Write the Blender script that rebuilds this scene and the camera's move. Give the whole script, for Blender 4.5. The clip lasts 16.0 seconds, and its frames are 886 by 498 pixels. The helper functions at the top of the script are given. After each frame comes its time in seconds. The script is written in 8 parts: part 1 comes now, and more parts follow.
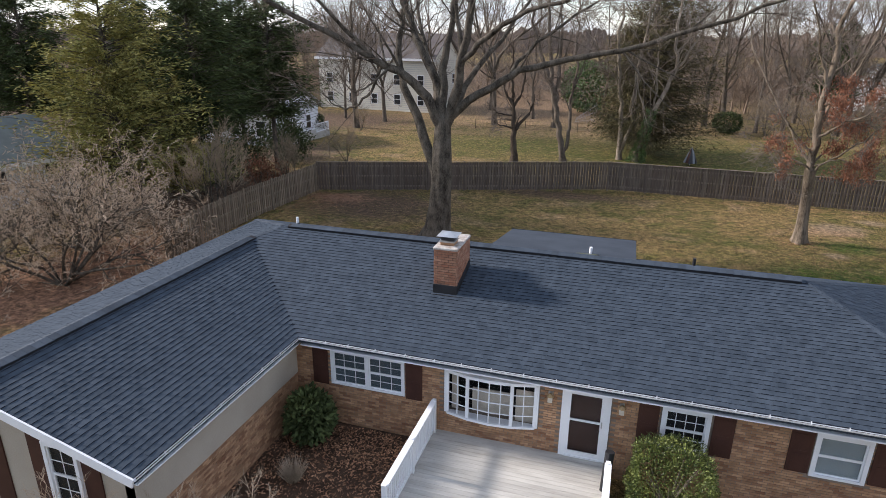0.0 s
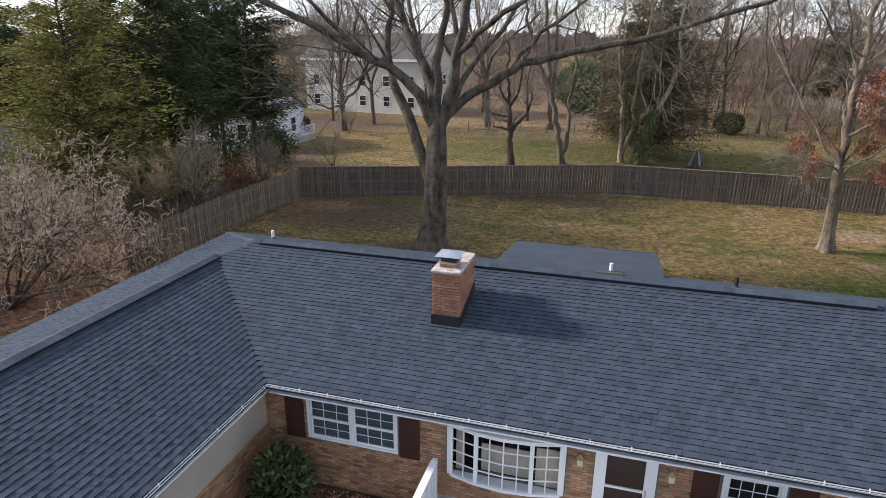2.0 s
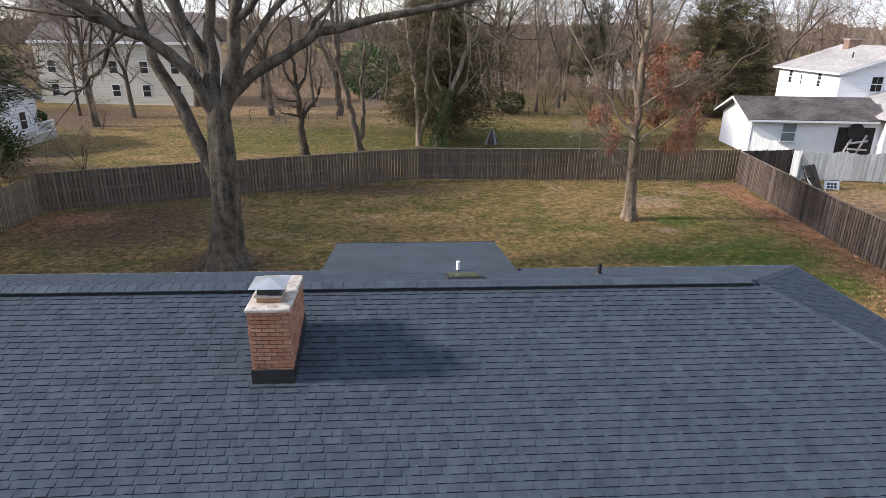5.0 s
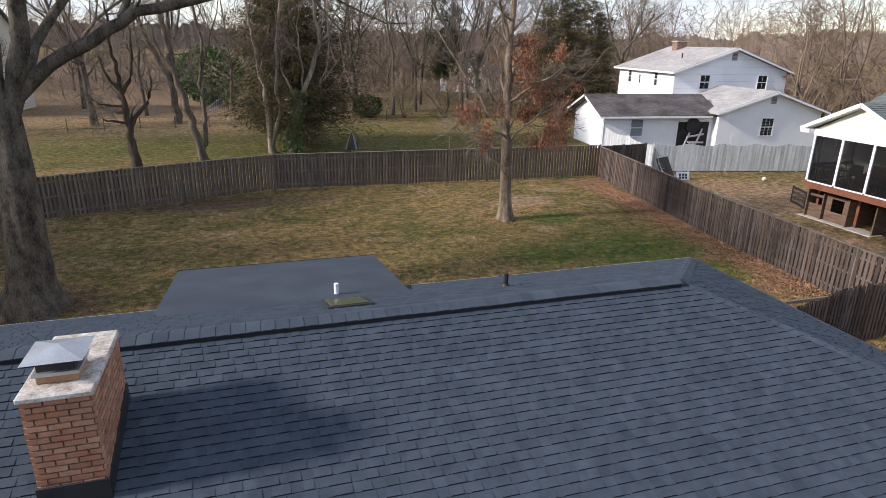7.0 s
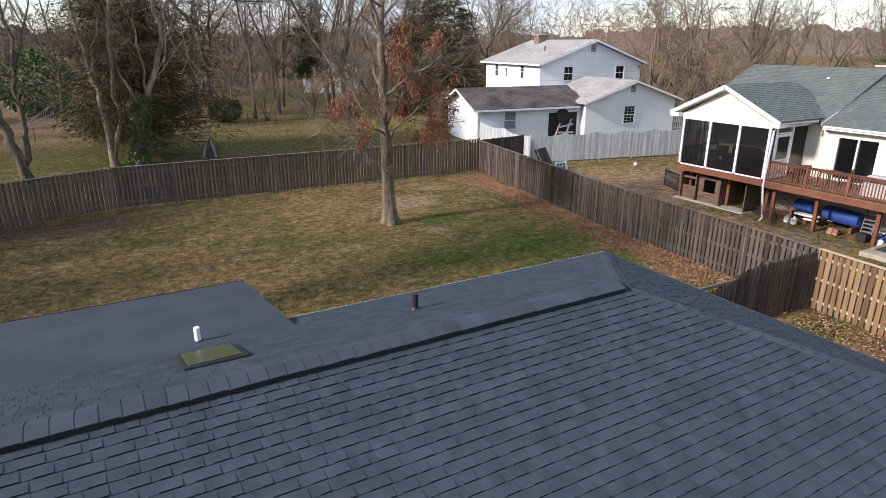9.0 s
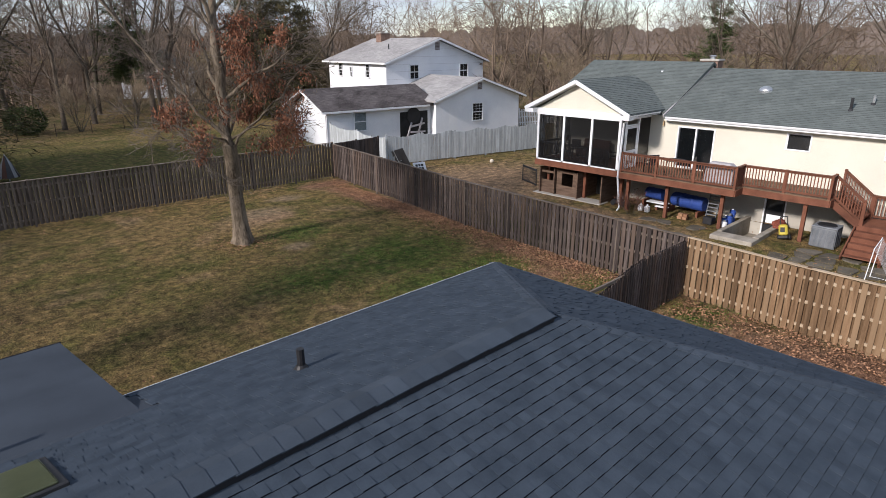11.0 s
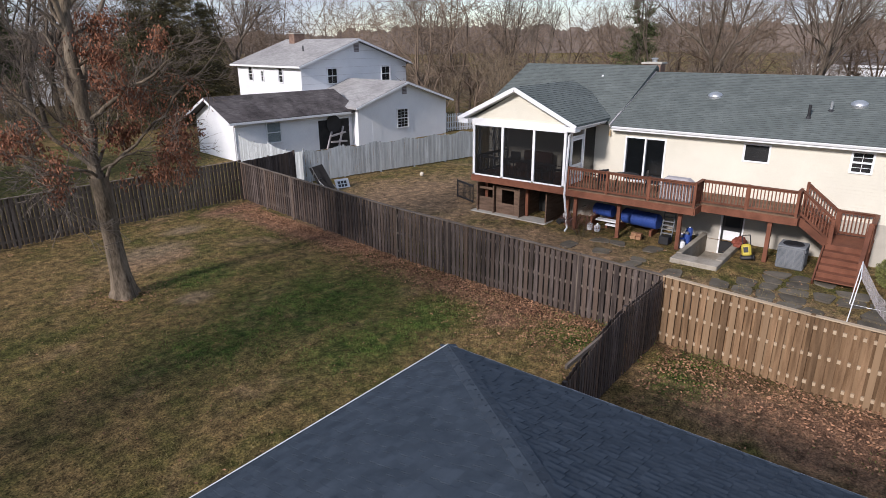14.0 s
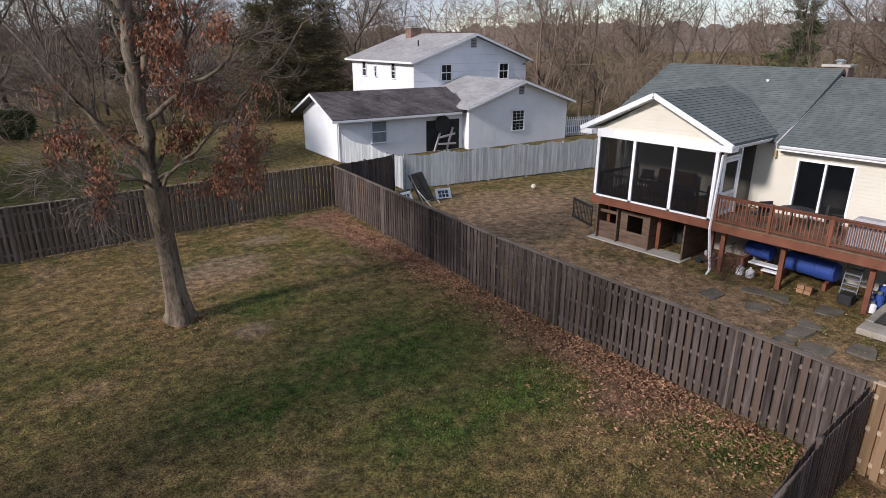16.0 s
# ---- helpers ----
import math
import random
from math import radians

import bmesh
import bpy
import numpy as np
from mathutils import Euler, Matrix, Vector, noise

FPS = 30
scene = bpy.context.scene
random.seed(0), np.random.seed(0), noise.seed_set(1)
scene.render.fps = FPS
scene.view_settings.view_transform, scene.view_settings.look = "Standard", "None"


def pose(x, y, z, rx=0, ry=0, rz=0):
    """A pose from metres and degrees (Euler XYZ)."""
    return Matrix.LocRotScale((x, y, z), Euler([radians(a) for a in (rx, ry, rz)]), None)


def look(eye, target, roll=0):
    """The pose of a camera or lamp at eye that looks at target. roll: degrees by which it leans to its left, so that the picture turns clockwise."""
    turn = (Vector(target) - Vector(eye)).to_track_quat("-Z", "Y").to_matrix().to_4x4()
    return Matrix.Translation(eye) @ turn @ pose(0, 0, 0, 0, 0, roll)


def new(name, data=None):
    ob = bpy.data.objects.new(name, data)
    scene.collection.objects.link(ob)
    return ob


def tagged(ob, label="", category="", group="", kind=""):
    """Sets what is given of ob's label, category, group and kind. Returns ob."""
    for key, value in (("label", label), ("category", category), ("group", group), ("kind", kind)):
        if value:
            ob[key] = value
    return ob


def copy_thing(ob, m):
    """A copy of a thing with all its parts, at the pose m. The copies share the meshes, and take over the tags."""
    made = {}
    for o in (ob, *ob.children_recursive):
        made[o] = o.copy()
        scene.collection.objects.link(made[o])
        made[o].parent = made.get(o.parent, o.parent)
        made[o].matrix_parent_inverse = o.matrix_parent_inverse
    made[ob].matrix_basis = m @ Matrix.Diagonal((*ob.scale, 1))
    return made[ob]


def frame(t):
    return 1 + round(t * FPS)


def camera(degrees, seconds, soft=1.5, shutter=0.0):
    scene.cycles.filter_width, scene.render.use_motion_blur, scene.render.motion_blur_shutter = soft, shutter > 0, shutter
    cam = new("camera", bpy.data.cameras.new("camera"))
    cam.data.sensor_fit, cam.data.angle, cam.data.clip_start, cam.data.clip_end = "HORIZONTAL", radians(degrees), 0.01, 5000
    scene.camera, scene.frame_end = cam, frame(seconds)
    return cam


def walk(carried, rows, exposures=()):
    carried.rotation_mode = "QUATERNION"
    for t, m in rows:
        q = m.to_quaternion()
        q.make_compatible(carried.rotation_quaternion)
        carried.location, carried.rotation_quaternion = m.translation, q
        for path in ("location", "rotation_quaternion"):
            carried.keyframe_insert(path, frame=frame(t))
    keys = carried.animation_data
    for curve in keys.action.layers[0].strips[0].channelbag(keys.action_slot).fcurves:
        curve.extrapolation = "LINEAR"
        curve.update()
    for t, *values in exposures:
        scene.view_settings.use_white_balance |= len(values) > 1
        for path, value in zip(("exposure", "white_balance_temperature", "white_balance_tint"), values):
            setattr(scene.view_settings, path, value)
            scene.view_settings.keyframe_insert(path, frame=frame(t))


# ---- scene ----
cam = camera(72.1, 16.0, soft=0.3)
# time, exposure, white balance and tint
EXPOSURE = ((0.0, 1.13, 6300, 15.0), (3.0, 1.23, 6380, 15.0), (5.0, 1.25, 6440, 15.0), (7.4, 0.98, 6400, 15.0), (9.5, 0.96, 6330, 14.0), (10.0, 0.81, 6300, 14.0), (12.5, 0.49, 6160, 15.0), (16.0, 0.41, 6110, 16.0))
PATH = [
    (0, (0.455, 0.782, 10.305), (-0.108, 2.585, 9.647), 0.5),
    (0.5, (0.153, 1.515, 10.106), (-0.41, 3.32, 9.453), 0.3),
    (1, (-0.098, 2.236, 9.997), (-0.674, 4.038, 9.347), 0.3),
    (1.5, (-0.364, 2.857, 9.9), (-0.931, 4.663, 9.253), 0.4),
    (2, (-0.627, 3.535, 9.741), (-1.162, 5.35, 9.095), 0.3),
    (2.5, (-0.875, 4.183, 9.665), (-1.349, 6.01, 9.006), 0.3),
    (3, (-1.253, 4.737, 9.542), (-1.622, 6.586, 8.876), 0.3),
    (3.5, (-1.46, 5.266, 9.392), (-1.716, 7.133, 8.722), 0.1),
    (4, (-1.702, 5.823, 9.27), (-1.831, 7.701, 8.596), 0.3),
    (4.5, (-1.951, 6.472, 9.123), (-1.944, 8.354, 8.448), 0.6),
    (5, (-2.018, 7.006, 8.992), (-1.893, 8.884, 8.317), 0.7),
    (5.2, (-2.081, 7.281, 8.945), (-1.902, 9.155, 8.268), 0.6),
    (7.3, (-2.083, 9.922, 8.169), (-1.468, 11.714, 7.528), 0.9),
    (7.5, (-1.996, 10.074, 8.126), (-1.351, 11.856, 7.487), 0.7),
    (8, (-1.822, 10.784, 7.954), (-1.085, 12.53, 7.315), 0.4),
    (8.5, (-1.686, 11.363, 7.864), (-0.854, 13.064, 7.221), 0.1),
    (9, (-1.571, 11.994, 7.729), (-0.636, 13.643, 7.09), 0.1),
    (9.5, (-1.473, 12.606, 7.597), (-0.435, 14.194, 6.962), 0.2),
    (10, (-1.341, 13.179, 7.53), (-0.204, 14.698, 6.897), 0.1),
    (10.2, (-1.241, 13.372, 7.521), (-0.069, 14.863, 6.887), 0.1),
    (12.3, (-0.473, 14.781, 7.746), (0.992, 15.983, 7.105), -0.3),
    (12.5, (-0.312, 14.969, 7.769), (1.157, 16.167, 7.128), -0.2),
    (13, (0.406, 15.591, 7.758), (1.878, 16.782, 7.115), -0.4),
    (13.5, (0.993, 16.166, 7.751), (2.468, 17.354, 7.109), -0.3),
    (14, (1.699, 16.758, 7.734), (3.175, 17.946, 7.092), -0.4),
    (14.3, (2.13, 17.123, 7.738), (3.606, 18.31, 7.096), -0.5),
    (14.5, (2.413, 17.361, 7.73), (3.889, 18.548, 7.087), -0.4),
    (15, (3.281, 17.998, 7.675), (4.741, 19.204, 7.032), -0.6),
    (15.5, (4.151, 18.707, 7.562), (5.547, 19.986, 6.917), -0.3),
    (16, (4.97, 19.363, 7.638), (6.193, 20.805, 6.987), 0.2),
]
walk(cam, [(t, look(eye, target, roll)) for t, eye, target, roll in PATH], exposures=EXPOSURE)

# ---- daylight ----
SUN_UP, SUN_FROM = 27.0, 270.0     # degrees: height, and compass bearing (clockwise from +y)
world = bpy.data.worlds.new("sky")
scene.world = world
world.use_nodes = True
wn = world.node_tree
sky = wn.nodes.new("ShaderNodeTexSky")
sky.sky_type, sky.sun_disc = "NISHITA", False
sky.sun_elevation, sky.sun_rotation = radians(SUN_UP), radians(SUN_FROM)
sky.dust_density, sky.air_density, sky.ozone_density = 0.4, 1.0, 1.5
wn.nodes["Background"].inputs["Strength"].default_value = 0.13
haze = wn.nodes.new("ShaderNodeMix")          # a veil of thin high cloud
haze.data_type = "RGBA"
haze.inputs["B"].default_value = (3.1, 3.4, 3.8, 1)
towards = wn.nodes.new("ShaderNodeTexCoord")
flat = wn.nodes.new("ShaderNodeMapping")
flat.inputs["Scale"].default_value = (1.6, 1.6, 6.0)
cloud = wn.nodes.new("ShaderNodeTexNoise")
cloud.inputs["Scale"].default_value, cloud.inputs["Detail"].default_value = 2.2, 5.0
thick = wn.nodes.new("ShaderNodeMapRange")
thick.inputs["From Min"].default_value, thick.inputs["From Max"].default_value = 0.36, 0.6
thick.inputs["To Min"].default_value, thick.inputs["To Max"].default_value = 0.3, 0.9
wn.links.new(towards.outputs["Generated"], flat.inputs["Vector"])
wn.links.new(flat.outputs[0], cloud.inputs["Vector"])
wn.links.new(cloud.outputs["Fac"], thick.inputs["Value"])
wn.links.new(thick.outputs[0], haze.inputs["Factor"])
wn.links.new(sky.outputs[0], haze.inputs["A"])
wn.links.new(haze.outputs["Result"], wn.nodes["Background"].inputs["Color"])
sun = new("sun", bpy.data.lights.new("sun", "SUN"))
sun.data.energy, sun.data.angle, sun.data.color = 3.15, radians(6.0), (1.0, 0.92, 0.82)
a, b = radians(SUN_FROM), radians(SUN_UP)
sun_at = Vector((math.sin(a) * math.cos(b), math.cos(a) * math.cos(b), math.sin(b))) * 60
sun.matrix_basis = look(sun_at, (0, 0, 0))

rng = random.Random(7)


# ---- materials ----
def material(name, build, rough=0.8, metal=0.0, spec=0.3):
    m = bpy.data.materials.new(name)
    m.use_nodes = True
    nt = m.node_tree
    p = nt.nodes["Principled BSDF"]
    p.inputs["Roughness"].default_value = rough
    p.inputs["Metallic"].default_value = metal
    p.inputs["Specular IOR Level"].default_value = spec
    build(nt, p)
    return m


def coords(nt, scale=(1, 1, 1)):
    g = nt.nodes.new("ShaderNodeNewGeometry")
    mp = nt.nodes.new("ShaderNodeMapping")
    mp.inputs["Scale"].default_value = scale
    nt.links.new(g.outputs["Position"], mp.inputs["Vector"])
    return mp.outputs[0]


def noise_of(nt, vec, scale, detail=4.0, rough=0.55):
    n = nt.nodes.new("ShaderNodeTexNoise")
    n.inputs["Scale"].default_value = scale
    n.inputs["Detail"].default_value = detail
    n.inputs["Roughness"].default_value = rough
    nt.links.new(vec, n.inputs["Vector"])
    return n.outputs["Fac"]


def ramp(nt, fac, stops):
    r = nt.nodes.new("ShaderNodeValToRGB")
    e = r.color_ramp.elements
    while len(e) < len(stops):
        e.new(0.5)
    for k, (at, c) in zip(e, stops):
        k.position, k.color = at, (*c, 1)
    nt.links.new(fac, r.inputs[0])
    return r.outputs[0]


def mix(nt, fac, c1, c2, kind="MIX"):
    x = nt.nodes.new("ShaderNodeMix")
    x.data_type, x.blend_type = "RGBA", kind
    for sock, v in ((x.inputs["Factor"], fac), (x.inputs["A"], c1), (x.inputs["B"], c2)):
        if isinstance(v, (int, float)):
            sock.default_value = v
        elif isinstance(v, tuple):
            sock.default_value = (*v, 1)
        else:
            nt.links.new(v, sock)
    return x.outputs["Result"]


def bump(nt, p, height, strength, dist):
    b = nt.nodes.new("ShaderNodeBump")
    b.inputs["Strength"].default_value = strength
    b.inputs["Distance"].default_value = dist
    nt.links.new(height, b.inputs["Height"])
    nt.links.new(b.outputs[0], p.inputs["Normal"])


def random_of(nt, pieces):
    """A random value for every piece: by object for single ones, by island in joined meshes."""
    if pieces == "object":
        return nt.nodes.new("ShaderNodeObjectInfo").outputs["Random"]
    return nt.nodes.new("ShaderNodeNewGeometry").outputs["Random Per Island"]


def surface(name, dark, light, coarse=1.5, fine=40.0, rough=0.8, spec=0.3, metal=0.0, relief=0.4, dist=0.004,
            pieces="", spread=0.35, stretch=(1, 1, 1), tint=None):
    """Two-scale varied surface: grain and stains between dark and light, and with pieces a shade of its own for each."""
    def build(nt, p):
        v = coords(nt, stretch)
        big = noise_of(nt, v, coarse, 3)
        small = noise_of(nt, v, fine, 6, 0.7)
        both = mix(nt, 0.5, big, small)
        col = ramp(nt, both, [(0.36, dark), (0.64, light)])
        if pieces:
            r = ramp(nt, random_of(nt, pieces), [(0.0, (1 - spread,) * 3), (1.0, (1 + spread,) * 3)])
            col = mix(nt, 1.0, col, r, "MULTIPLY")
            if tint:
                h = nt.nodes.new("ShaderNodeMath")
                h.operation = "FRACT"
                m7 = nt.nodes.new("ShaderNodeMath")
                m7.operation = "MULTIPLY"
                m7.inputs[1].default_value = 7.31
                nt.links.new(random_of(nt, pieces), m7.inputs[0])
                nt.links.new(m7.outputs[0], h.inputs[0])
                k = ramp(nt, h.outputs[0], [(0.55, (0, 0, 0)), (0.95, (0.8, 0.8, 0.8))])
                col = mix(nt, k, col, tint)
        nt.links.new(col, p.inputs["Base Color"])
        if relief:
            bump(nt, p, small, relief, dist)
    return material(name, build, rough, metal, spec)


M = {}
for key in ("object", "island"):
    M["shingle_" + key] = surface("asphalt_shingle_" + key, (0.034, 0.045, 0.06), (0.059, 0.074, 0.095), 3.2, 90, 0.92, 0.08,
                                  relief=0.8, dist=0.004, pieces=key, spread=0.09)
    M["brick_" + key] = surface("orange_brown_brick_" + key, (0.29, 0.16, 0.088), (0.5, 0.305, 0.18), 4, 90, 0.9, 0.2,
                                relief=0.6, dist=0.003, pieces=key, spread=0.2, tint=(0.2, 0.095, 0.055))
    M["oldboard_" + key] = surface("weathered_dark_board_" + key, (0.03, 0.023, 0.021), (0.125, 0.1, 0.09), 2.2, 55, 0.9, 0.15,
                                   relief=0.6, dist=0.003, pieces=key, spread=0.38, stretch=(6, 6, 0.7), tint=(0.12, 0.085, 0.066))
    M["midboard_" + key] = surface("weathered_brown_board_" + key, (0.08, 0.064, 0.052), (0.21, 0.172, 0.143), 1.6, 55, 0.9, 0.15,
                                   relief=0.6, dist=0.003, pieces=key, spread=0.22, stretch=(6, 6, 0.7), tint=(0.13, 0.1, 0.082))
    M["newboard_" + key] = surface("tan_weathered_board_" + key, (0.095, 0.056, 0.03), (0.27, 0.172, 0.1), 1.6, 55, 0.85, 0.15,
                                   relief=0.5, dist=0.003, pieces=key, spread=0.34, stretch=(6, 6, 0.7), tint=(0.28, 0.19, 0.115))
    M["sideboard_" + key] = surface("grey_tan_board_" + key, (0.11, 0.085, 0.06), (0.29, 0.235, 0.175), 1.6, 55, 0.9, 0.15,
                                    relief=0.5, dist=0.003, pieces=key, spread=0.3, stretch=(6, 6, 0.7), tint=(0.2, 0.15, 0.11))
    M["greyboard_" + key] = surface("silver_grey_board_" + key, (0.3, 0.32, 0.33), (0.52, 0.55, 0.57), 1.2, 55, 0.9, 0.15,
                                    relief=0.5, dist=0.003, pieces=key, spread=0.18, stretch=(6, 6, 0.7))
for key in ("object", "island"):
    M["whiteboard_" + key] = surface("white_picket_" + key, (0.6, 0.61, 0.63), (0.75, 0.76, 0.78), 1, 30, 0.8, 0.2, relief=0.1, pieces=key, spread=0.08)
for key, lo, hi in (("oldboard", (0.09, 0.07, 0.057), (0.2, 0.165, 0.135)), ("midboard", (0.13, 0.1, 0.08), (0.26, 0.215, 0.175)), ("newboard", (0.34, 0.255, 0.175), (0.52, 0.41, 0.29)), ("sideboard", (0.2, 0.16, 0.12), (0.36, 0.3, 0.23)), ("greyboard", (0.3, 0.32, 0.33), (0.52, 0.55, 0.57)), ("whiteboard", (0.6, 0.61, 0.63), (0.75, 0.76, 0.78))):
    M[key + "_rail"] = surface("bleached_rail_of_" + key, lo, hi, 1.6, 45, 0.9, 0.15, relief=0.4, dist=0.003)
M["capshingle"] = surface("hip_cap_shingle", (0.03, 0.041, 0.056), (0.054, 0.068, 0.088), 2, 90, 0.9, 0.25, relief=0.5, dist=0.003, pieces="object", spread=0.16)
M["deckfloor"] = surface("worn_tan_deck_board", (0.13, 0.08, 0.05), (0.24, 0.155, 0.1), 2, 60, 0.8, 0.2, pieces="object", spread=0.2)
M["chimbrick"] = surface("tan_orange_chimney_brick", (0.23, 0.11, 0.07), (0.43, 0.24, 0.16), 5, 90, 0.9, 0.2, relief=0.6, dist=0.003, pieces="object", spread=0.2, tint=(0.3, 0.13, 0.08))
M["darkmortar"] = surface("shadowed_mortar", (0.09, 0.06, 0.045), (0.2, 0.14, 0.11), 3, 120, 0.95, 0.1)
# butt faces coloured darker than the tabs: the courses' shadow lines, painted on
M["green_edge"] = surface("shaded_grey_green_butt_edge", (0.06, 0.067, 0.068), (0.085, 0.093, 0.094), 3, 80, 0.95, 0.1, relief=0)
M["shingle_edge"] = surface("shaded_shingle_butt_edge", (0.012, 0.014, 0.019), (0.026, 0.029, 0.037), 3, 80, 0.95, 0.1, relief=0)
M["membrane"] = surface("rolled_roofing", (0.026, 0.034, 0.047), (0.048, 0.06, 0.079), 0.8, 120, 0.85, 0.3, relief=0.4)
M["vent"] = surface("black_ridge_vent", (0.012, 0.012, 0.014), (0.02, 0.02, 0.024), 3, 60, 0.8)
M["mortar"] = surface("grey_mortar", (0.15, 0.115, 0.09), (0.27, 0.22, 0.18), 3, 120, 0.95, 0.1)
M["white"] = surface("white_paint", (0.72, 0.73, 0.75), (0.82, 0.83, 0.85), 1.2, 30, 0.5, 0.4, relief=0.05)
M["offwhite"] = surface("chalky_white_board", (0.7, 0.715, 0.75), (0.83, 0.84, 0.865), 0.6, 12, 0.75, 0.25, relief=0.1)
M["beige"] = surface("beige_panel", (0.36, 0.31, 0.25), (0.45, 0.4, 0.33), 0.7, 30, 0.7, 0.25, relief=0.1)
M["shutter"] = surface("dark_brown_paint", (0.045, 0.018, 0.013), (0.075, 0.032, 0.022), 2, 60, 0.65, 0.3, relief=0.2)
M["acdark"] = surface("dark_blue_grey_metal", (0.085, 0.095, 0.11), (0.16, 0.175, 0.195), 3, 30, 0.6, 0.3, relief=0.1)
M["rustred"] = surface("rust_red_plastic", (0.13, 0.035, 0.025), (0.3, 0.085, 0.055), 4, 30, 0.7, 0.3, relief=0.2)
M["black"] = surface("black_metal", (0.012, 0.012, 0.014), (0.025, 0.025, 0.028), 3, 60, 0.55, 0.4, relief=0.1)
M["steel"] = surface("dull_galvanised_steel", (0.4, 0.41, 0.42), (0.62, 0.63, 0.64), 3, 60, 0.4, 0.5, 0.85, relief=0.1)
M["stainedcrown"] = surface("rust_stained_concrete", (0.2, 0.15, 0.115), (0.62, 0.6, 0.57), 4.5, 30, 0.95, 0.15, relief=0.6)
M["wellwall"] = surface("weathered_stained_concrete", (0.2, 0.175, 0.14), (0.43, 0.39, 0.33), 1.6, 40, 0.95, 0.15, relief=0.5)
M["concrete"] = surface("pale_concrete", (0.33, 0.305, 0.27), (0.5, 0.47, 0.42), 2, 50, 0.95, 0.15, relief=0.5)
M["cream"] = surface("cream_vinyl_siding", (0.59, 0.56, 0.475), (0.7, 0.665, 0.57), 0.6, 25, 0.6, 0.3, relief=0.06)
M["greenroof"] = surface("grey_green_shingle", (0.1, 0.115, 0.11), (0.15, 0.168, 0.16), 1.2, 90, 0.9, 0.2, pieces="island", spread=0.07)
M["oldroof"] = surface("pale_grey_shingle", (0.26, 0.25, 0.25), (0.4, 0.39, 0.385), 0.5, 60, 0.9, 0.2, pieces="island", spread=0.12)
M["wingroof"] = surface("mossy_dark_shingle", (0.05, 0.042, 0.042), (0.15, 0.132, 0.13), 0.6, 60, 0.9, 0.2, pieces="island", spread=0.2)
M["stainroof"] = surface("stained_dark_shingle", (0.075, 0.065, 0.063), (0.2, 0.18, 0.175), 0.35, 60, 0.9, 0.2, pieces="island", spread=0.15)
M["redwood"] = surface("red_brown_stained_wood", (0.088, 0.033, 0.019), (0.19, 0.076, 0.045), 2, 60, 0.7, 0.25, pieces="island", spread=0.25)
M["skirtwood"] = surface("weathered_brown_planks", (0.075, 0.048, 0.034), (0.19, 0.13, 0.095), 1.5, 45, 0.9, 0.15, relief=0.5, stretch=(1, 1, 6))
M["greydeck"] = surface("weathered_grey_decking", (0.33, 0.31, 0.28), (0.54, 0.52, 0.475), 1.0, 40, 0.85, 0.15, pieces="object", spread=0.12, stretch=(1, 5, 1))
M["bark"] = surface("grey_brown_bark", (0.018, 0.015, 0.012), (0.165, 0.143, 0.115), 2.0, 13, 0.95, 0.1, relief=1.0, dist=0.04, stretch=(1.6, 1.6, 0.8))
M["palebark"] = surface("pale_grey_tan_bark", (0.075, 0.06, 0.045), (0.38, 0.315, 0.245), 1.2, 8, 0.95, 0.1, relief=1.0, dist=0.025, stretch=(2.2, 2.2, 0.5))
M["oakbark"] = surface("brown_grey_oak_bark", (0.045, 0.035, 0.025), (0.265, 0.212, 0.158), 1.3, 9, 0.95, 0.1, relief=1.0, dist=0.03, stretch=(2.2, 2.2, 0.5))
M["darkbark"] = surface("near_black_brown_bark", (0.025, 0.02, 0.016), (0.12, 0.092, 0.07), 1.6, 11, 0.95, 0.1, relief=1.0, dist=0.03, stretch=(2.0, 2.0, 0.6))
M["duskbark"] = surface("dark_brown_bark", (0.045, 0.036, 0.028), (0.19, 0.155, 0.122), 1.6, 11, 0.95, 0.1, relief=1.0, dist=0.03, stretch=(2.0, 2.0, 0.6))
M["twig"] = surface("brown_grey_twig", (0.1, 0.08, 0.065), (0.23, 0.19, 0.156), 1.5, 20, 0.95, 0.1, relief=0)
M["needle"] = surface("dark_evergreen_foliage", (0.027, 0.04, 0.016), (0.1, 0.122, 0.045), 1.1, 9, 0.8, 0.15, relief=0, pieces="island", spread=0.5)
M["cedar"] = surface("olive_cedar_foliage", (0.14, 0.145, 0.042), (0.36, 0.315, 0.105), 0.8, 9, 0.85, 0.15, relief=0, pieces="island", spread=0.45)
M["brightholly"] = surface("yellow_green_small_leaf", (0.04, 0.062, 0.016), (0.17, 0.19, 0.046), 2.5, 20, 0.5, 0.35, relief=0, pieces="island", spread=0.6)
M["holly"] = surface("bright_evergreen_leaf", (0.035, 0.07, 0.02), (0.11, 0.17, 0.05), 2.5, 20, 0.45, 0.4, relief=0, pieces="island", spread=0.55)
M["rust"] = surface("dry_red_brown_leaf", (0.12, 0.048, 0.028), (0.33, 0.15, 0.088), 1.5, 20, 0.8, 0.2, relief=0, pieces="island", spread=0.4)
M["litter"] = surface("fallen_brown_leaf", (0.16, 0.085, 0.05), (0.42, 0.235, 0.14), 1.5, 20, 0.85, 0.15, relief=0, pieces="island", spread=0.5)
M["blade"] = surface("winter_grass_blade", (0.085, 0.075, 0.028), (0.33, 0.255, 0.115), 0.5, 8, 0.9, 0.1, relief=0, pieces="island", spread=0.4)
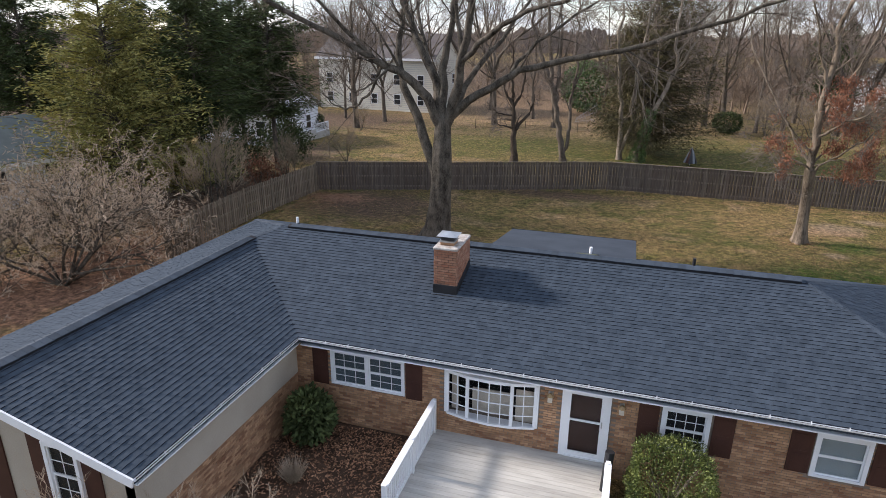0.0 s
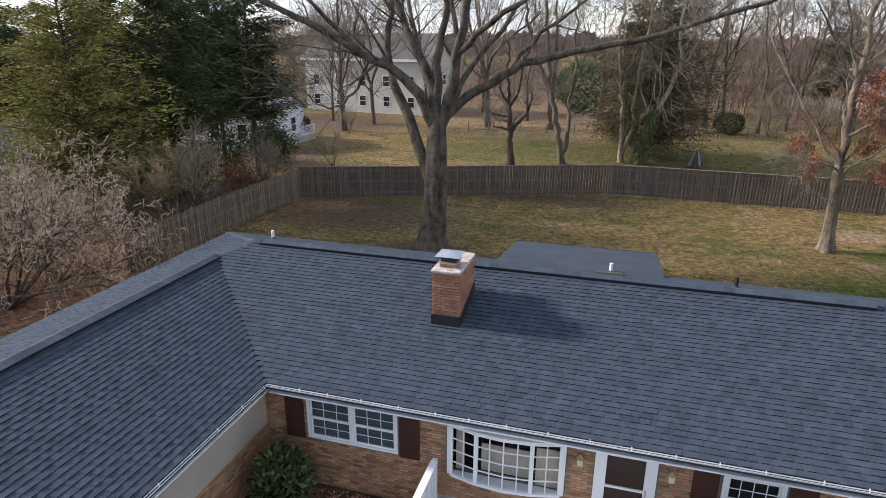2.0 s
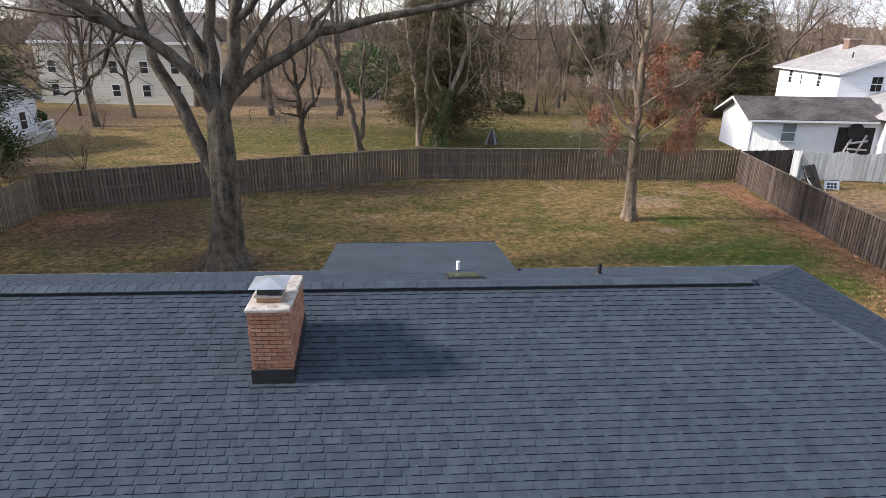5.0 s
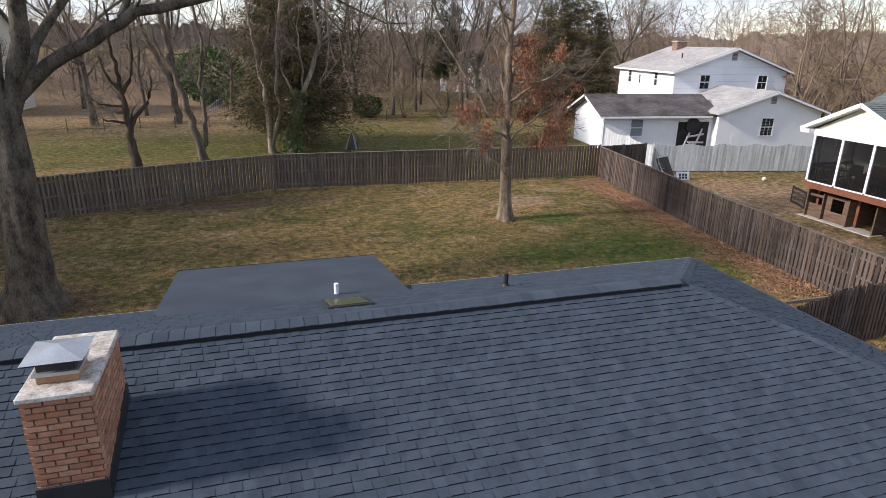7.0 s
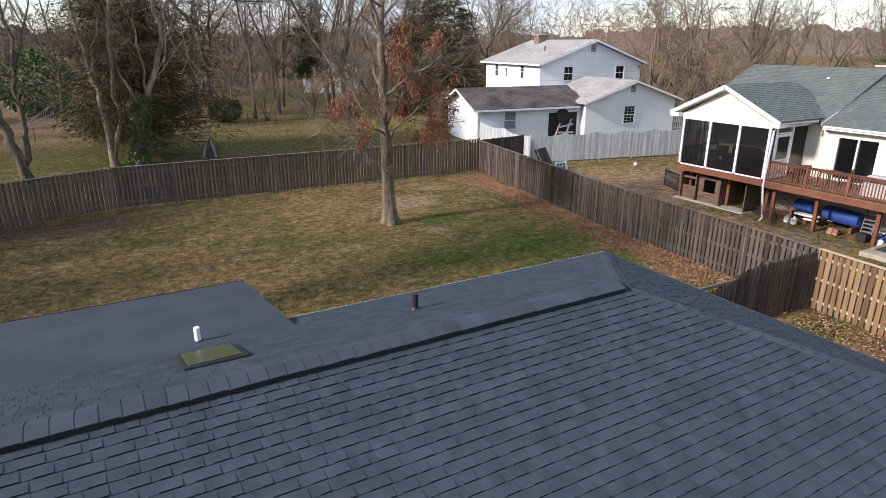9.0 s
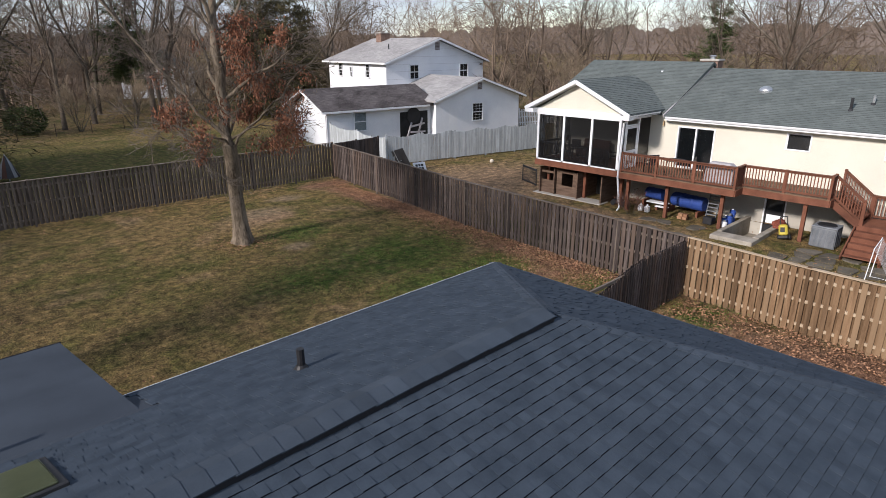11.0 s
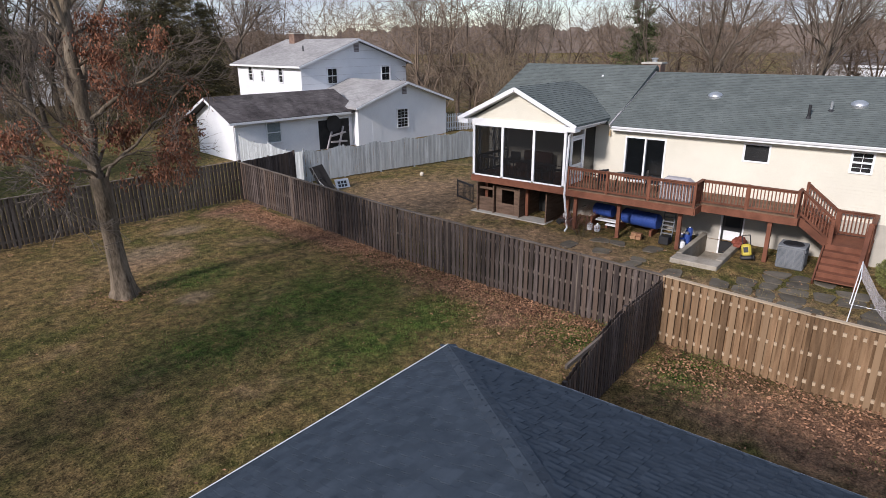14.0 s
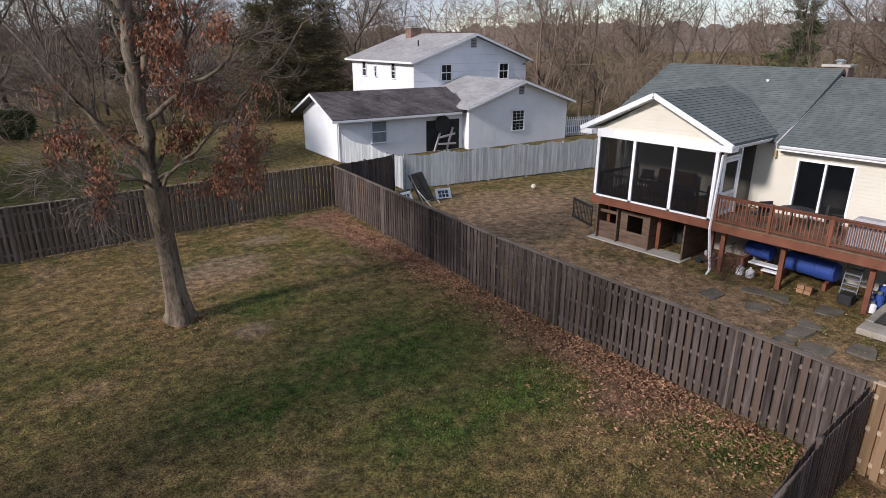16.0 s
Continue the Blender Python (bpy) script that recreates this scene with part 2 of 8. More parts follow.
M["mulch"] = surface("dark_mulch", (0.035, 0.022, 0.015), (0.12, 0.075, 0.05), 2, 40, 0.95, 0.1, relief=1.0, dist=0.03)
M["flag"] = surface("grey_flagstone", (0.07, 0.06, 0.046), (0.155, 0.135, 0.107), 2, 30, 0.9, 0.2, pieces="object", spread=0.2)
M["bluetarp"] = surface("blue_plastic", (0.018, 0.045, 0.2), (0.04, 0.085, 0.32), 2, 20, 0.6, 0.3)
M["greyplastic"] = surface("grey_cover_cloth", (0.33, 0.31, 0.32), (0.45, 0.42, 0.43), 2, 20, 0.8, 0.2)
M["yellow"] = surface("yellow_plastic", (0.42, 0.33, 0.04), (0.56, 0.45, 0.07), 3, 30, 0.5)
M["farbrick"] = surface("brown_stack_brick", (0.15, 0.095, 0.072), (0.28, 0.19, 0.15), 3, 14, 0.9, 0.2, relief=0.3)
M["acgrey"] = surface("grey_metal_casing", (0.15, 0.16, 0.17), (0.22, 0.23, 0.245), 3, 40, 0.6, 0.4, relief=0.1)
M["foundation"] = surface("pale_cream_render", (0.34, 0.315, 0.275), (0.49, 0.46, 0.405), 1.2, 40, 0.9, 0.15, relief=0.2)
M["boxwood"] = surface("yellow_green_clipped_leaf", (0.09, 0.1, 0.028), (0.24, 0.24, 0.08), 2.5, 20, 0.5, 0.35, relief=0, pieces="island", spread=0.5)
M["brass"] = surface("dull_brass", (0.3, 0.2, 0.1), (0.5, 0.36, 0.2), 4, 50, 0.5, 0.4, 0.4, relief=0.05)
# near-black colour that stands in for the shade of rooms and recesses
M["dark"] = surface("interior_shade", (0.02, 0.02, 0.021), (0.045, 0.043, 0.042), 2, 20, 0.9, 0.1)
M["curtain"] = surface("pale_curtain", (0.5, 0.44, 0.36), (0.66, 0.6, 0.5), 4, 30, 0.9, 0.1)
M["dimblind"] = surface("dim_blue_grey_blind", (0.075, 0.105, 0.12), (0.17, 0.215, 0.235), 3, 30, 0.8, 0.2, stretch=(1, 1, 14))
# a blind's colour, and the painted sky reflection in the wing window
M["blind"] = surface("grey_blue_blind_and_sky_reflection", (0.34, 0.4, 0.42), (0.46, 0.52, 0.54), 3, 30, 0.8, 0.2)


def glass_build(nt, p):
    p.inputs["Base Color"].default_value = (0.02, 0.024, 0.028, 1)
    p.inputs["Alpha"].default_value = 0.16
M["glass"] = material("window_glass", glass_build, 0.04, 0.0, 0.6)


def dark_pane_build(nt, p):
    p.inputs["Base Color"].default_value = (0.025, 0.029, 0.034, 1)
M["darkpane"] = material("dark_window_pane", dark_pane_build, 0.06, 0.0, 0.5)


def screen_build(nt, p):
    p.inputs["Base Color"].default_value = (0.012, 0.012, 0.013, 1)
    p.inputs["Alpha"].default_value = 0.45
M["screen"] = material("insect_screen", screen_build, 0.9, 0.0, 0.1)


PATCHES = {
    "green": ((13.0, 31.0, 4.2, 2.9), (12.0, 27.8, 2.6, 1.5), (14.4, 27.6, 2.0, 1.7), (9.4, 31.0, 2.8, 1.8), (15.9, 23.6, 1.4, 1.5), (11.9, 36.0, 2.0, 1.3), (15.6, 20.4, 2.0, 1.0), (14.3, 14.5, 1.2, 2.0), (16.6, 22.9, 1.0, 0.8)),
    "lawn": ((6.0, 60.0, 24.0, 14.0), (-10.0, 62.0, 14.0, 9.0)),
    "bare": ((-12.0, 106.0, 34.0, 46.0), (22.6, 28.5, 3.0, 6.0), (12.0, 39.2, 2.2, 1.2), (21.5, 36.0, 4.5, 7.0), (25.5, 38.0, 8.5, 5.0), (15.0, 17.0, 1.9, 6.0), (21.0, 22.0, 2.4, 9.0), (25.5, 37.0, 4.0, 7.0)),
    "woods": ((5.0, 172.0, 190.0, 97.0), (-36.0, 74.0, 13.0, 13.0), (-30.0, 50.0, 6.5, 8.0), (120.0, 60.0, 66.0, 110.0), (-105.0, 60.0, 68.0, 110.0), (-27.0, 34.0, 6.0, 12.0)),
    "soil": ((-15.0, 36.0, 6.5, 5.0), (-9.5, 30.3, 3.2, 2.6), (-4.0, 42.5, 7.0, 1.6)),
    "fallen": ((-23.0, 20.0, 5.5, 11.0), (15.2, 15.0, 2.4, 6.0), (16.9, 27.0, 1.2, 7.5), (17.9, 37.5, 1.2, 8.0), (15.7, 25.6, 1.0, 1.0), (-18.0, 37.0, 2.6, 1.6), (18.2, 43.2, 2.6, 1.1)),
    "sand": ((12.2, 40.1, 2.1, 1.1), (14.6, 41.8, 1.3, 0.8), (10.9, 34.5, 0.9, 0.6)),
}


def ground_build(nt, p):
    v = coords(nt)
    big = noise_of(nt, v, 0.16, 5, 0.6)
    mid = noise_of(nt, v, 0.9, 5, 0.65)
    fine = noise_of(nt, v, 22, 7, 0.85)
    speck = ramp(nt, fine, [(0.41, (0, 0, 0)), (0.59, (1, 1, 1))])
    clump = ramp(nt, noise_of(nt, v, 3.2, 7, 0.78), [(0.34, (0.28, 0.28, 0.28)), (0.5, (0.9, 0.9, 0.9)), (0.66, (1.9, 1.8, 1.65))])
    tan = mix(nt, speck, (0.048, 0.033, 0.014), (0.39, 0.268, 0.118))
    green = mix(nt, speck, (0.024, 0.032, 0.008), (0.128, 0.134, 0.036))
    lush = mix(nt, speck, (0.022, 0.042, 0.009), (0.1, 0.145, 0.032))
    soil = mix(nt, speck, (0.05, 0.034, 0.023), (0.17, 0.115, 0.075))
    sand = mix(nt, speck, (0.16, 0.115, 0.07), (0.32, 0.24, 0.155))
    bare = mix(nt, speck, (0.125, 0.08, 0.047), (0.44, 0.298, 0.182))
    fallen = mix(nt, speck, (0.11, 0.062, 0.04), (0.34, 0.2, 0.13))

    def spots(kind):
        """1 inside the ragged patches of that kind."""
        total = None
        for x, y, rx, ry in PATCHES[kind]:
            mp = nt.nodes.new("ShaderNodeMapping")
            mp.inputs["Location"].default_value = (-x / rx, -y / ry, 0)
            mp.inputs["Scale"].default_value = (1 / rx, 1 / ry, 0)
            nt.links.new(v, mp.inputs["Vector"])
            ln = nt.nodes.new("ShaderNodeVectorMath")
            ln.operation = "LENGTH"
            nt.links.new(mp.outputs[0], ln.inputs[0])
            ad = nt.nodes.new("ShaderNodeMath")
            ad.operation = "ADD"
            nt.links.new(ln.outputs["Value"], ad.inputs[0])
            nt.links.new(mid, ad.inputs[1])
            half = nt.nodes.new("ShaderNodeMath")
            half.operation = "MULTIPLY"
            half.inputs[1].default_value = 0.5
            nt.links.new(ad.outputs[0], half.inputs[0])
            k = ramp(nt, half.outputs[0], [(0.44, (1, 1, 1)), (0.74, (0, 0, 0))])
            total = k if total is None else mix(nt, 1.0, total, k, "LIGHTEN")
        return total
    both = mix(nt, 0.55, big, mid)
    col = mix(nt, ramp(nt, both, [(0.445, (0, 0, 0)), (0.59, (0.85, 0.85, 0.85))]), tan, green)
    col = mix(nt, ramp(nt, noise_of(nt, v, 0.33, 4, 0.6), [(0.56, (0, 0, 0)), (0.72, (0.8, 0.8, 0.8))]), col, bare)
    col = mix(nt, spots("bare"), col, bare)
    col = mix(nt, spots("woods"), col, mix(nt, speck, (0.055, 0.037, 0.025), (0.2, 0.138, 0.094)))
    col = mix(nt, spots("soil"), col, soil)
    col = mix(nt, spots("fallen"), col, fallen)
    col = mix(nt, spots("sand"), col, sand)
    ragged = ramp(nt, noise_of(nt, v, 1.7, 6, 0.75), [(0.38, (0.25, 0.25, 0.25)), (0.6, (1, 1, 1))])
    col = mix(nt, mix(nt, 1.0, spots("lawn"), ragged, "MULTIPLY"), col, green)
    col = mix(nt, mix(nt, 1.0, spots("green"), ragged, "MULTIPLY"), col, lush)
    col = mix(nt, 1.0, col, clump, "MULTIPLY")
    nt.links.new(col, p.inputs["Base Color"])
    bump(nt, p, fine, 1.0, 0.06)


M["ground"] = material("winter_lawn", ground_build, 0.95, 0, 0.1)


# ---- building blocks ----
PLOT = [Matrix()]       # the frame of the plot that is being built


def thing(name, label, category, at=(0, 0, 0), group="", kind=""):
    ob = new(name)
    ob.empty_display_size = 0.2
    ob.matrix_basis = Matrix.Translation(PLOT[0] @ Vector(at))
    return tagged(ob, label, category, group, kind)


def hang(ob, parent):
    """Make ob, built in world coordinates, a child of parent."""
    ob.parent = parent
    if parent.type == "EMPTY":
        ob.matrix_parent_inverse = parent.matrix_basis.inverted()
    return ob


def part(name, bm, mat, parent=None, label="", local=False, smooth=False):
    me = bpy.data.meshes.new(name)
    bmesh.ops.transform(bm, matrix=PLOT[0], verts=bm.verts)
    bmesh.ops.recalc_face_normals(bm, faces=bm.faces)
    bm.to_mesh(me)
    bm.free()
    me.materials.append(mat)
    if smooth:
        me.shade_smooth()
    ob = new(name, me)
    if parent:
        if local:
            ob.parent = parent
        else:
            hang(ob, parent)
    if label:
        ob["label"] = label
    return ob


def soup(name, verts, faces, mat, parent=None, label="", kind="", local=False, smooth=False, edge=None):
    """A mesh from lists; edge: a second material for all but each piece's first face (pieces of four faces)."""
    me = bpy.data.meshes.new(name)
    me.from_pydata([tuple(PLOT[0] @ Vector(v)) for v in verts], [], faces)
    me.materials.append(mat)
    # edge colours each tab's butt face as the shadow line under it
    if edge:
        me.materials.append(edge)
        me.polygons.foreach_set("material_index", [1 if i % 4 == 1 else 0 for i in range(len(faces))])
    if smooth:
        me.shade_smooth()
    ob = new(name, me)
    if parent:
        if local:
            ob.parent = parent
        else:
            hang(ob, parent)
    return tagged(ob, label, "", "", kind)


def box(bm, x0, x1, y0, y1, z0, z1, bev=0.0):
    r = bmesh.ops.create_cube(bm, size=1)
    vs = r["verts"]
    for v in vs:
        v.co = Vector(((x0 + x1) / 2 + v.co.x * (x1 - x0), (y0 + y1) / 2 + v.co.y * (y1 - y0), (z0 + z1) / 2 + v.co.z * (z1 - z0)))
    if bev:
        es = {e for v in vs for e in v.link_edges}
        bmesh.ops.bevel(bm, geom=list(es), offset=bev, segments=1, affect="EDGES")
    return vs


def boxes(*dims, bev=0.0):
    bm = bmesh.new()
    for d in dims:
        box(bm, *d, bev=bev)
    return bm


def beam(bm, p, q, w, h, up=(0, 0, 1)):
    """A bar of section w x h from p to q."""
    p, q = Vector(p), Vector(q)
    d = (q - p).normalized()
    s = d.cross(Vector(up)).normalized()
    u = s.cross(d)
    c = [p + s * a * w / 2 + u * b * h / 2 for a, b in ((-1, -1), (1, -1), (1, 1), (-1, 1))]
    c += [q + s * a * w / 2 + u * b * h / 2 for a, b in ((-1, -1), (1, -1), (1, 1), (-1, 1))]
    v = [bm.verts.new(x) for x in c]
    for f in ((0, 1, 2, 3), (7, 6, 5, 4), (0, 4, 5, 1), (1, 5, 6, 2), (2, 6, 7, 3), (3, 7, 4, 0)):
        bm.faces.new([v[i] for i in f])


def rod(bm, p, q, r0, r1=None, n=10):
    r1 = r0 if r1 is None else r1
    p, q = Vector(p), Vector(q)
    d = (q - p).normalized()
    s = d.orthogonal().normalized()
    u = d.cross(s)
    a = [bm.verts.new(p + (s * math.cos(i * 2 * math.pi / n) + u * math.sin(i * 2 * math.pi / n)) * r0) for i in range(n)]
    b = [bm.verts.new(q + (s * math.cos(i * 2 * math.pi / n) + u * math.sin(i * 2 * math.pi / n)) * r1) for i in range(n)]
    for i in range(n):
        bm.faces.new((a[i], a[(i + 1) % n], b[(i + 1) % n], b[i]))
    bm.faces.new(a[::-1])
    bm.faces.new(b)


def prism(bm, poly, h0, h1):
    """A plan polygon with its own bottom and top height at each corner (functions of x, y)."""
    lo = [bm.verts.new((x, y, h0(x, y))) for x, y in poly]
    hi = [bm.verts.new((x, y, h1(x, y))) for x, y in poly]
    n = len(poly)
    bm.faces.new(lo[::-1])
    bm.faces.new(hi)
    for i in range(n):
        bm.faces.new((lo[i], lo[(i + 1) % n], hi[(i + 1) % n], hi[i]))


def clip_line(poly, p, d):
    """Where the line p + t d crosses a convex plan polygon: (t0, t1) or None."""
    ts = []
    n = len(poly)
    for i in range(n):
        (ax, ay), (bx, by) = poly[i], poly[(i + 1) % n]
        ex, ey = bx - ax, by - ay
        den = d[0] * ey - d[1] * ex
        if abs(den) < 1e-9:
            continue
        t = ((ax - p[0]) * ey - (ay - p[1]) * ex) / den
        s = ((ax - p[0]) * d[1] - (ay - p[1]) * d[0]) / den
        if -1e-6 <= s <= 1 + 1e-6:
            ts.append(t)
    return (min(ts), max(ts)) if len(ts) > 1 and max(ts) - min(ts) > 0.02 else None


def slope_height(eave, inward, z0, s):
    return lambda x, y: z0 + s * ((x - eave[0]) * inward[0] + (y - eave[1]) * inward[1])


BOX_FACES = ((4, 5, 6, 7), (0, 1, 5, 4), (1, 2, 6, 5), (3, 0, 4, 7))


def shingles(poly, eave, inward, z0, s, seed, exposure=0.145, wide=(0.08, 0.22), thick=0.019):
    """Shingle tabs over a sloping plan polygon, course by course; each as eight corners and its middle in plan."""
    r = random.Random(seed)
    along = (-inward[1], inward[0])
    cosv = 1 / math.sqrt(1 + s * s)
    step = exposure * cosv
    deep = max((x - eave[0]) * inward[0] + (y - eave[1]) * inward[1] for x, y in poly)
    out = []
    k = 0
    while k * step < deep - 0.03:
        d0, d1 = k * step, min((k + 1.12) * step, deep)
        p = (eave[0] + inward[0] * (d0 + d1) / 2, eave[1] + inward[1] * (d0 + d1) / 2)
        t = clip_line(poly, p, along)
        k += 1
        if not t:
            continue
        u = t[0] - r.uniform(0, 0.15)
        thick_tab = r.random() < 0.5
        while u < t[1]:
            thick_tab = not thick_tab
            w = r.uniform(*wide) * (1.15 if thick_tab else 0.8)
            u0, u1 = max(u, t[0]), min(u + w, t[1])
            u += w
            if u1 - u0 < 0.03:
                continue
            h = thick * (r.uniform(0.95, 1.15) if thick_tab else r.uniform(0.5, 0.64)) + 0.003
            j = r.uniform(-0.002, 0.002)
            c = []
            for lift_lo, lift_hi in ((-0.004, -0.004), (h, 0.004)):
                for uu, dd, lift in ((u0, d0 + j, lift_lo), (u1, d0 + j, lift_lo), (u1, d1, lift_hi), (u0, d1, lift_hi)):
                    x = eave[0] + inward[0] * dd + along[0] * uu
                    y = eave[1] + inward[1] * dd + along[1] * uu
                    c.append((x, y, z0 + s * dd + lift))
            out.append(c)
    return out


def lay(name, pieces, mat_joined, mat_single, parent, near=None, most=290, edge=None):
    """Pieces as meshes: those inside near (a test in plan) as parts of their own, the rest joined."""
    verts, faces, singles = [], [], 0
    for c in pieces:
        mx, my = (c[0][0] + c[2][0]) / 2, (c[0][1] + c[2][1]) / 2
        if near and singles < most and near(mx, my):
            singles += 1
            soup(name, c, BOX_FACES, mat_single, parent, edge=edge)
            continue
        n = len(verts)
        verts += c
        faces += [tuple(n + i for i in f) for f in BOX_FACES]
    if verts:
        soup(name + "_field", verts, faces, mat_joined, parent, kind="stuff", edge=edge)


# ---- ground ----
def ground_mesh():
    near_x, near_y = list(np.arange(-46, 60.1, 2.0)), list(np.arange(-14, 80.1, 2.0))
    far = [8, 20, 40, 70, 110, 170, 260, 400, 600, 900]
    xs = sorted([-46 - f for f in far] + near_x + [60 + f for f in far] + [23.9, 27.75])
    ys = sorted([-14 - f for f in far] + near_y + [80 + f for f in far] + [22.0, 23.5])
    verts, faces = [], []
    for y in ys:
        for x in xs:
            d = math.hypot(x - 4, y - 30)
            z = 0.04 * noise.noise((x * 0.12, y * 0.12, 0)) + min(1, max(0, (d - 110) / 300)) * 7 * (0.4 + noise.noise((x * 0.008, y * 0.008, 3)))
            z -= 0.13 * min(1, max(0, (x - 14) / 4)) * min(1, max(0, (46 - y) / 20))
            verts.append((x, y, z - 0.02))
    n = len(xs)
    for j in range(len(ys) - 1):
        for i in range(n - 1):
            if 23.85 < xs[i] < 27.7 and 21.95 < ys[j] < 23.45:
                continue            # the basement stairwell
            k = j * n + i
            faces.append((k, k + 1, k + n + 1, k + n))
    ob = soup("ground", verts, faces, M["ground"], smooth=True)
    return tagged(ob, "winter lawn of dormant tan and green grass", "ground", kind="structure")


ground = ground_mesh()

# ---- the brick house under the camera ----
EAVE, ZR = 2.75, 4.137
XW, XE, YF, YB = -14.84, 9.14, 13.46, 22.64
XI, YG = -7.51, 7.69
YR, XR0, XR1, XWR = 18.34, -10.74, 5.25, -11.49
RISE = ZR - EAVE
SF, SR, SE, SW = RISE / (YR - YF), RISE / (YB - YR), RISE / (XE - XR1), RISE / (XR0 - XW)     # front, rear, east, west pitch
ZWR = EAVE + SW * (XWR - XW)
SG = (ZWR - EAVE) / (XI - XWR)
YJ = YF + (ZWR - EAVE) / SF

house = thing("house", "single-storey orange-brown brick house with a new dark slate-blue shingle roof", "house", (-2, 18, 0))
PLANES = {
    "front": ([(XI, YF), (XE, YF), (XR1, YR), (XR0, YR), (XWR, YJ)], (XI, YF), (0, 1), SF),
    "rear": ([(XE, YB), (XW, YB), (XR0, YR), (XR1, YR)], (XE, YB), (0, -1), SR),
    "east": ([(XE, YF), (XE, YB), (XR1, YR)], (XE, YF), (-1, 0), SE),
    "west": ([(XW, YB), (XW, YG), (XWR, YG), (XWR, YJ), (XR0, YR)], (XW, YB), (1, 0), SW),
    "wing": ([(XI, YG), (XI, YF), (XWR, YJ), (XWR, YG)], (XI, YG), (-1, 0), SG),
}
NEAR = {"front": lambda x, y: -4.2 < x < 3.0 and 14.9 < y < 16.4, "east": lambda x, y: 6.3 < x < 8.3 and 16 < y < 20}
for i, (side, (poly, eave, inward, S)) in enumerate(PLANES.items()):
    h = slope_height(eave, inward, EAVE, S)
    bm = bmesh.new()
    prism(bm, poly, lambda x, y: h(x, y) - 0.13, lambda x, y: h(x, y) - 0.006)
    slab = part("roof_slope", bm, M["membrane"], house, side + " roof slope of dark slate-blue asphalt shingles")
    tabs = [c for c in shingles(poly, eave, inward, EAVE, S, 10 + i)
            if not (side == "rear" and -4.3 < c[0][0] < 1.05 and c[0][1] > 21.4)]
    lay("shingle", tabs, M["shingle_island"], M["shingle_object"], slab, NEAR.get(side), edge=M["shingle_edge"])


def cap_row(p, q, parent, na, nb, reach=0.2, step=0.26, lift=0.014, single=True):
    """Overlapping bent cap shingles from p to q; na, nb: the slopes' downhill directions in plan with their fall."""
    p, q = Vector(p), Vector(q)
    d = (q - p).normalized()
    n = int((q - p).length / step)
    me = None
    for k in range(n):
        o = p + d * k * step
        r = rng.uniform(-0.006, 0.006)
        vs = []
        for along, up in ((0, 0.007), (step * 1.15, 0.0)):
            for side, w in ((na, reach + r), (None, 0), (nb, reach - r)):
                base = o + d * along + Vector((0, 0, lift + up))
                if side:
                    base = base + Vector((side[0] * w, side[1] * w, -side[2] * w))
                vs.append(base)
        vs += [v - Vector((0, 0, 0.012)) for v in vs]
        fs = [(0, 1, 4, 3), (1, 2, 5, 4), (3, 4, 10, 9), (4, 5, 11, 10), (0, 3, 9, 6), (2, 8, 11, 5), (0, 6, 7, 1), (1, 7, 8, 2)]
        soup("cap_shingle", vs, fs, M["capshingle"], parent)


# ridge vents carry the caps of the level ridges; the hips carry caps alone
bm = bmesh.new()
prism(bm, [(XR0 + 0.2, YR - 0.175), (XR1 - 0.1, YR - 0.175), (XR1 - 0.1, YR), (XR0 + 0.2, YR)], lambda x, y: ZR - abs(y - YR) * SF - 0.01, lambda x, y: ZR - abs(y - YR) * SF + 0.07)
prism(bm, [(XR0 + 0.2, YR), (XR1 - 0.1, YR), (XR1 - 0.1, YR + 0.175), (XR0 + 0.2, YR + 0.175)], lambda x, y: ZR - abs(y - YR) * SR - 0.01, lambda x, y: ZR - abs(y - YR) * SR + 0.07)
vent = part("ridge_vent", bm, M["vent"], house, "black ridge vent under overlapping cap shingles")
cap_row((XR1 - 0.1, YR, ZR + 0.075), (XR0 + 0.2, YR, ZR + 0.075), vent, (0, -1, SF), (0, 1, SR), 0.19, 0.21)
bm = bmesh.new()
for s in (-1, 1):
    x0, x1 = sorted((XWR, XWR + s * 0.175))
    prism(bm, [(x0, YG + 0.1), (x1, YG + 0.1), (x1, YJ), (x0, YJ)], lambda x, y: ZWR - abs(x - XWR) * SW - 0.01, lambda x, y: ZWR - abs(x - XWR) * SG + 0.07)
vent2 = part("ridge_vent", bm, M["vent"], house, "black ridge vent under overlapping cap shingles")
cap_row((XWR, YG + 0.1, ZWR + 0.075), (XWR, YJ, ZWR + 0.075), vent2, (-1, 0, SW), (1, 0, SG), 0.19, 0.21)
for p, q, na, nb in (((XE, YB, EAVE), (XR1, YR, ZR), (1, 0, SE), (0, 1, SR)), ((XE, YF, EAVE), (XR1, YR, ZR), (1, 0, SE), (0, -1, SF)),
                     ((XW, YB, EAVE), (XR0, YR, ZR), (-1, 0, SW), (0, 1, SR)), ((XWR, YJ, ZWR), (XR0, YR, ZR), (-1, 0, SW), (0, -1, SF))):
    bm = bmesh.new()
    beam(bm, Vector(p) - Vector((0, 0, 0.05)), Vector(q) - Vector((0, 0, 0.05)), 0.1, 0.09)
    hip = part("hip", bm, M["vent"], house)
    cap_row(p, q, hip, na, nb)

# white metal drip edge along the rear and end eaves
for d, top in (((XE + 0.004, XE + 0.036, YF, YB + 0.036), 0.006), ((XW, XE + 0.004, YB + 0.004, YB + 0.036), 0.014)):
    part("drip_edge", boxes((*d, EAVE - 0.1, EAVE + top)), M["white"], house, "white metal drip edge")

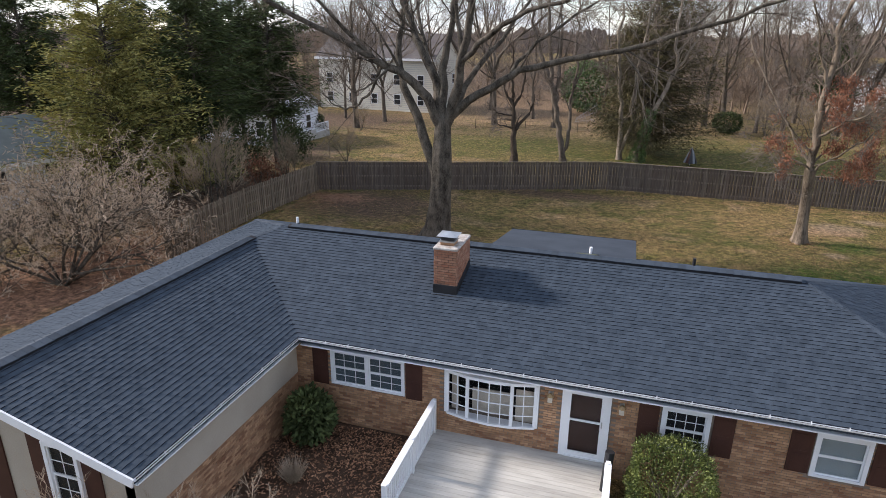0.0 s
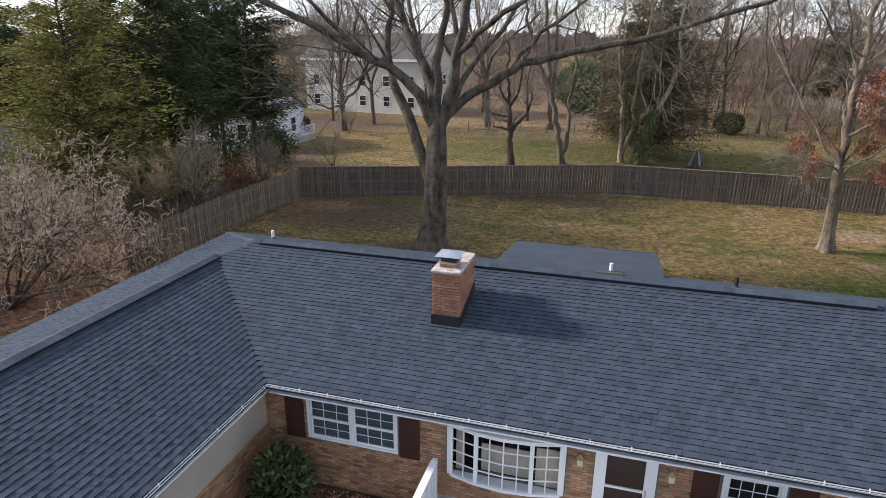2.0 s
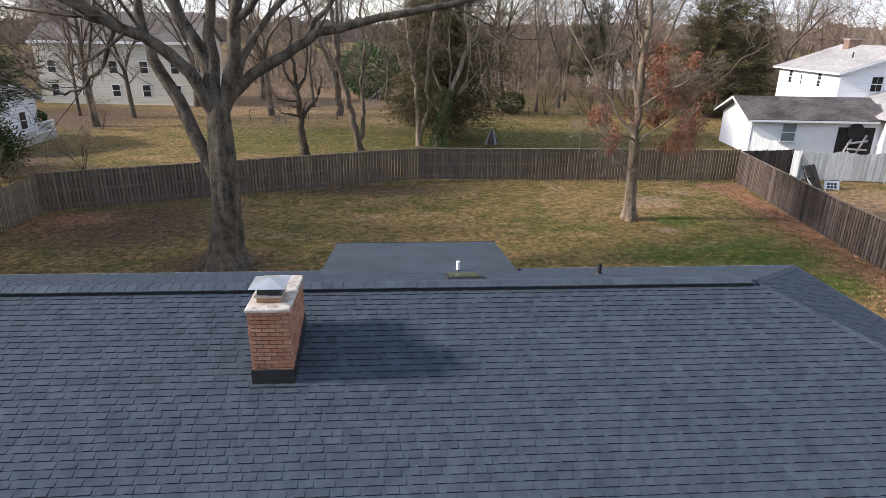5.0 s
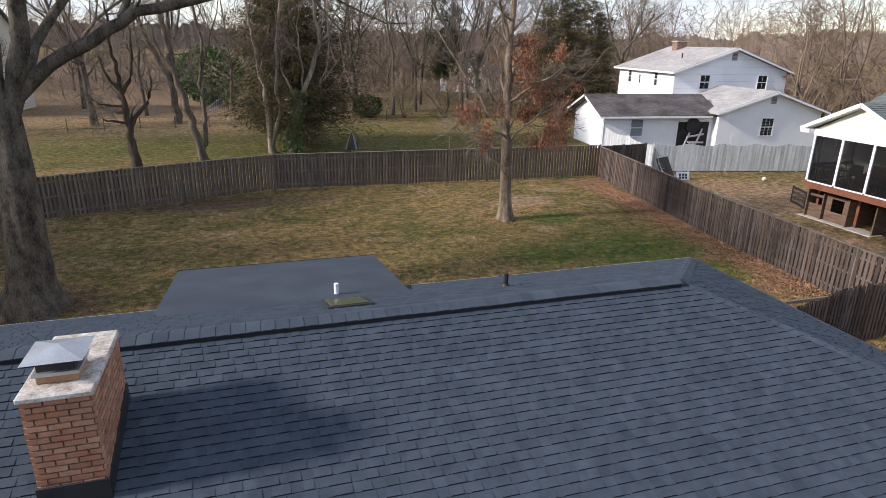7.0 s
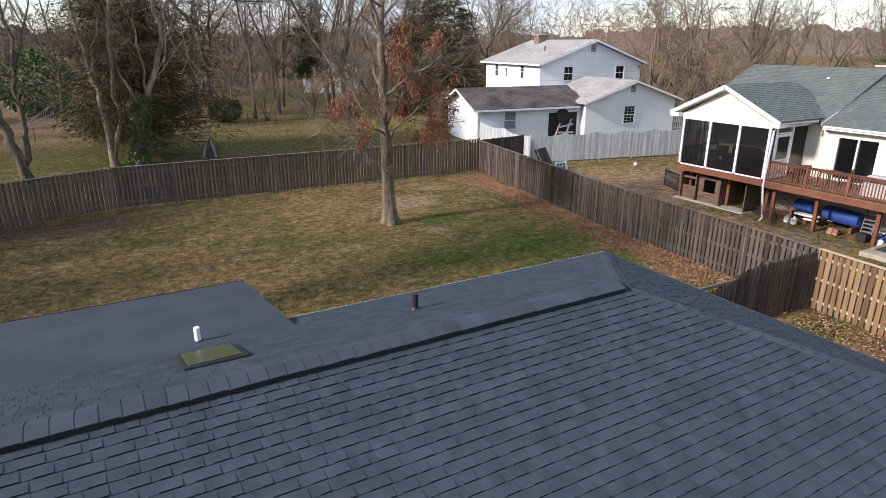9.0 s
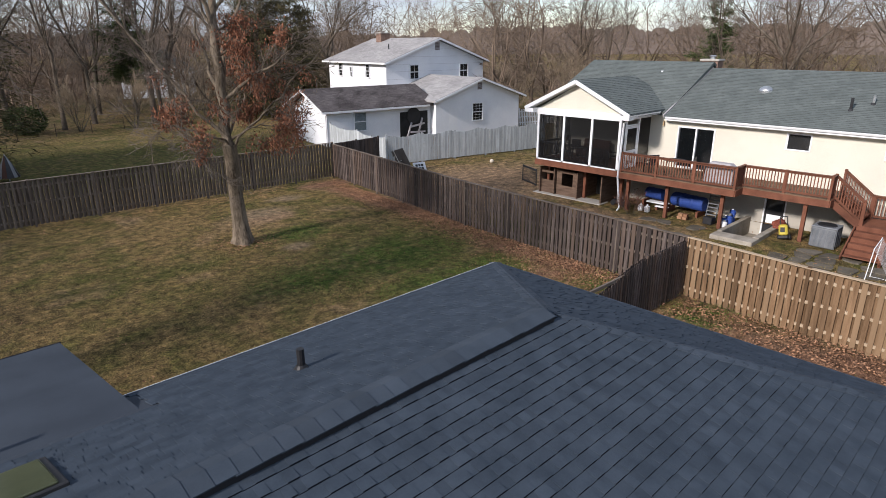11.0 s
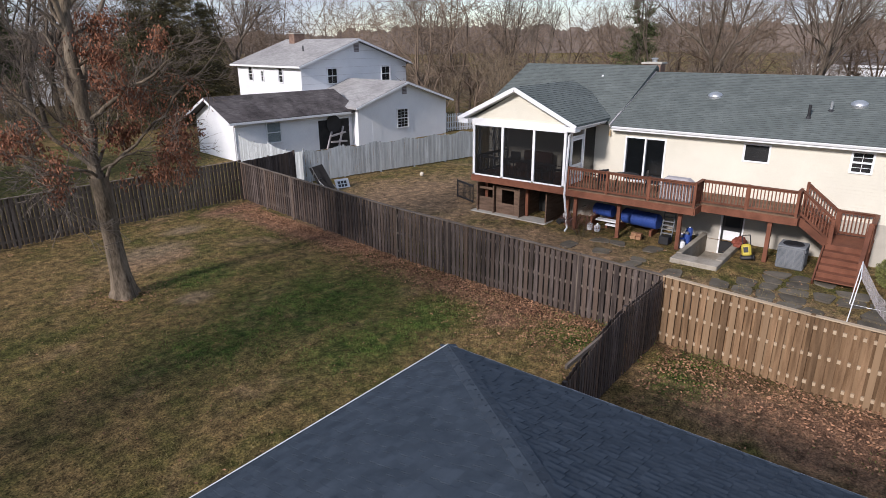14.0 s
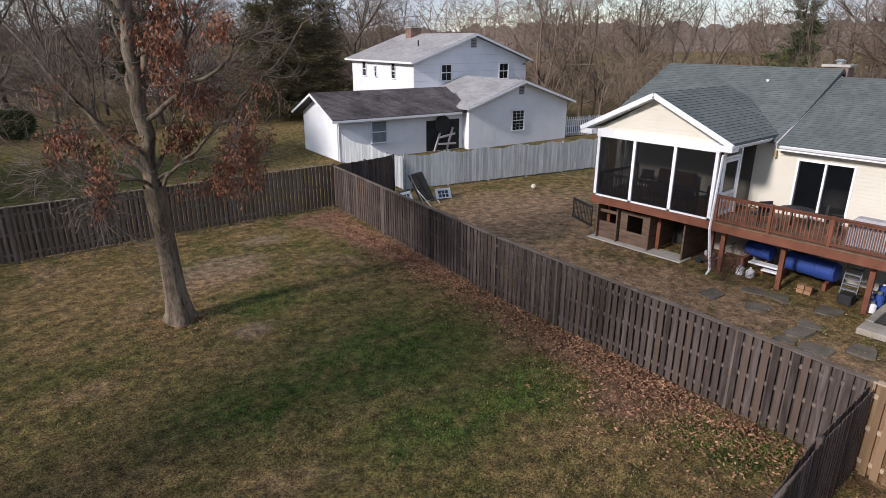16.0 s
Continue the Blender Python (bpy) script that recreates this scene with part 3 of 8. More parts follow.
for d in ((XE - 0.05, XE + 0.003, YF, YB + 0.003), (XW, XE - 0.05, YB - 0.05, YB + 0.003)):
    part("starter_strip", boxes((*d, EAVE - 0.01, EAVE + 0.026)), M["capshingle"], house)

# low-slope roof over the rear room
bm = bmesh.new()
low = lambda x, y: 3.12 + (y - 21.3) * (2.4 - 3.12) / 4.73
prism(bm, [(-4.23, 21.3), (0.95, 21.3), (0.95, 26.03), (-4.23, 26.03)], lambda x, y: low(x, y) - 0.12, low)
rear_roof = part("low_roof", bm, M["membrane"], house, "nearly flat dark rolled roofing over the rear room")
part("drip_edge", boxes((-4.25, 0.97, 26.02, 26.04, 2.26, 2.41)), M["vent"], rear_roof)
bm = boxes((-3.9, 0.7, 22.6, 25.7, 0, 2.2))
part("rear_room_wall", bm, M["brick_island"], house)


def brick_face(parent, origin, u, out, length, z0, z1, holes=(), near=None, brick=0.203, course=0.0677, joint=0.013, proud=0.01, name="brick", most=280, cut=None, mats=("brick_object", "brick_island")):
    """Running-bond bricks on a wall's face. origin, u, out: plan point, run and outward directions; holes: (u0, u1, z0, z1)."""
    r = random.Random(int(length * 100) + int(z0 * 10))
    rows = int((z1 - z0) / course + 0.5)
    verts, faces, singles = [], [], 0
    shared = {}
    for k in range(rows):
        z = z0 + k * course
        x = -(brick + joint) / 2 * (k % 2)
        while x < length:
            a, b = max(x, 0), min(x + brick, length)
            x += brick + joint
            if b - a < 0.03 or any(a < h[1] and b > h[0] and z < h[3] and z + course > h[2] for h in holes):
                continue
            if cut and not cut((a + b) / 2, z):
                continue
            e = proud + r.uniform(-0.003, 0.003)
            c = []
            for dep in (-0.004, e):
                for uu, zz in ((a, z), (b, z), (b, z + course - joint), (a, z + course - joint)):
                    c.append((origin[0] + u[0] * uu + out[0] * dep, origin[1] + u[1] * uu + out[1] * dep, zz))
            fs = ((4, 5, 6, 7), (0, 1, 5, 4), (1, 2, 6, 5), (2, 3, 7, 6), (3, 0, 4, 7))
            if near and singles < most and near((a + b) / 2, z):
                singles += 1
                soup(name, c, fs, M[mats[0]], parent)
            else:
                n = len(verts)
                verts += c
                faces += [tuple(n + i for i in f) for f in fs]
    if verts:
        soup(name + "_field", verts, faces, M[mats[1]], parent, kind="stuff")


def wall_with_holes(length, z0, z1, holes, thick):
    """A wall in its own frame (u along x, outside face at y = 0, body behind it) with openings through it."""
    bm = bmesh.new()
    us = sorted({0, length, *[h[0] for h in holes], *[h[1] for h in holes]})
    for a, b in zip(us, us[1:]):
        cuts = sorted((h[2], h[3]) for h in holes if h[0] < (a + b) / 2 < h[1])
        z = z0
        for lo, hi in cuts:
            if lo > z:
                box(bm, a, b, 0, thick, z, lo)
            z = hi
        if z < z1:
            box(bm, a, b, 0, thick, z, z1)
    bmesh.ops.remove_doubles(bm, verts=bm.verts, dist=1e-4)
    return bm


# front wall: u runs from x = -8 to the east
FX0, FX1, FY = -7.9, 8.7, 13.9
OPEN = {"twin": (-6.82, -4.67, 1.25, 2.31), "bay": (-3.56, -1.11, 1.05, 2.33), "door": (-0.56, 0.6, 0.42, 2.34),
        "narrow": (1.74, 2.8, 1.15, 2.28), "single": (4.92, 6.01, 1.15, 2.27)}
fh = [(a - FX0, b - FX0, c, d) for a, b, c, d in OPEN.values()]
bm = wall_with_holes(FX1 - FX0, -0.1, 2.6, fh, 0.25)
bmesh.ops.transform(bm, matrix=Matrix.Translation((FX0, FY, 0)), verts=bm.verts)
front = part("wall", bm, M["mortar"], house, "front wall of mottled orange-brown brick")
brick_face(front, (FX0, FY), (1, 0), (0, -1), FX1 - FX0, 0.0, 2.6, fh, lambda u, z: 4.1 < u < 7.6 and z < 1.1)
# wing: inner wall with a beige panel over brick, gable wall, and the plain walls that close the house
bm = boxes((-8.15, -7.9, 8.0, 13.9, -0.1, 1.4))
side = part("wall", bm, M["mortar"], house, "brick garage side wall")
brick_face(side, (-7.9, 8.0), (0, 1), (1, 0), 5.9, 0.0, 1.4)
part("panel", boxes((-8.1, -7.87, 8.0, 13.9, 1.4, 2.6)), M["beige"], house, "beige painted panel above the brick")
bm = bmesh.new()
vs = [bm.verts.new(c) for c in ((-14.5, 8.0, 0.9), (-7.88, 8.0, 0.9), (-7.88, 8.0, 2.62), (XWR, 8.0, ZWR - 0.2), (-14.5, 8.0, 2.62))]
bm.faces.new(vs)
ex = bmesh.ops.extrude_face_region(bm, geom=bm.faces[:])
bmesh.ops.translate(bm, vec=(0, 0.2, 0), verts=[v for v in ex["geom"] if isinstance(v, bmesh.types.BMVert)])
gable = part("gable_wall", bm, M["beige"], house, "beige vertical-panel gable end of the garage wing")
bm = boxes((-14.5, -7.9, 7.98, 8.25, -0.1, 0.9))
gb = part("wall", bm, M["mortar"], house, "low brick wall under the gable")
brick_face(gb, (-14.5, 7.98), (1, 0), (0, -1), 6.6, 0.0, 0.9)
for d in ((8.5, 8.7, 14.15, 22.2), (-14.5, -14.3, 8.25, 22.2), (-14.5, 8.7, 22.2, 22.4)):
    part("wall", boxes((*d, -0.1, 2.6)), M["brick_island"], house)
part("house_floor", boxes((-14.3, 8.5, 14.15, 22.2, 0.28, 0.4)), M["dark"], house)
part("house_ceiling", boxes((-14.3, 8.5, 14.15, 22.2, 2.5, 2.58)), M["curtain"], house)
part("room_wall", boxes((-7.9, 8.5, 17.5, 17.6, 0.4, 2.5)), M["curtain"], house)


def gutter(parent, p, q, out, seed, clips=True, size=1.0):
    """White open trough with a lip, and small clips along it."""
    bm = bmesh.new()
    p, q, o = Vector(p), Vector(q), Vector((*out, 0))
    prof = [(x * size, z * size) for x, z in ((0.0, 0.0), (0.0, -0.085), (0.06, -0.085), (0.09, -0.012), (0.08, -0.012), (0.054, -0.076), (0.01, -0.076), (0.01, 0.0))]
    a = [bm.verts.new(p + o * x + Vector((0, 0, z))) for x, z in prof]
    b = [bm.verts.new(q + o * x + Vector((0, 0, z))) for x, z in prof]
    for i in range(len(prof)):
        j = (i + 1) % len(prof)
        bm.faces.new((a[i], a[j], b[j], b[i]))
    bm.faces.new(a)
    bm.faces.new(b[::-1])
    g = part("gutter", bm, M["white"], parent, "white metal eaves gutter")
    # dark strip added in the trough to darken its inside
    e, up = (q - p).normalized() * 0.05, Vector((0, 0, -0.03))
    vs = [p + e + o * 0.012 + up * size, q - e + o * 0.012 + up * size, q - e + o * 0.056 * size + up * size, p + e + o * 0.056 * size + up * size]
    soup("gutter_debris", vs + [v - Vector((0, 0, 0.03 * size)) for v in vs], BOX_FACES, M["mulch"], g)
    n = int((q - p).length / 0.75)
    for k in range(1, n if clips else 1):
        c = p.lerp(q, k / n + random.Random(seed + k).uniform(-0.1, 0.1) / n)
        bm = bmesh.new()
        beam(bm, c + o * 0.095 * size + Vector((0, 0, -0.02)), c + o * 0.05 * size + Vector((0, 0, 0.05)), 0.018, 0.012, (o.x, o.y, 0.3))
        part("clip", bm, M["white"], g)
    return g


gutter(house, (XI, YF, EAVE - 0.01), (XE, YF, EAVE - 0.01), (0, -1), 1, size=0.62)
gutter(house, (XI, YG, EAVE - 0.01), (XI, YF - 0.08, EAVE - 0.01), (1, 0), 2, size=0.62)
for d in ((XI, XE, YF, YF + 0.03, EAVE - 0.085, EAVE - 0.03), (XI - 0.03, XI, YG, YF, EAVE - 0.09, EAVE - 0.03)):
    part("fascia", boxes(d), M["white"], house)
for d in ((XI + 0.02, XE, YF + 0.03, FY - 0.01, 2.5, 2.53), (-7.86, XI - 0.03, YG + 0.1, 13.85, 2.5, 2.53)):
    part("soffit", boxes(d), M["white"], house)
# rake boards on the wing's gable
for s in (-1, 1):
    bm = bmesh.new()
    beam(bm, (XWR + s * (XI - XWR), YG - 0.02, EAVE - 0.1), (XWR, YG - 0.02, ZWR - 0.1), 0.04, 0.2)
    part("rake_board", bm, M["white"], house, "white rake board")


# ---- fences ----
def fence(label, points, mat, height=1.86, pitch=0.19, width=0.095, single=None, cap=False, sag=None, faces=(1, -1), post_every=2.44, post_mat=None):
    """A board-on-board timber fence along a plan polyline; side 1 is to the left of the run."""
    f = thing("fence", label, "fence", points[0])
    verts, fcs, count = [], [], 0
    shared = {}
    BF = ((0, 1, 2, 3), (7, 6, 5, 4), (0, 4, 5, 1), (1, 5, 6, 2), (2, 6, 7, 3), (3, 7, 4, 0))
    for (ax, ay, az), (bx, by, bz) in zip(points, points[1:]):
        length = math.hypot(bx - ax, by - ay)
        d = ((bx - ax) / length, (by - ay) / length)
        n = (-d[1], d[0])
        at = lambda u, v, z: (ax + d[0] * u + n[0] * v, ay + d[1] * u + n[1] * v, z + az + (bz - az) * u / length)
        top = lambda u: height if sag is None else sag(u / length, height)
        posts = max(1, round(length / post_every))
        for k in range(posts + (1 if (bx, by, bz) == tuple(points[-1]) else 0)):
            u = k * length / posts
            bm = bmesh.new()
            beam(bm, at(u, 0, -0.1), at(u, 0, top(u) + 0.05 + rng.uniform(0, 0.03)), 0.09, 0.09, (d[0], d[1], 0))
            part("post", bm, post_mat or M[mat + "_object"], f)
        for z in (0.3, height * 0.52, height - 0.25):
            bm = bmesh.new()
            beam(bm, at(0, 0, z), at(length, 0, z), 0.056, 0.085)
            part("rail", bm, M[mat + "_rail"], f)
        if cap:
            bm = bmesh.new()
            beam(bm, at(0, 0, height + 0.03), at(length, 0, height + 0.03), 0.13, 0.028)
            part("cap_board", bm, M[mat + "_rail"], f)
        for side in faces:
            u = pitch * (0.5 if side == 1 else 1.0)
            while u < length - 0.06:
                w = width * rng.uniform(0.93, 1.05) / 2
                z1 = top(u) + rng.uniform(-0.02, 0.015)
                lean, off = rng.uniform(-0.008, 0.008), side * (0.032 + rng.uniform(0, 0.006))
                z0 = 0.03 + rng.uniform(0, 0.04)
                c = []
                for v in (off, off + side * 0.016):
                    c += [at(u - w, v, z0), at(u + w, v, z0), at(u + w + lean, v, z1), at(u - w + lean, v, z1)]
                u += pitch
                if single and count < 290 and single(c[0][0], c[0][1]):
                    count += 1
                    soup("board", c, BF, M[mat + "_object"], f)
                else:
                    k = len(verts)
                    verts += c
                    fcs += [tuple(k + i for i in q) for q in BF]
    if verts:
        soup("board_field", verts, fcs, M[mat + "_island"], f, kind="stuff")
    return f


CL, CB, CR, GP = (-20.5, 38.2, 0.0), (-1.05, 45.0, 0.03), (19.4, 44.4, 0.03), (17.2, 21.66, -0.15)
fence("long weathered dark board fence across the back of the yard", [CL, CB, CR], "midboard", height=2.0, cap=True, single=lambda x, y: x > 4)
fence("weathered dark board fence along the side of the yard", [CR, (17.75, 31.9, -0.05), GP], "oldboard", height=1.93, cap=True, width=0.13, post_mat=M["oldboard_rail"], single=lambda x, y: y < 38)
fence("weathered brown board fence along the wooded side", [(-20.2, 22.9, 0), (-20.75, 30, 0), CL], "sideboard", height=1.93, width=0.12, single=lambda x, y: y < 32)
fence("short tan fence closing the side passage", [(-20.2, 23.1, 0), (-18.35, 23.25, 0)], "sideboard", height=1.55)
fence("newer tan board fence with a cap board", [GP, (16.72, 18.1, -0.12), (16.1, 4.0, -0.1)], "newboard", height=1.93, cap=True, width=0.125, single=lambda x, y: y > 9)
fence("dark fence section by the gate", [(14.6, 21.65, -0.08), GP], "oldboard", pitch=0.15)
fence("arched dark gate between house and fence", [(11.6, 21.6, -0.03), (14.6, 21.65, -0.08)], "oldboard", pitch=0.13, post_every=3.5,
      sag=lambda t, h: h * (0.66 + 0.34 * math.sin(t * math.pi / 2)))
fence("dark fence stub behind the yard corner", [CR, (23.3, 45.0, 0)], "oldboard", height=1.95, pitch=0.14, width=0.135)
WF0, WF1 = (24.0, 45.0, 0), (36.9, 42.2, 0)
fence("scalloped silver-grey picket fence beside the white house", [(25.6, 53.8, 0), (24.6, 49.0, 0), WF0], "greyboard", pitch=0.15, width=0.135, faces=(-1,), single=lambda x, y: True,
      sag=lambda t, h: h - 0.2 * math.sin(t * math.pi))
fence("scalloped silver-grey picket fence beside the white house", [WF0, WF1], "greyboard", pitch=0.15, width=0.138, faces=(-1,), height=1.95,
      sag=lambda t, h: h - 0.16 * abs(math.sin(t * math.pi * 5.5)), single=lambda x, y: True)

fence("white picket fence beyond the garage", [(45.9, 51.8, 0), (52.5, 50.0, 0)], "whiteboard", pitch=0.2, width=0.11, faces=(-1,), height=1.6)


# ---- shared house parts ----
def place(bm, m):
    bmesh.ops.transform(bm, matrix=m, verts=bm.verts)
    return bm


def facing(origin, out):
    """A frame on a wall: x along it (to the right seen from outside), y outward, z up; built flat and then set here."""
    o = Vector((out[0], out[1], 0)).normalized()
    r = Vector((-o.y, o.x, 0))
    m = Matrix(((r.x, o.x, 0, origin[0]), (r.y, o.y, 0, origin[1]), (0, 0, 1, origin[2] if len(origin) > 2 else 0), (0, 0, 0, 1)))
    return m


def window(parent, m, w, h, sashes=1, grid=(3, 2), trim=0.09, style="hung", fill="blind", label="", flat=False):
    """A window centred on m's origin at its bottom: trim and sash frames, panes, muntins, and behind them a blind or a
    dark sheet as the room's shade.
    """
    white = M["white"]
    t = trim
    if flat:
        m = m @ Matrix.Translation((0, 0.068, 0))
    win = part("window", place(boxes((-w / 2, -w / 2 + t, -0.06, 0.035, 0, h), (w / 2 - t, w / 2, -0.06, 0.035, 0, h),
                                     (-w / 2 + t, w / 2 - t, -0.06, 0.035, h - t, h)), m), white, parent, label)
    sill = (-w / 2, w / 2, -0.06, 0.042, 0, t * 0.6) if t < 0.1 else (-w / 2 - 0.03, w / 2 + 0.03, -0.06, 0.07, -0.05, t * 0.6)
    part("sill", place(boxes(sill, bev=0.006), m), white, win)
    sw = (w - 2 * t) / sashes
    z0, z1 = t * 0.6, h - t
    for k in range(sashes):
        a = -w / 2 + t + k * sw
        if k:
            part("mullion", place(boxes((a - 0.045, a + 0.045, -0.06, 0.03, z0, z1)), m), white, win)
            a += 0.045
        b = -w / 2 + t + (k + 1) * sw - (0.045 if k < sashes - 1 else 0)
        mid = (z0 + z1) / 2
        levels = [(z0, mid, -0.03), (mid, z1, -0.015)] if style == "hung" else [(z0, z1, -0.02)]
        for lo, hi, y in levels:
            f = 0.035
            sash = part("sash", place(boxes((a, a + f, y - 0.02, y + 0.015, lo, hi), (b - f, b, y - 0.02, y + 0.015, lo, hi),
                                            (a + f, b - f, y - 0.02, y + 0.015, lo, lo + f), (a + f, b - f, y - 0.02, y + 0.015, hi - f, hi)), m), white, win)
            pane = part("pane", place(boxes((a + f, b - f, y - 0.006, y - 0.002, lo + f, hi - f)), m), M["glass"], win)
            pane.visible_shadow = False
            if grid:
                bars = [(a + (b - a) * i / grid[0] - 0.008, a + (b - a) * i / grid[0] + 0.008, y - 0.001, y + 0.008, lo + f, hi - f) for i in range(1, grid[0])]
                bars += [(a + f, b - f, y - 0.001, y + 0.008, lo + (hi - lo) * i / grid[1] - 0.008, lo + (hi - lo) * i / grid[1] + 0.008) for i in range(1, grid[1])]
                for d in bars:
                    part("muntin", place(boxes(d), m), white, win)
    # a dark fill is a sheet coloured as the unlit room behind the glass
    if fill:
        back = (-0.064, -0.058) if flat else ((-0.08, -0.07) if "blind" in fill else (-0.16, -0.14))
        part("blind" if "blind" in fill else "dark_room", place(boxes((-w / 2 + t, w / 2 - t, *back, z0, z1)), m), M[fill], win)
    return win


def gable_roof(parent, mat, p, q, half_a, half_b, eave_a, eave_b, ridge, seed, label, thick=0.14, exposure=0.15, single_most=0):
    """Two shingled slopes about a level ridge line from p to q; side a lies to its left."""
    p, q = Vector(p), Vector(q)
    d = (q - p).normalized()
    n = Vector((-d.y, d.x))
    out = []
    for s, half, low in ((1, half_a, eave_a), (-1, half_b, eave_b)):
        e0, e1 = p + n * s * half, q + n * s * half
        poly = [tuple(e0), tuple(e1), tuple(q), tuple(p)]
        inward = tuple(-n * s)
        fall = (ridge - low) / half
        h = slope_height(tuple(e0), inward, low, fall)
        bm = bmesh.new()
        prism(bm, poly, lambda x, y: h(x, y) - thick, lambda x, y: h(x, y) - 0.004)
        slab = part("roof", bm, mat, parent, label)
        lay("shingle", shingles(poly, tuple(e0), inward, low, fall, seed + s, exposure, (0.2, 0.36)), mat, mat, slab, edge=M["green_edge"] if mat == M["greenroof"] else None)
        out.append(slab)
    return out


def lap_siding(parent, m, w, z0, z1, mat, holes=(), top=None, course=0.115, name="siding_board"):
    """Lapped boards over a wall of width w (m as facing() gives it, origin at the wall's middle)."""
    k = 0
    z = z0
    while z < z1 - 0.01:
        spans = [(-w / 2, w / 2)] if top is None else ([(max(-w / 2, top(z)[0]), min(w / 2, top(z)[1]))] if top(z) else [])
        for h in holes:
            if h[2] < z + course and h[3] > z:
                nxt = []
                for a, b in spans:
                    if h[0] > a:
                        nxt.append((a, min(b, h[0])))
                    if h[1] < b:
                        nxt.append((max(a, h[1]), b))
                spans = [(a, b) for a, b in nxt if b - a > 0.02]
        for a, b in spans:
            if b - a < 0.03:
                continue
            hi = min(z + course, z1)
            vs = [(a, 0.002, z), (b, 0.002, z), (b, 0.018, z), (a, 0.018, z), (a, 0.004, hi), (b, 0.004, hi), (b, 0.002, hi), (a, 0.002, hi)]
            fs = [(3, 2, 5, 4), (0, 1, 2, 3), (0, 3, 4, 7), (1, 6, 5, 2)]
            soup(name, [m @ Vector(v) for v in vs], fs, mat, parent)
        z += course
        k += 1


# ---- cream house on the far side of the fence ----
NEIGHBOUR = Matrix(((1, 0, 0, 0.42), (0, 1.043, 0, -0.81), (0, 0, 1, 0), (0, 0, 0, 1)))
PLOT[0] = NEIGHBOUR
cream = thing("house", "cream vinyl-sided house with grey-green shingle roof and screened porch", "house", (31, 20, -0.1))
CW, CG = 27.4, -0.12
CH = [(25.3, 27.0, 1.85, 3.8), (21.46, 22.37, 3.2, 3.92), (18.26, 18.92, 3.18, 3.95), (15.5, 16.7, 0.2, 1.34), (15.2, 16.2, 3.0, 3.95), (21.93, 22.81, -0.75, 1.3)]
YM = (0.0 + 34.0) / 2
hl = [(YM - b, YM - a, c, d) for a, b, c, d in CH]      # along the frame's x
mw = facing((CW, YM, 0), (-1, 0))
hl = [(-(b - YM), -(a - YM), c, d) for a, b, c, d in CH]
bm = wall_with_holes(34.0, CG - 0.9, 4.25, [(a + 17, b + 17, c, d) for a, b, c, d in hl], 0.2)
place(bm, mw @ Matrix.Translation((-17, -0.2, 0)))
cwall = part("wall", bm, M["cream"], cream, "cream rear wall")
lap_siding(cwall, mw, 34.0, 1.45, 4.2, M["cream"], hl, course=0.125)
part("foundation", place(wall_with_holes(34.0, CG - 0.9, 1.45, [(a + 17, b + 17, c, d) for a, b, c, d in hl if d <= 1.45], 0.02), mw @ Matrix.Translation((-17, 0.001, 0))), M["foundation"], cream, "pale rendered foundation wall")
for d in ((27.7, 36.8, 33.8, 34.0), (27.7, 36.8, 0.0, 0.2), (36.6, 36.8, 0.2, 33.8)):
    part("wall", boxes((*d, CG - 0.1, 4.2)), M["cream"], cream)
# floor and inner wall coloured near-black for the rooms' shade
part("house_floor", boxes((27.7, 36.6, 0.2, 33.8, 1.5, 1.6)), M["dark"], cream)
part("room_wall", boxes((30.5, 30.6, 0.2, 33.8, -0.5, 4.2)), M["dark"], cream)
gable_roof(cream, M["greenroof"], (32.0, -0.6), (32.0, 27.6), 5.0, 5.0, 4.24, 4.24, 6.32, 40, "grey-green shingle roof slope")
gable_roof(cream, M["greenroof"], (32.0, 27.6), (32.0, 34.6), 4.7, 5.0, 4.36, 4.1, 6.62, 44, "grey-green shingle roof slope")
bm = bmesh.new()
beam(bm, (26.98, 27.62, 4.24), (32.0, 27.62, 6.32), 0.06, 0.1)
part("rake_board", bm, M["greyplastic"], cream, "pale grey rake trim where the roof steps")
bm = bmesh.new()
beam(bm, (27.3, 34.62, 4.27), (32.0, 34.62, 6.5), 0.04, 0.14)
part("rake_board", bm, M["white"], cream)
gutter(cream, (26.98, 27.5, 4.22), (26.98, -0.6, 4.22), (-1, 0), 5, clips=False)
part("fascia", boxes((26.98, 27.01, -0.6, 27.5, 4.05, 4.22)), M["white"], cream)
part("soffit", boxes((27.01, 27.4, -0.6, 27.5, 4.06, 4.09)), M["white"], cream)
at_wall = lambda y, z: facing((CW, y, z), (-1, 0))
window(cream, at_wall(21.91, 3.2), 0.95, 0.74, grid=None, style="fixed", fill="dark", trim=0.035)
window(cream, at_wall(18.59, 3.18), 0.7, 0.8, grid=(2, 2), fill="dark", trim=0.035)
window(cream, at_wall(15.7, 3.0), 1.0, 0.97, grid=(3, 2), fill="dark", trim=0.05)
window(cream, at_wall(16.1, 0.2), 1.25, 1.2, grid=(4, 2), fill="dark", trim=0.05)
# sliding door onto the deck
sd = part("sliding_door", place(boxes((-0.87, -0.8, -0.1, 0.04, 0, 1.97), (0.8, 0.87, -0.1, 0.04, 0, 1.97), (-0.8, 0.8, -0.1, 0.04, 1.9, 1.97), (-0.8, 0.8, -0.1, 0.03, 0, 0.06), (-0.035, 0.035, -0.1, 0.02, 0.06, 1.9)), at_wall(26.15, 1.83)), M["white"], cream, "white-framed sliding glass door")
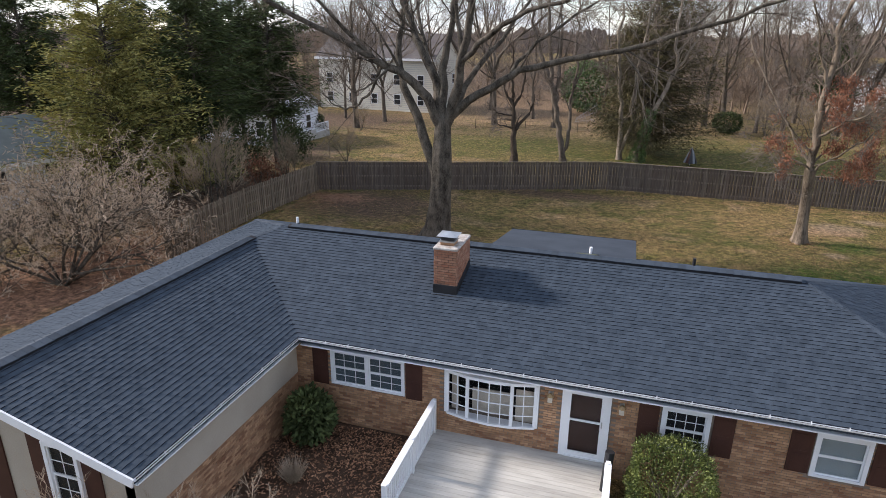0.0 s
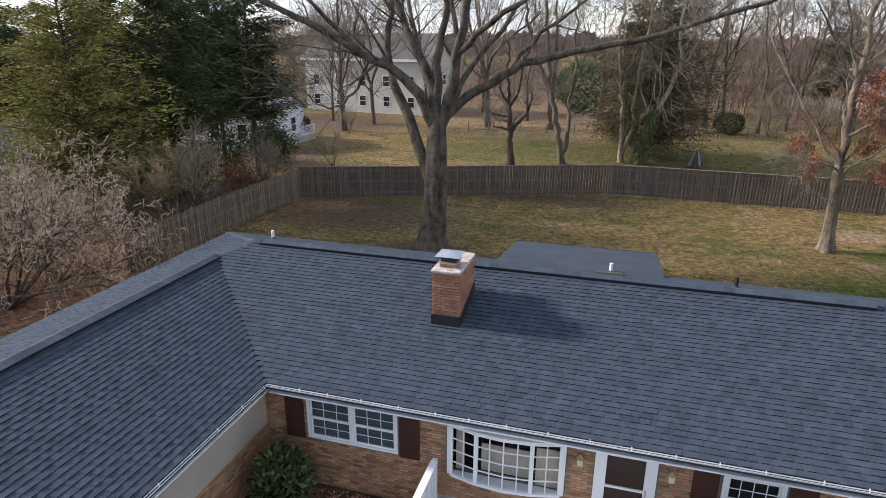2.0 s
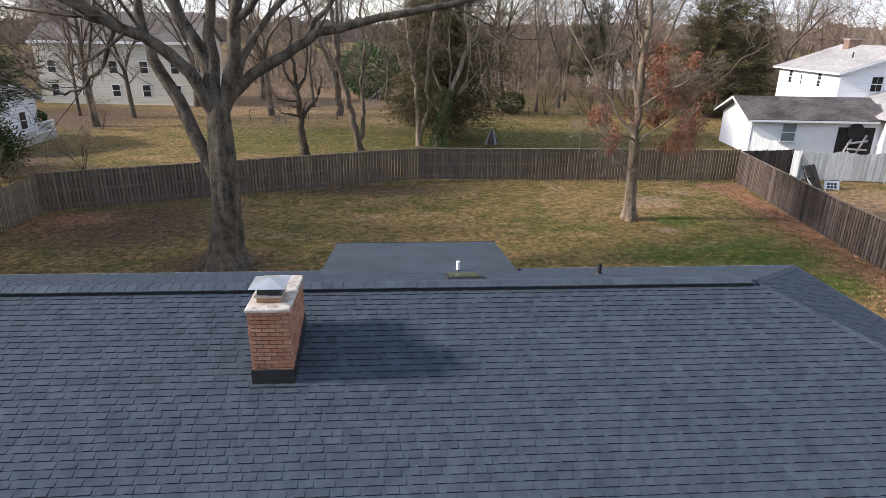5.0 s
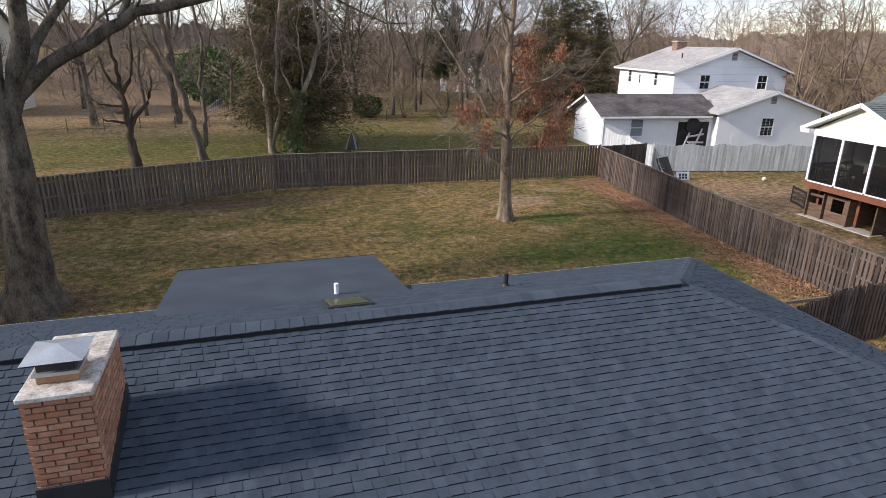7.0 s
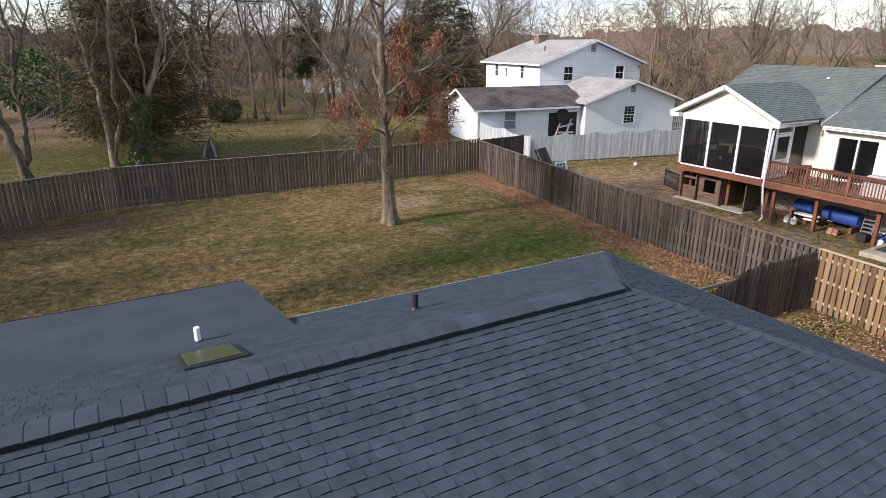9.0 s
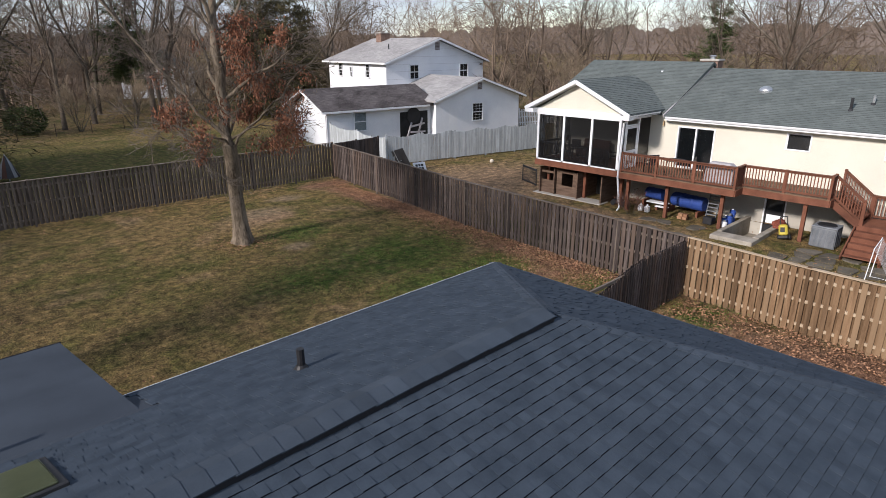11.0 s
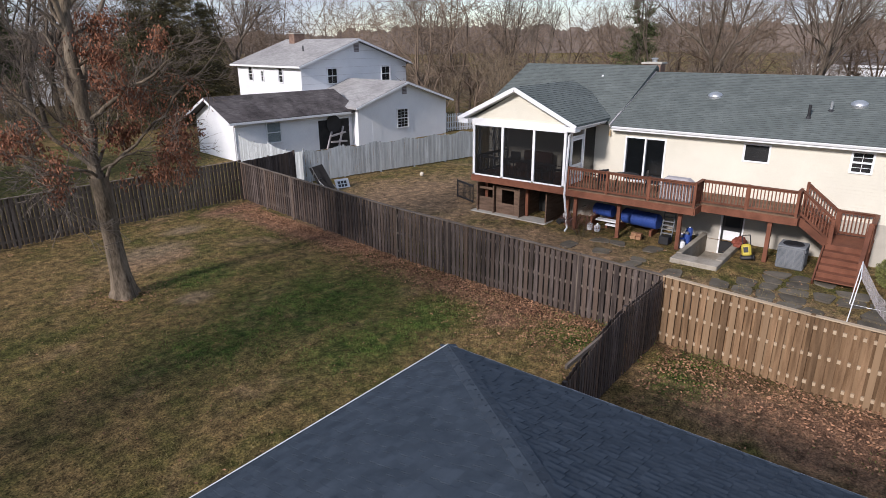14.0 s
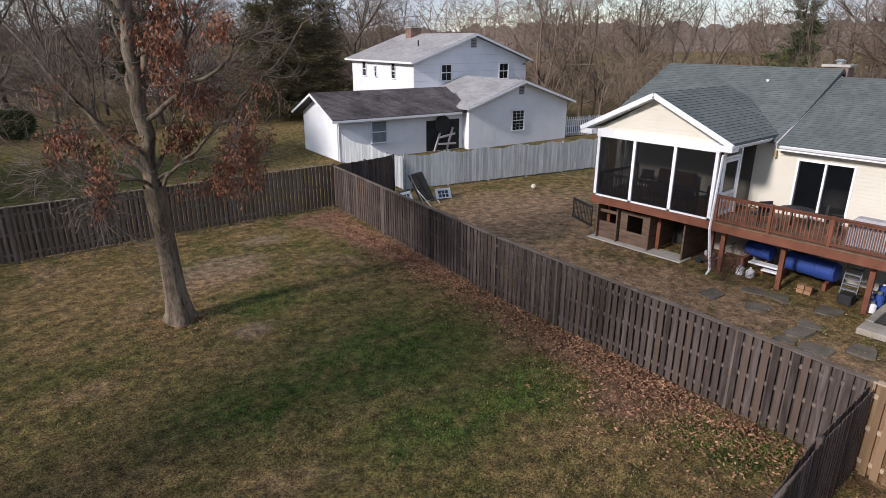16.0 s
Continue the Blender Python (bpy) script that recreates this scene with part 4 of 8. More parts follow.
for a, b in ((-0.8, -0.035), (0.035, 0.8)):
    part("pane", place(boxes((a, b, -0.05, -0.044, 0.06, 1.9)), at_wall(26.15, 1.83)), M["glass"], sd)
# basement door at the foot of the well
bd = part("basement_door", place(boxes((-0.38, 0.38, -0.14, -0.06, 0, 1.95), bev=0.01), at_wall(22.37, -0.74)), M["black"], cream, "dark basement door with a white lower panel")
part("door_panel", place(boxes((-0.3, 0.3, -0.058, -0.05, 0.62, 1.02)), at_wall(22.37, -0.74)), M["offwhite"], bd)
part("door_frame", place(boxes((-0.44, -0.38, -0.14, 0.02, 0, 2.03), (0.38, 0.44, -0.14, 0.02, 0, 2.03), (-0.38, 0.38, -0.14, 0.02, 1.96, 2.03)), at_wall(22.37, -0.74)), M["white"], bd)
part("door_pane", place(boxes((-0.27, 0.27, -0.058, -0.052, 1.2, 1.8)), at_wall(22.37, -0.74)), M["darkpane"], bd)
# roof fittings
for y, x in ((24.3, 29.9), (19.2, 29.7)):
    z = 4.24 + (x - 27.0) * 0.416
    bm = bmesh.new()
    r = bmesh.ops.create_uvsphere(bm, u_segments=14, v_segments=8, radius=0.26)
    place(bm, Matrix.Translation((x, y, z)) @ Matrix.Rotation(-0.39, 4, "Y") @ Matrix.Diagonal((1, 1.15, 0.75, 1)))
    sk = part("skylight_dome", bm, M["steel"], cream, "round dull metal roof dome", smooth=True)
    bm = bmesh.new()
    rod(bm, (x + 0.02, y, z - 0.05), (x - 0.02, y, z + 0.07), 0.31, 0.28, 20)
    part("ring", bm, M["steel"], sk)
for x, y, h, mt in ((28.6, 20.6, 0.5, "black"), (29.2, 20.0, 0.35, "steel"), (29.6, 17.6, 0.3, "black"), (30.9, 29.8, 0.3, "white"), (29.0, 15.8, 0.4, "black")):
    z = 4.24 + (x - 27.0) * 0.416
    bm = bmesh.new()
    rod(bm, (x, y, z - 0.1), (x, y, z + h), 0.055)
    pv = part("vent_pipe", bm, M[mt], cream)
    bm = bmesh.new()
    rod(bm, (x, y, z - 0.06), (x, y, z + 0.06), 0.13, 0.07)
    part("flashing", bm, M["black"], pv)
ch = part("chimney", boxes((32.3, 32.95, 27.55, 28.4, 5.6, 6.66), bev=0.02), M["farbrick"], cream, "brick chimney stack")
brick_face(ch, (32.306, 28.4), (0, -1), (-1, 0), 0.85, 5.9, 6.65, mats=("farbrick", "farbrick"))
part("chimney_crown", boxes((32.23, 33.02, 27.48, 28.47, 6.66, 6.76), bev=0.015), M["concrete"], ch)
bm = bmesh.new()
rod(bm, (32.62, 27.97, 6.75), (32.62, 27.97, 6.9), 0.12)
rod(bm, (32.62, 27.97, 6.9), (32.62, 27.97, 6.96), 0.2, 0.08)
part("chimney_cap", bm, M["steel"], ch)

# screened porch
porch = thing("screened_porch", "white-framed screened porch with cream gable on a raised wooden floor", "porch", (26, 30.7, -0.1))
PX, PY0, PY1, PF, PB = 24.5, 28.35, 33.0, 1.8, 4.12
gable_roof(porch, M["greenroof"], (24.15, 30.68), (29.6, 30.68), 2.85, 2.85, 4.5, 4.5, 5.92, 50, "grey-green shingle porch roof slope")
part("porch_floor", boxes((PX, 27.38, PY0, PY1, PF - 0.1, PF), bev=0.01), M["redwood"], porch, "red-brown porch floor")
part("rim_board", boxes((PX - 0.04, PX, PY0 - 0.04, PY1 + 0.04, PF - 0.3, PF - 0.02)), M["redwood"], porch, "red-brown rim board")
part("rim_board", boxes((PX, 27.38, PY0 - 0.04, PY0, PF - 0.3, PF - 0.02)), M["redwood"], porch)
for y in (PY0 + 0.06, 29.86, 31.42, PY1 - 0.06):
    part("post", boxes((PX, PX + 0.1, y - 0.055, y + 0.055, PF, PB)), M["white"], porch, "white porch post")
part("beam", boxes((PX - 0.02, PX + 0.14, PY0 - 0.02, PY1 + 0.02, PB, PB + 0.32)), M["white"], porch, "white header beam")
for y in (PY0, PY1 - 0.1):
    part("beam", boxes((PX + 0.14, 27.38, y, y + 0.1, PB, PB + 0.32)), M["white"], porch)
part("sill_rail", boxes((PX, PX + 0.08, PY0, PY1, PF, PF + 0.06)), M["white"], porch)
for a, b in ((PY0 + 0.11, 29.8), (29.92, 31.36), (31.48, PY1 - 0.11)):
    sc = part("screen", boxes((PX + 0.05, PX + 0.054, a, b, PF + 0.06, PB)), M["screen"], porch, "dark insect screen")
for y in (PY0 + 0.05, PY1 - 0.05):
    part("screen", boxes((PX + 0.1, 25.0, y - 0.002, y + 0.002, PF + 0.06, PB)), M["screen"], porch)
    part("screen", boxes((26.25, 27.38, y - 0.002, y + 0.002, PF + 0.06, PB)), M["screen"], porch)
part("screen", boxes((25.05, 26.2, PY1 - 0.052, PY1 - 0.048, PF + 0.06, PB)), M["screen"], porch)
for x in (25.0, 26.2):
    part("post", boxes((x - 0.05, x + 0.05, PY0, PY0 + 0.1, PF, PB)), M["white"], porch)
    part("post", boxes((x - 0.05, x + 0.05, PY1 - 0.1, PY1, PF, PB)), M["white"], porch)
pd = part("screen_door", boxes((25.06, 25.16, PY0 + 0.02, PY0 + 0.07, PF + 0.02, PF + 2.02), (26.04, 26.14, PY0 + 0.02, PY0 + 0.07, PF + 0.02, PF + 2.02), (25.16, 26.04, PY0 + 0.02, PY0 + 0.07, PF + 1.9, PF + 2.02), (25.16, 26.04, PY0 + 0.02, PY0 + 0.07, PF + 0.75, PF + 0.87), (25.16, 26.04, PY0 + 0.02, PY0 + 0.07, PF + 0.02, PF + 0.18)), M["white"], porch, "white screen door")
part("door_screen", boxes((25.16, 26.04, PY0 + 0.04, PY0 + 0.045, PF + 0.87, PF + 1.9)), M["screen"], pd)
for k in range(6):
    x = 25.24 + k * 0.145
    part("baluster", boxes((x - 0.018, x + 0.018, PY0 + 0.03, PY0 + 0.06, PF + 0.18, PF + 0.75)), M["white"], pd)
part("transom", boxes((25.05, 26.15, PY0 + 0.02, PY0 + 0.07, PF + 2.04, PF + 2.1)), M["white"], porch)
# gable over the beam
bm = bmesh.new()
gz = PB + 0.32
vs = [bm.verts.new(c) for c in ((PX + 0.08, PY0 + 0.02, gz), (PX + 0.08, PY1 - 0.02, gz), (PX + 0.08, 30.68, 5.75))]
bm.faces.new(vs)
ex = bmesh.ops.extrude_face_region(bm, geom=bm.faces[:])
bmesh.ops.translate(bm, vec=(0.1, 0, 0), verts=[v for v in ex["geom"] if isinstance(v, bmesh.types.BMVert)])
pg = part("gable", bm, M["cream"], porch, "cream lapped gable")
lap_siding(pg, facing((PX + 0.08, 30.68, 0), (-1, 0)), 4.6, gz, 5.7, M["cream"], course=0.125,
           top=lambda z: (-(5.62 - z) / (5.75 - gz) * 2.3, (5.62 - z) / (5.75 - gz) * 2.3) if z < 5.6 else None)
for s in (-1, 1):
    bm = bmesh.new()
    beam(bm, (24.13, 30.68 + s * 2.87, 4.41), (24.13, 30.68, 5.83), 0.05, 0.17)
    part("rake_board", bm, M["white"], porch, "white rake board")
    bm = bmesh.new()
    under_roof = lambda x, y: 5.76 - abs(y - 30.68) * 1.42 / 2.85
    prism(bm, [(24.16, 30.68), (24.68, 30.68), (24.68, 30.68 + s * 2.84), (24.16, 30.68 + s * 2.84)], lambda x, y: under_roof(x, y) - 0.02, under_roof)
    part("rake_soffit", bm, M["white"], porch)
    part("return_box", boxes((24.13, 24.6, *sorted((30.68 + s * 2.87, 30.68 + s * 2.35)), 4.22, 4.42), bev=0.01), M["white"], porch)
gutter(porch, (24.15, 27.85, 4.46), (27.0, 27.85, 4.46), (0, -1), 9, clips=False)
part("soffit", boxes((24.2, 27.2, 27.88, PY0, 4.3, 4.33)), M["white"], porch)
bm = bmesh.new()
for p, q in (((24.3, 27.8, 4.34), (24.44, 28.2, 4.05)), ((24.44, 28.2, 4.05), (24.44, 28.28, 1.5)), ((24.44, 28.28, 1.5), (24.5, 28.1, 0.05)), ((24.5, 28.1, 0.05), (24.3, 28.1, -0.05))):
    beam(bm, p, q, 0.065, 0.05, (0.3, 0.9, 0.1))
part("downspout", bm, M["white"], porch, "white bent downspout")
part("porch_ceiling", boxes((PX + 0.14, 27.38, PY0 + 0.1, PY1 - 0.1, PB + 0.26, PB + 0.3)), M["offwhite"], porch)
for y in (28.6, 30.6, 32.8):
    part("support_post", boxes((25.4, 25.54, y - 0.07, y + 0.07, CG, PF - 0.1)), M["redwood"], porch)
# timber skirting under the porch with dark openings
for y0, y1, z0, z1 in ((30.78, 31.1, CG, 1.25), (31.75, 32.06, CG, 1.25), (31.1, 31.75, CG, 0.45), (31.1, 31.75, 1.1, 1.25), (32.2, 33.0, CG, 0.62), (32.2, 33.0, 1.0, 1.12)):
    part("skirt_panel", boxes((25.1, 25.15, y0, y1, z0, z1), bev=0.006), M["skirtwood"], porch, "weathered brown plank skirting")
for y in (29.35, 30.72, 32.1, 33.0):
    part("skirt_divider", boxes((24.95, 26.9, y, y + 0.06, CG, 1.3)), M["skirtwood"], porch)
# near-black sheet gives the openings their shade
part("skirt_back", boxes((26.8, 26.86, 29.4, 33.0, CG, 1.3)), M["dark"], porch)
part("footing", boxes((24.75, 25.6, 29.3, 33.3, CG - 0.05, CG + 0.05), bev=0.02), M["concrete"], porch, "pale concrete footing strip")


# ---- raised deck and stairs ----
deck = thing("deck", "raised red-brown wooden deck with balustrade and stairs", "deck", (26, 23, -0.1))
DZ = 1.78
x = PX
for k, (y0, y1, x0) in enumerate(((23.1, 28.33, 24.5), (19.95, 23.1, 25.3))):
    xx = x0
    while xx < 27.36:
        part("deck_board", boxes((xx, min(xx + 0.135, 27.38), y0, y1, DZ - 0.03, DZ)), M["deckfloor"], deck)
        xx += 0.142
    part("rim_board", boxes((x0 - 0.04, x0, y0, y1, DZ - 0.3, DZ - 0.03)), M["redwood"], deck)
part("rim_board", boxes((24.5, 25.3, 23.06, 23.1, DZ - 0.3, DZ - 0.03)), M["redwood"], deck)
part("rim_board", boxes((25.3, 27.38, 19.91, 19.95, DZ - 0.3, DZ - 0.03)), M["redwood"], deck)


def balustrade(parent, p, q, high=0.92, mat="redwood", gap=0.115, post=0.09, bal=0.034, ends=True, capw=0.13, low=0.1):
    p, q = Vector(p), Vector(q)
    n = max(1, int((q - p).length / 1.9 + 0.5))
    for k in range(0 if ends else 1, n + (1 if ends else 0)):
        c = p.lerp(q, k / n)
        part("post", boxes((c.x - post / 2, c.x + post / 2, c.y - post / 2, c.y + post / 2, c.z - 0.25, c.z + high + 0.04)), M[mat], parent)
    up = Vector((0, 0, 1))
    for z, w, h in ((high, capw, 0.035), (high - 0.052, 0.04, 0.08), (low, 0.04, 0.08)):
        bm = bmesh.new()
        beam(bm, p + up * z, q + up * z, w, h)
        part("rail", bm, M[mat], parent)
    m = int((q - p).length / gap)
    for k in range(1, m):
        c = p.lerp(q, k / m)
        part("baluster", boxes((c.x - bal / 2, c.x + bal / 2, c.y - bal / 2, c.y + bal / 2, c.z + low, c.z + high - 0.05)), M[mat], parent)


balustrade(deck, (24.55, 28.2, DZ), (24.55, 23.15, DZ))
balustrade(deck, (24.55, 23.15, DZ), (25.35, 23.15, DZ), ends=False)
balustrade(deck, (25.35, 23.15, DZ), (25.35, 20.0, DZ))
balustrade(deck, (25.35, 20.0, DZ), (25.75, 20.0, DZ), ends=False)
for x, y in ((25.0, 28.0), (25.0, 26.1), (25.0, 23.7), (25.5, 20.75)):
    part("support_post", boxes((x - 0.07, x + 0.07, y - 0.07, y + 0.07, CG, DZ - 0.03)), M["redwood"], deck, "red-brown deck post")
part("header", boxes((24.95, 25.05, 23.1, 28.3, DZ - 0.3, DZ - 0.06)), M["redwood"], deck)
# upper flight down to a landing, lower flight out to the yard
LZ = 0.92
for k in range(4):
    y, z = 20.06 - k * 0.27, DZ - (k + 1) * 0.172
    part("tread", boxes((25.85, 27.1, y - 0.3, y, z - 0.04, z)), M["redwood"], deck)
    part("riser", boxes((25.85, 27.1, y - 0.02, y, z, z + 0.13)), M["redwood"], deck)
for x in (25.82, 27.13):
    bm = bmesh.new()
    beam(bm, (x, 20.1, DZ - 0.12), (x, 18.95, LZ - 0.1), 0.05, 0.26)
    part("stringer", bm, M["redwood"], deck)
part("landing", boxes((25.6, 27.2, 17.75, 18.98, LZ - 0.06, LZ)), M["redwood"], deck, "red-brown stair landing")
for x, y in ((25.66, 17.82), (27.1, 17.82), (25.66, 18.9), (27.1, 18.9)):
    part("support_post", boxes((x - 0.05, x + 0.05, y - 0.05, y + 0.05, CG, LZ + 0.9)), M["redwood"], deck)
balustrade(deck, (25.82, 20.0, DZ), (25.82, 18.95, LZ), ends=True)
balustrade(deck, (27.12, 20.0, DZ), (27.12, 18.95, LZ), ends=True)
balustrade(deck, (27.12, 18.95, LZ), (27.12, 17.8, LZ), ends=False)
balustrade(deck, (27.12, 17.8, LZ), (25.66, 17.8, LZ), ends=False)
for k in range(5):
    x, z = 25.6 - k * 0.28, LZ - (k + 1) * 0.172
    part("tread", boxes((x - 0.31, x, 17.9, 19.0, z - 0.04, z)), M["redwood"], deck)
    part("riser", boxes((x - 0.02, x, 17.9, 19.0, z, z + 0.13)), M["redwood"], deck)
for y in (17.86, 19.04):
    bm = bmesh.new()
    beam(bm, (25.6, y, LZ - 0.1), (24.15, y, CG + 0.02), 0.05, 0.26)
    part("stringer", bm, M["redwood"], deck)
    if y < 18:
        balustrade(deck, (25.6, y, LZ), (24.2, y, CG + 0.04), ends=True)

# concrete well round the basement door
well = thing("basement_well", "open concrete stairwell with low walls beside the deck", "stairwell", (25, 22.4, -0.1))
for d, top in (((23.42, 24.15, 21.82, 23.44), 0.03), ((24.15, 27.38, 21.82, 22.06), 0.06), ((24.15, 27.38, 23.24, 23.44), 0.06)):
    part("well_wall", boxes((*d, -0.95, top), bev=0.02), M["wellwall"], well, "stained concrete wall")
part("well_floor", boxes((24.15, 27.38, 22.06, 23.24, -0.85, -0.74)), M["wellwall"], well)
for k in range(4):
    part("step", boxes((24.15 + k * 0.26, 24.41 + k * 0.26, 22.06, 23.24, -0.74, -0.13 - k * 0.16)), M["wellwall"], well)


# ---- white two-storey house with garage and low wing ----
PLOT[0] = Matrix.Translation((25.2, 53.85, 0)) @ Matrix.Scale(1.06, 4) @ Matrix.Translation((-25.0, -51.2, 0))
WO = Matrix.Translation((25.0, 51.2, 0)) @ Matrix.Rotation(radians(-6), 4, "Z")
white_house = thing("house", "white two-storey house with a low wing and an attached garage", "house", (37, 55, 0))


def wpt(u, v):
    c = WO @ Vector((u, v, 0))
    return (c.x, c.y)


def wface(u, v, z, out):
    o = WO.to_3x3() @ Vector((*out, 0))
    return facing((*wpt(u, v), z), (o.x, o.y))


def gable_block(parent, u0, u1, v0, v1, low, high, z_ridge, along, label, mat="offwhite", holes=()):
    """Four walls in the house's own frame; gable ends rise to the ridge, which runs along u or v."""
    bm = bmesh.new()
    if along == "u":
        prof = [(v0, low), (v1, low), (v1, high), ((v0 + v1) / 2, z_ridge), (v0, high)]
        a = [bm.verts.new(WO @ Vector((u0, p, z))) for p, z in prof]
        b = [bm.verts.new(WO @ Vector((u1, p, z))) for p, z in prof]
    else:
        prof = [(u0, low), (u1, low), (u1, high), ((u0 + u1) / 2, z_ridge), (u0, high)]
        a = [bm.verts.new(WO @ Vector((p, v0, z))) for p, z in prof]
        b = [bm.verts.new(WO @ Vector((p, v1, z))) for p, z in prof]
    for i in range(5):
        bm.faces.new((a[i], a[(i + 1) % 5], b[(i + 1) % 5], b[i]))
    bm.faces.new(a)
    bm.faces.new(b)
    return part("wall", bm, M[mat], parent, label)


gable_block(white_house, 0.35, 9.8, 0.35, 6.0, -0.2, 2.55, 3.85, "u", "white block wall of the low wing")
gable_block(white_house, 9.7, 19.0, -0.4, 6.6, -0.2, 2.9, 4.35, "v", "white garage wall")
w3 = gable_block(white_house, 9.6, 20.9, 6.6, 17.0, -0.2, 5.6, 7.5, "v", "white upper-storey boarded wall")
gable_roof(white_house, M["wingroof"], wpt(-0.25, 3.17), wpt(10.2, 3.17), 3.3, 3.3, 2.58, 2.58, 3.98, 60, "dark stained shingle roof of the wing")
gable_roof(white_house, M["oldroof"], wpt(14.35, 6.6), wpt(14.35, -0.85), 5.1, 5.1, 2.85, 2.85, 4.5, 64, "pale grey shingle garage roof")
gable_roof(white_house, M["oldroof"], wpt(15.25, 17.5), wpt(15.25, 6.1), 6.1, 6.1, 5.6, 5.6, 7.7, 68, "pale grey shingle roof of the upper storey")
for (ua, va, za), (ub, vb, zb) in (((9.25, -0.87, 2.75), (14.35, -0.87, 4.38)), ((19.45, -0.87, 2.75), (14.35, -0.87, 4.38)),
                                   ((9.15, 6.08, 5.5), (15.25, 6.08, 7.58)), ((21.35, 6.08, 5.5), (15.25, 6.08, 7.58)),
                                   ((-0.27, -0.13, 2.48), (-0.27, 3.17, 3.87)), ((-0.27, 6.47, 2.48), (-0.27, 3.17, 3.87)),
                                   ((9.13, 17.5, 5.52), (9.13, 6.1, 5.52)), ((-0.25, -0.15, 2.47), (9.3, -0.15, 2.47))):
    bm = bmesh.new()
    beam(bm, (*wpt(ua, va), za), (*wpt(ub, vb), zb), 0.05, 0.14)
    part("trim_board", bm, M["white"], white_house)
# boarded joints of the upper gable
for z in (3.5, 4.15, 4.8, 5.4, 6.05, 6.7):
    half = 5.6 if z < 5.6 else 5.6 * (7.5 - z) / 1.9
    bm = boxes((-half, half, 0.0, 0.006, z, z + 0.012))
    part("joint", place(bm, wface(15.25, 6.6, 0, (0, -1))), M["greyplastic"], w3)
for u, z in ((12.6, 4.1), (18.4, 4.1)):
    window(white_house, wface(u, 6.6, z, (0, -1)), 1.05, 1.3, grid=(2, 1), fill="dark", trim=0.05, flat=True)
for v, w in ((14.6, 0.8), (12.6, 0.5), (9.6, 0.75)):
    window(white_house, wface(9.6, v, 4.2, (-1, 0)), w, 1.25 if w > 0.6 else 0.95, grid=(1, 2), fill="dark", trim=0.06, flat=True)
# no blind here: the grey-blue sheet imitates sky reflected in the panes
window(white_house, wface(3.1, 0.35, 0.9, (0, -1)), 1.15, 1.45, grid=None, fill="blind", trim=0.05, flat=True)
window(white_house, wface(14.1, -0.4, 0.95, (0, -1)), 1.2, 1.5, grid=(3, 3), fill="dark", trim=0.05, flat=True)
for u, v, z, out, w, h in ((14.35, -0.4, 3.5, (0, -1), 0.5, 0.6), (15.25, 6.6, 6.6, (0, -1), 0.55, 0.7), (0.35, 3.17, 3.0, (-1, 0), 0.3, 0.45)):
    lv = part("louvre", place(boxes((-w / 2, w / 2, 0.004, 0.02, 0, h)), wface(u, v, z, out)), M["greyplastic"], white_house, "grey gable louvre")
    for k in range(5):
        part("slat", place(boxes((-w / 2 + 0.03, w / 2 - 0.03, 0.02, 0.045, 0.06 + k * h / 6, 0.09 + k * h / 6)), wface(u, v, z, out)), M["shutter"], lv)
# carport bay: dark sheet on the wall painted as its shade, with stored things
bay_m = wface(8.05, 0.35, 0, (0, -1))
part("open_bay", place(boxes((-1.35, 1.35, 0.004, 0.012, 0.0, 2.05)), bay_m), M["dark"], white_house, "dark sheet as the shade of an open storage bay")
part("faint_panel", place(boxes((-0.45, 0.45, 0.004, 0.01, 0.2, 2.1)), wface(11.5, -0.4, 0, (0, -1))), M["white"], white_house)
wt = thing("water_wheel_scrap", "round dark scrap and leaning tools in the open bay", "junk", (*wpt(8.0, 0.1), 0))
bm = bmesh.new()
rod(bm, bay_m @ Vector((-0.1, 0.05, 1.75)), bay_m @ Vector((-0.1, 0.13, 1.75)), 0.62, n=24)
part("disc", bm, M["black"], wt)
for a, b in (((-0.9, 0.3, 0), (-0.3, 0.1, 1.2)), ((0.1, 0.35, 0.1), (0.75, 0.1, 1.5)), ((-0.7, 0.4, 0.9), (0.8, 0.3, 1.1)), ((-0.6, 0.4, 0.5), (0.8, 0.4, 0.45))):
    bm = bmesh.new()
    beam(bm, bay_m @ Vector(a), bay_m @ Vector(b), 0.1, 0.12)
    part("plank", bm, M["greyplastic"], wt)
bm = bmesh.new()
for p, q in (((-0.05, -0.1, 2.45), (-0.05, 0.25, 2.2)), ((-0.05, 0.25, 2.2), (-0.05, 0.3, 0.05))):
    beam(bm, (*wpt(p[0] + 0.3, p[1] + 0.1), p[2]), (*wpt(q[0] + 0.3, q[1] + 0.1), q[2]), 0.08, 0.07, (0.3, 0.9, 0.1))
part("downspout", bm, M["offwhite"], white_house)
wc = part("chimney", place(boxes((14.1, 15.2, 14.3, 15.2, 6.9, 8.15), bev=0.02), WO), M["farbrick"], white_house, "brown brick chimney stack")
part("chimney_crown", place(boxes((14.03, 15.27, 14.23, 15.27, 8.15, 8.23)), WO), M["concrete"], wc)
for u, v, z in ((12.3, 10.2, 6.6),):
    bm = bmesh.new()
    rod(bm, (*wpt(u, v), z - 0.2), (*wpt(u, v), z + 0.55), 0.06)
    part("vent_pipe", bm, M["black"], white_house)


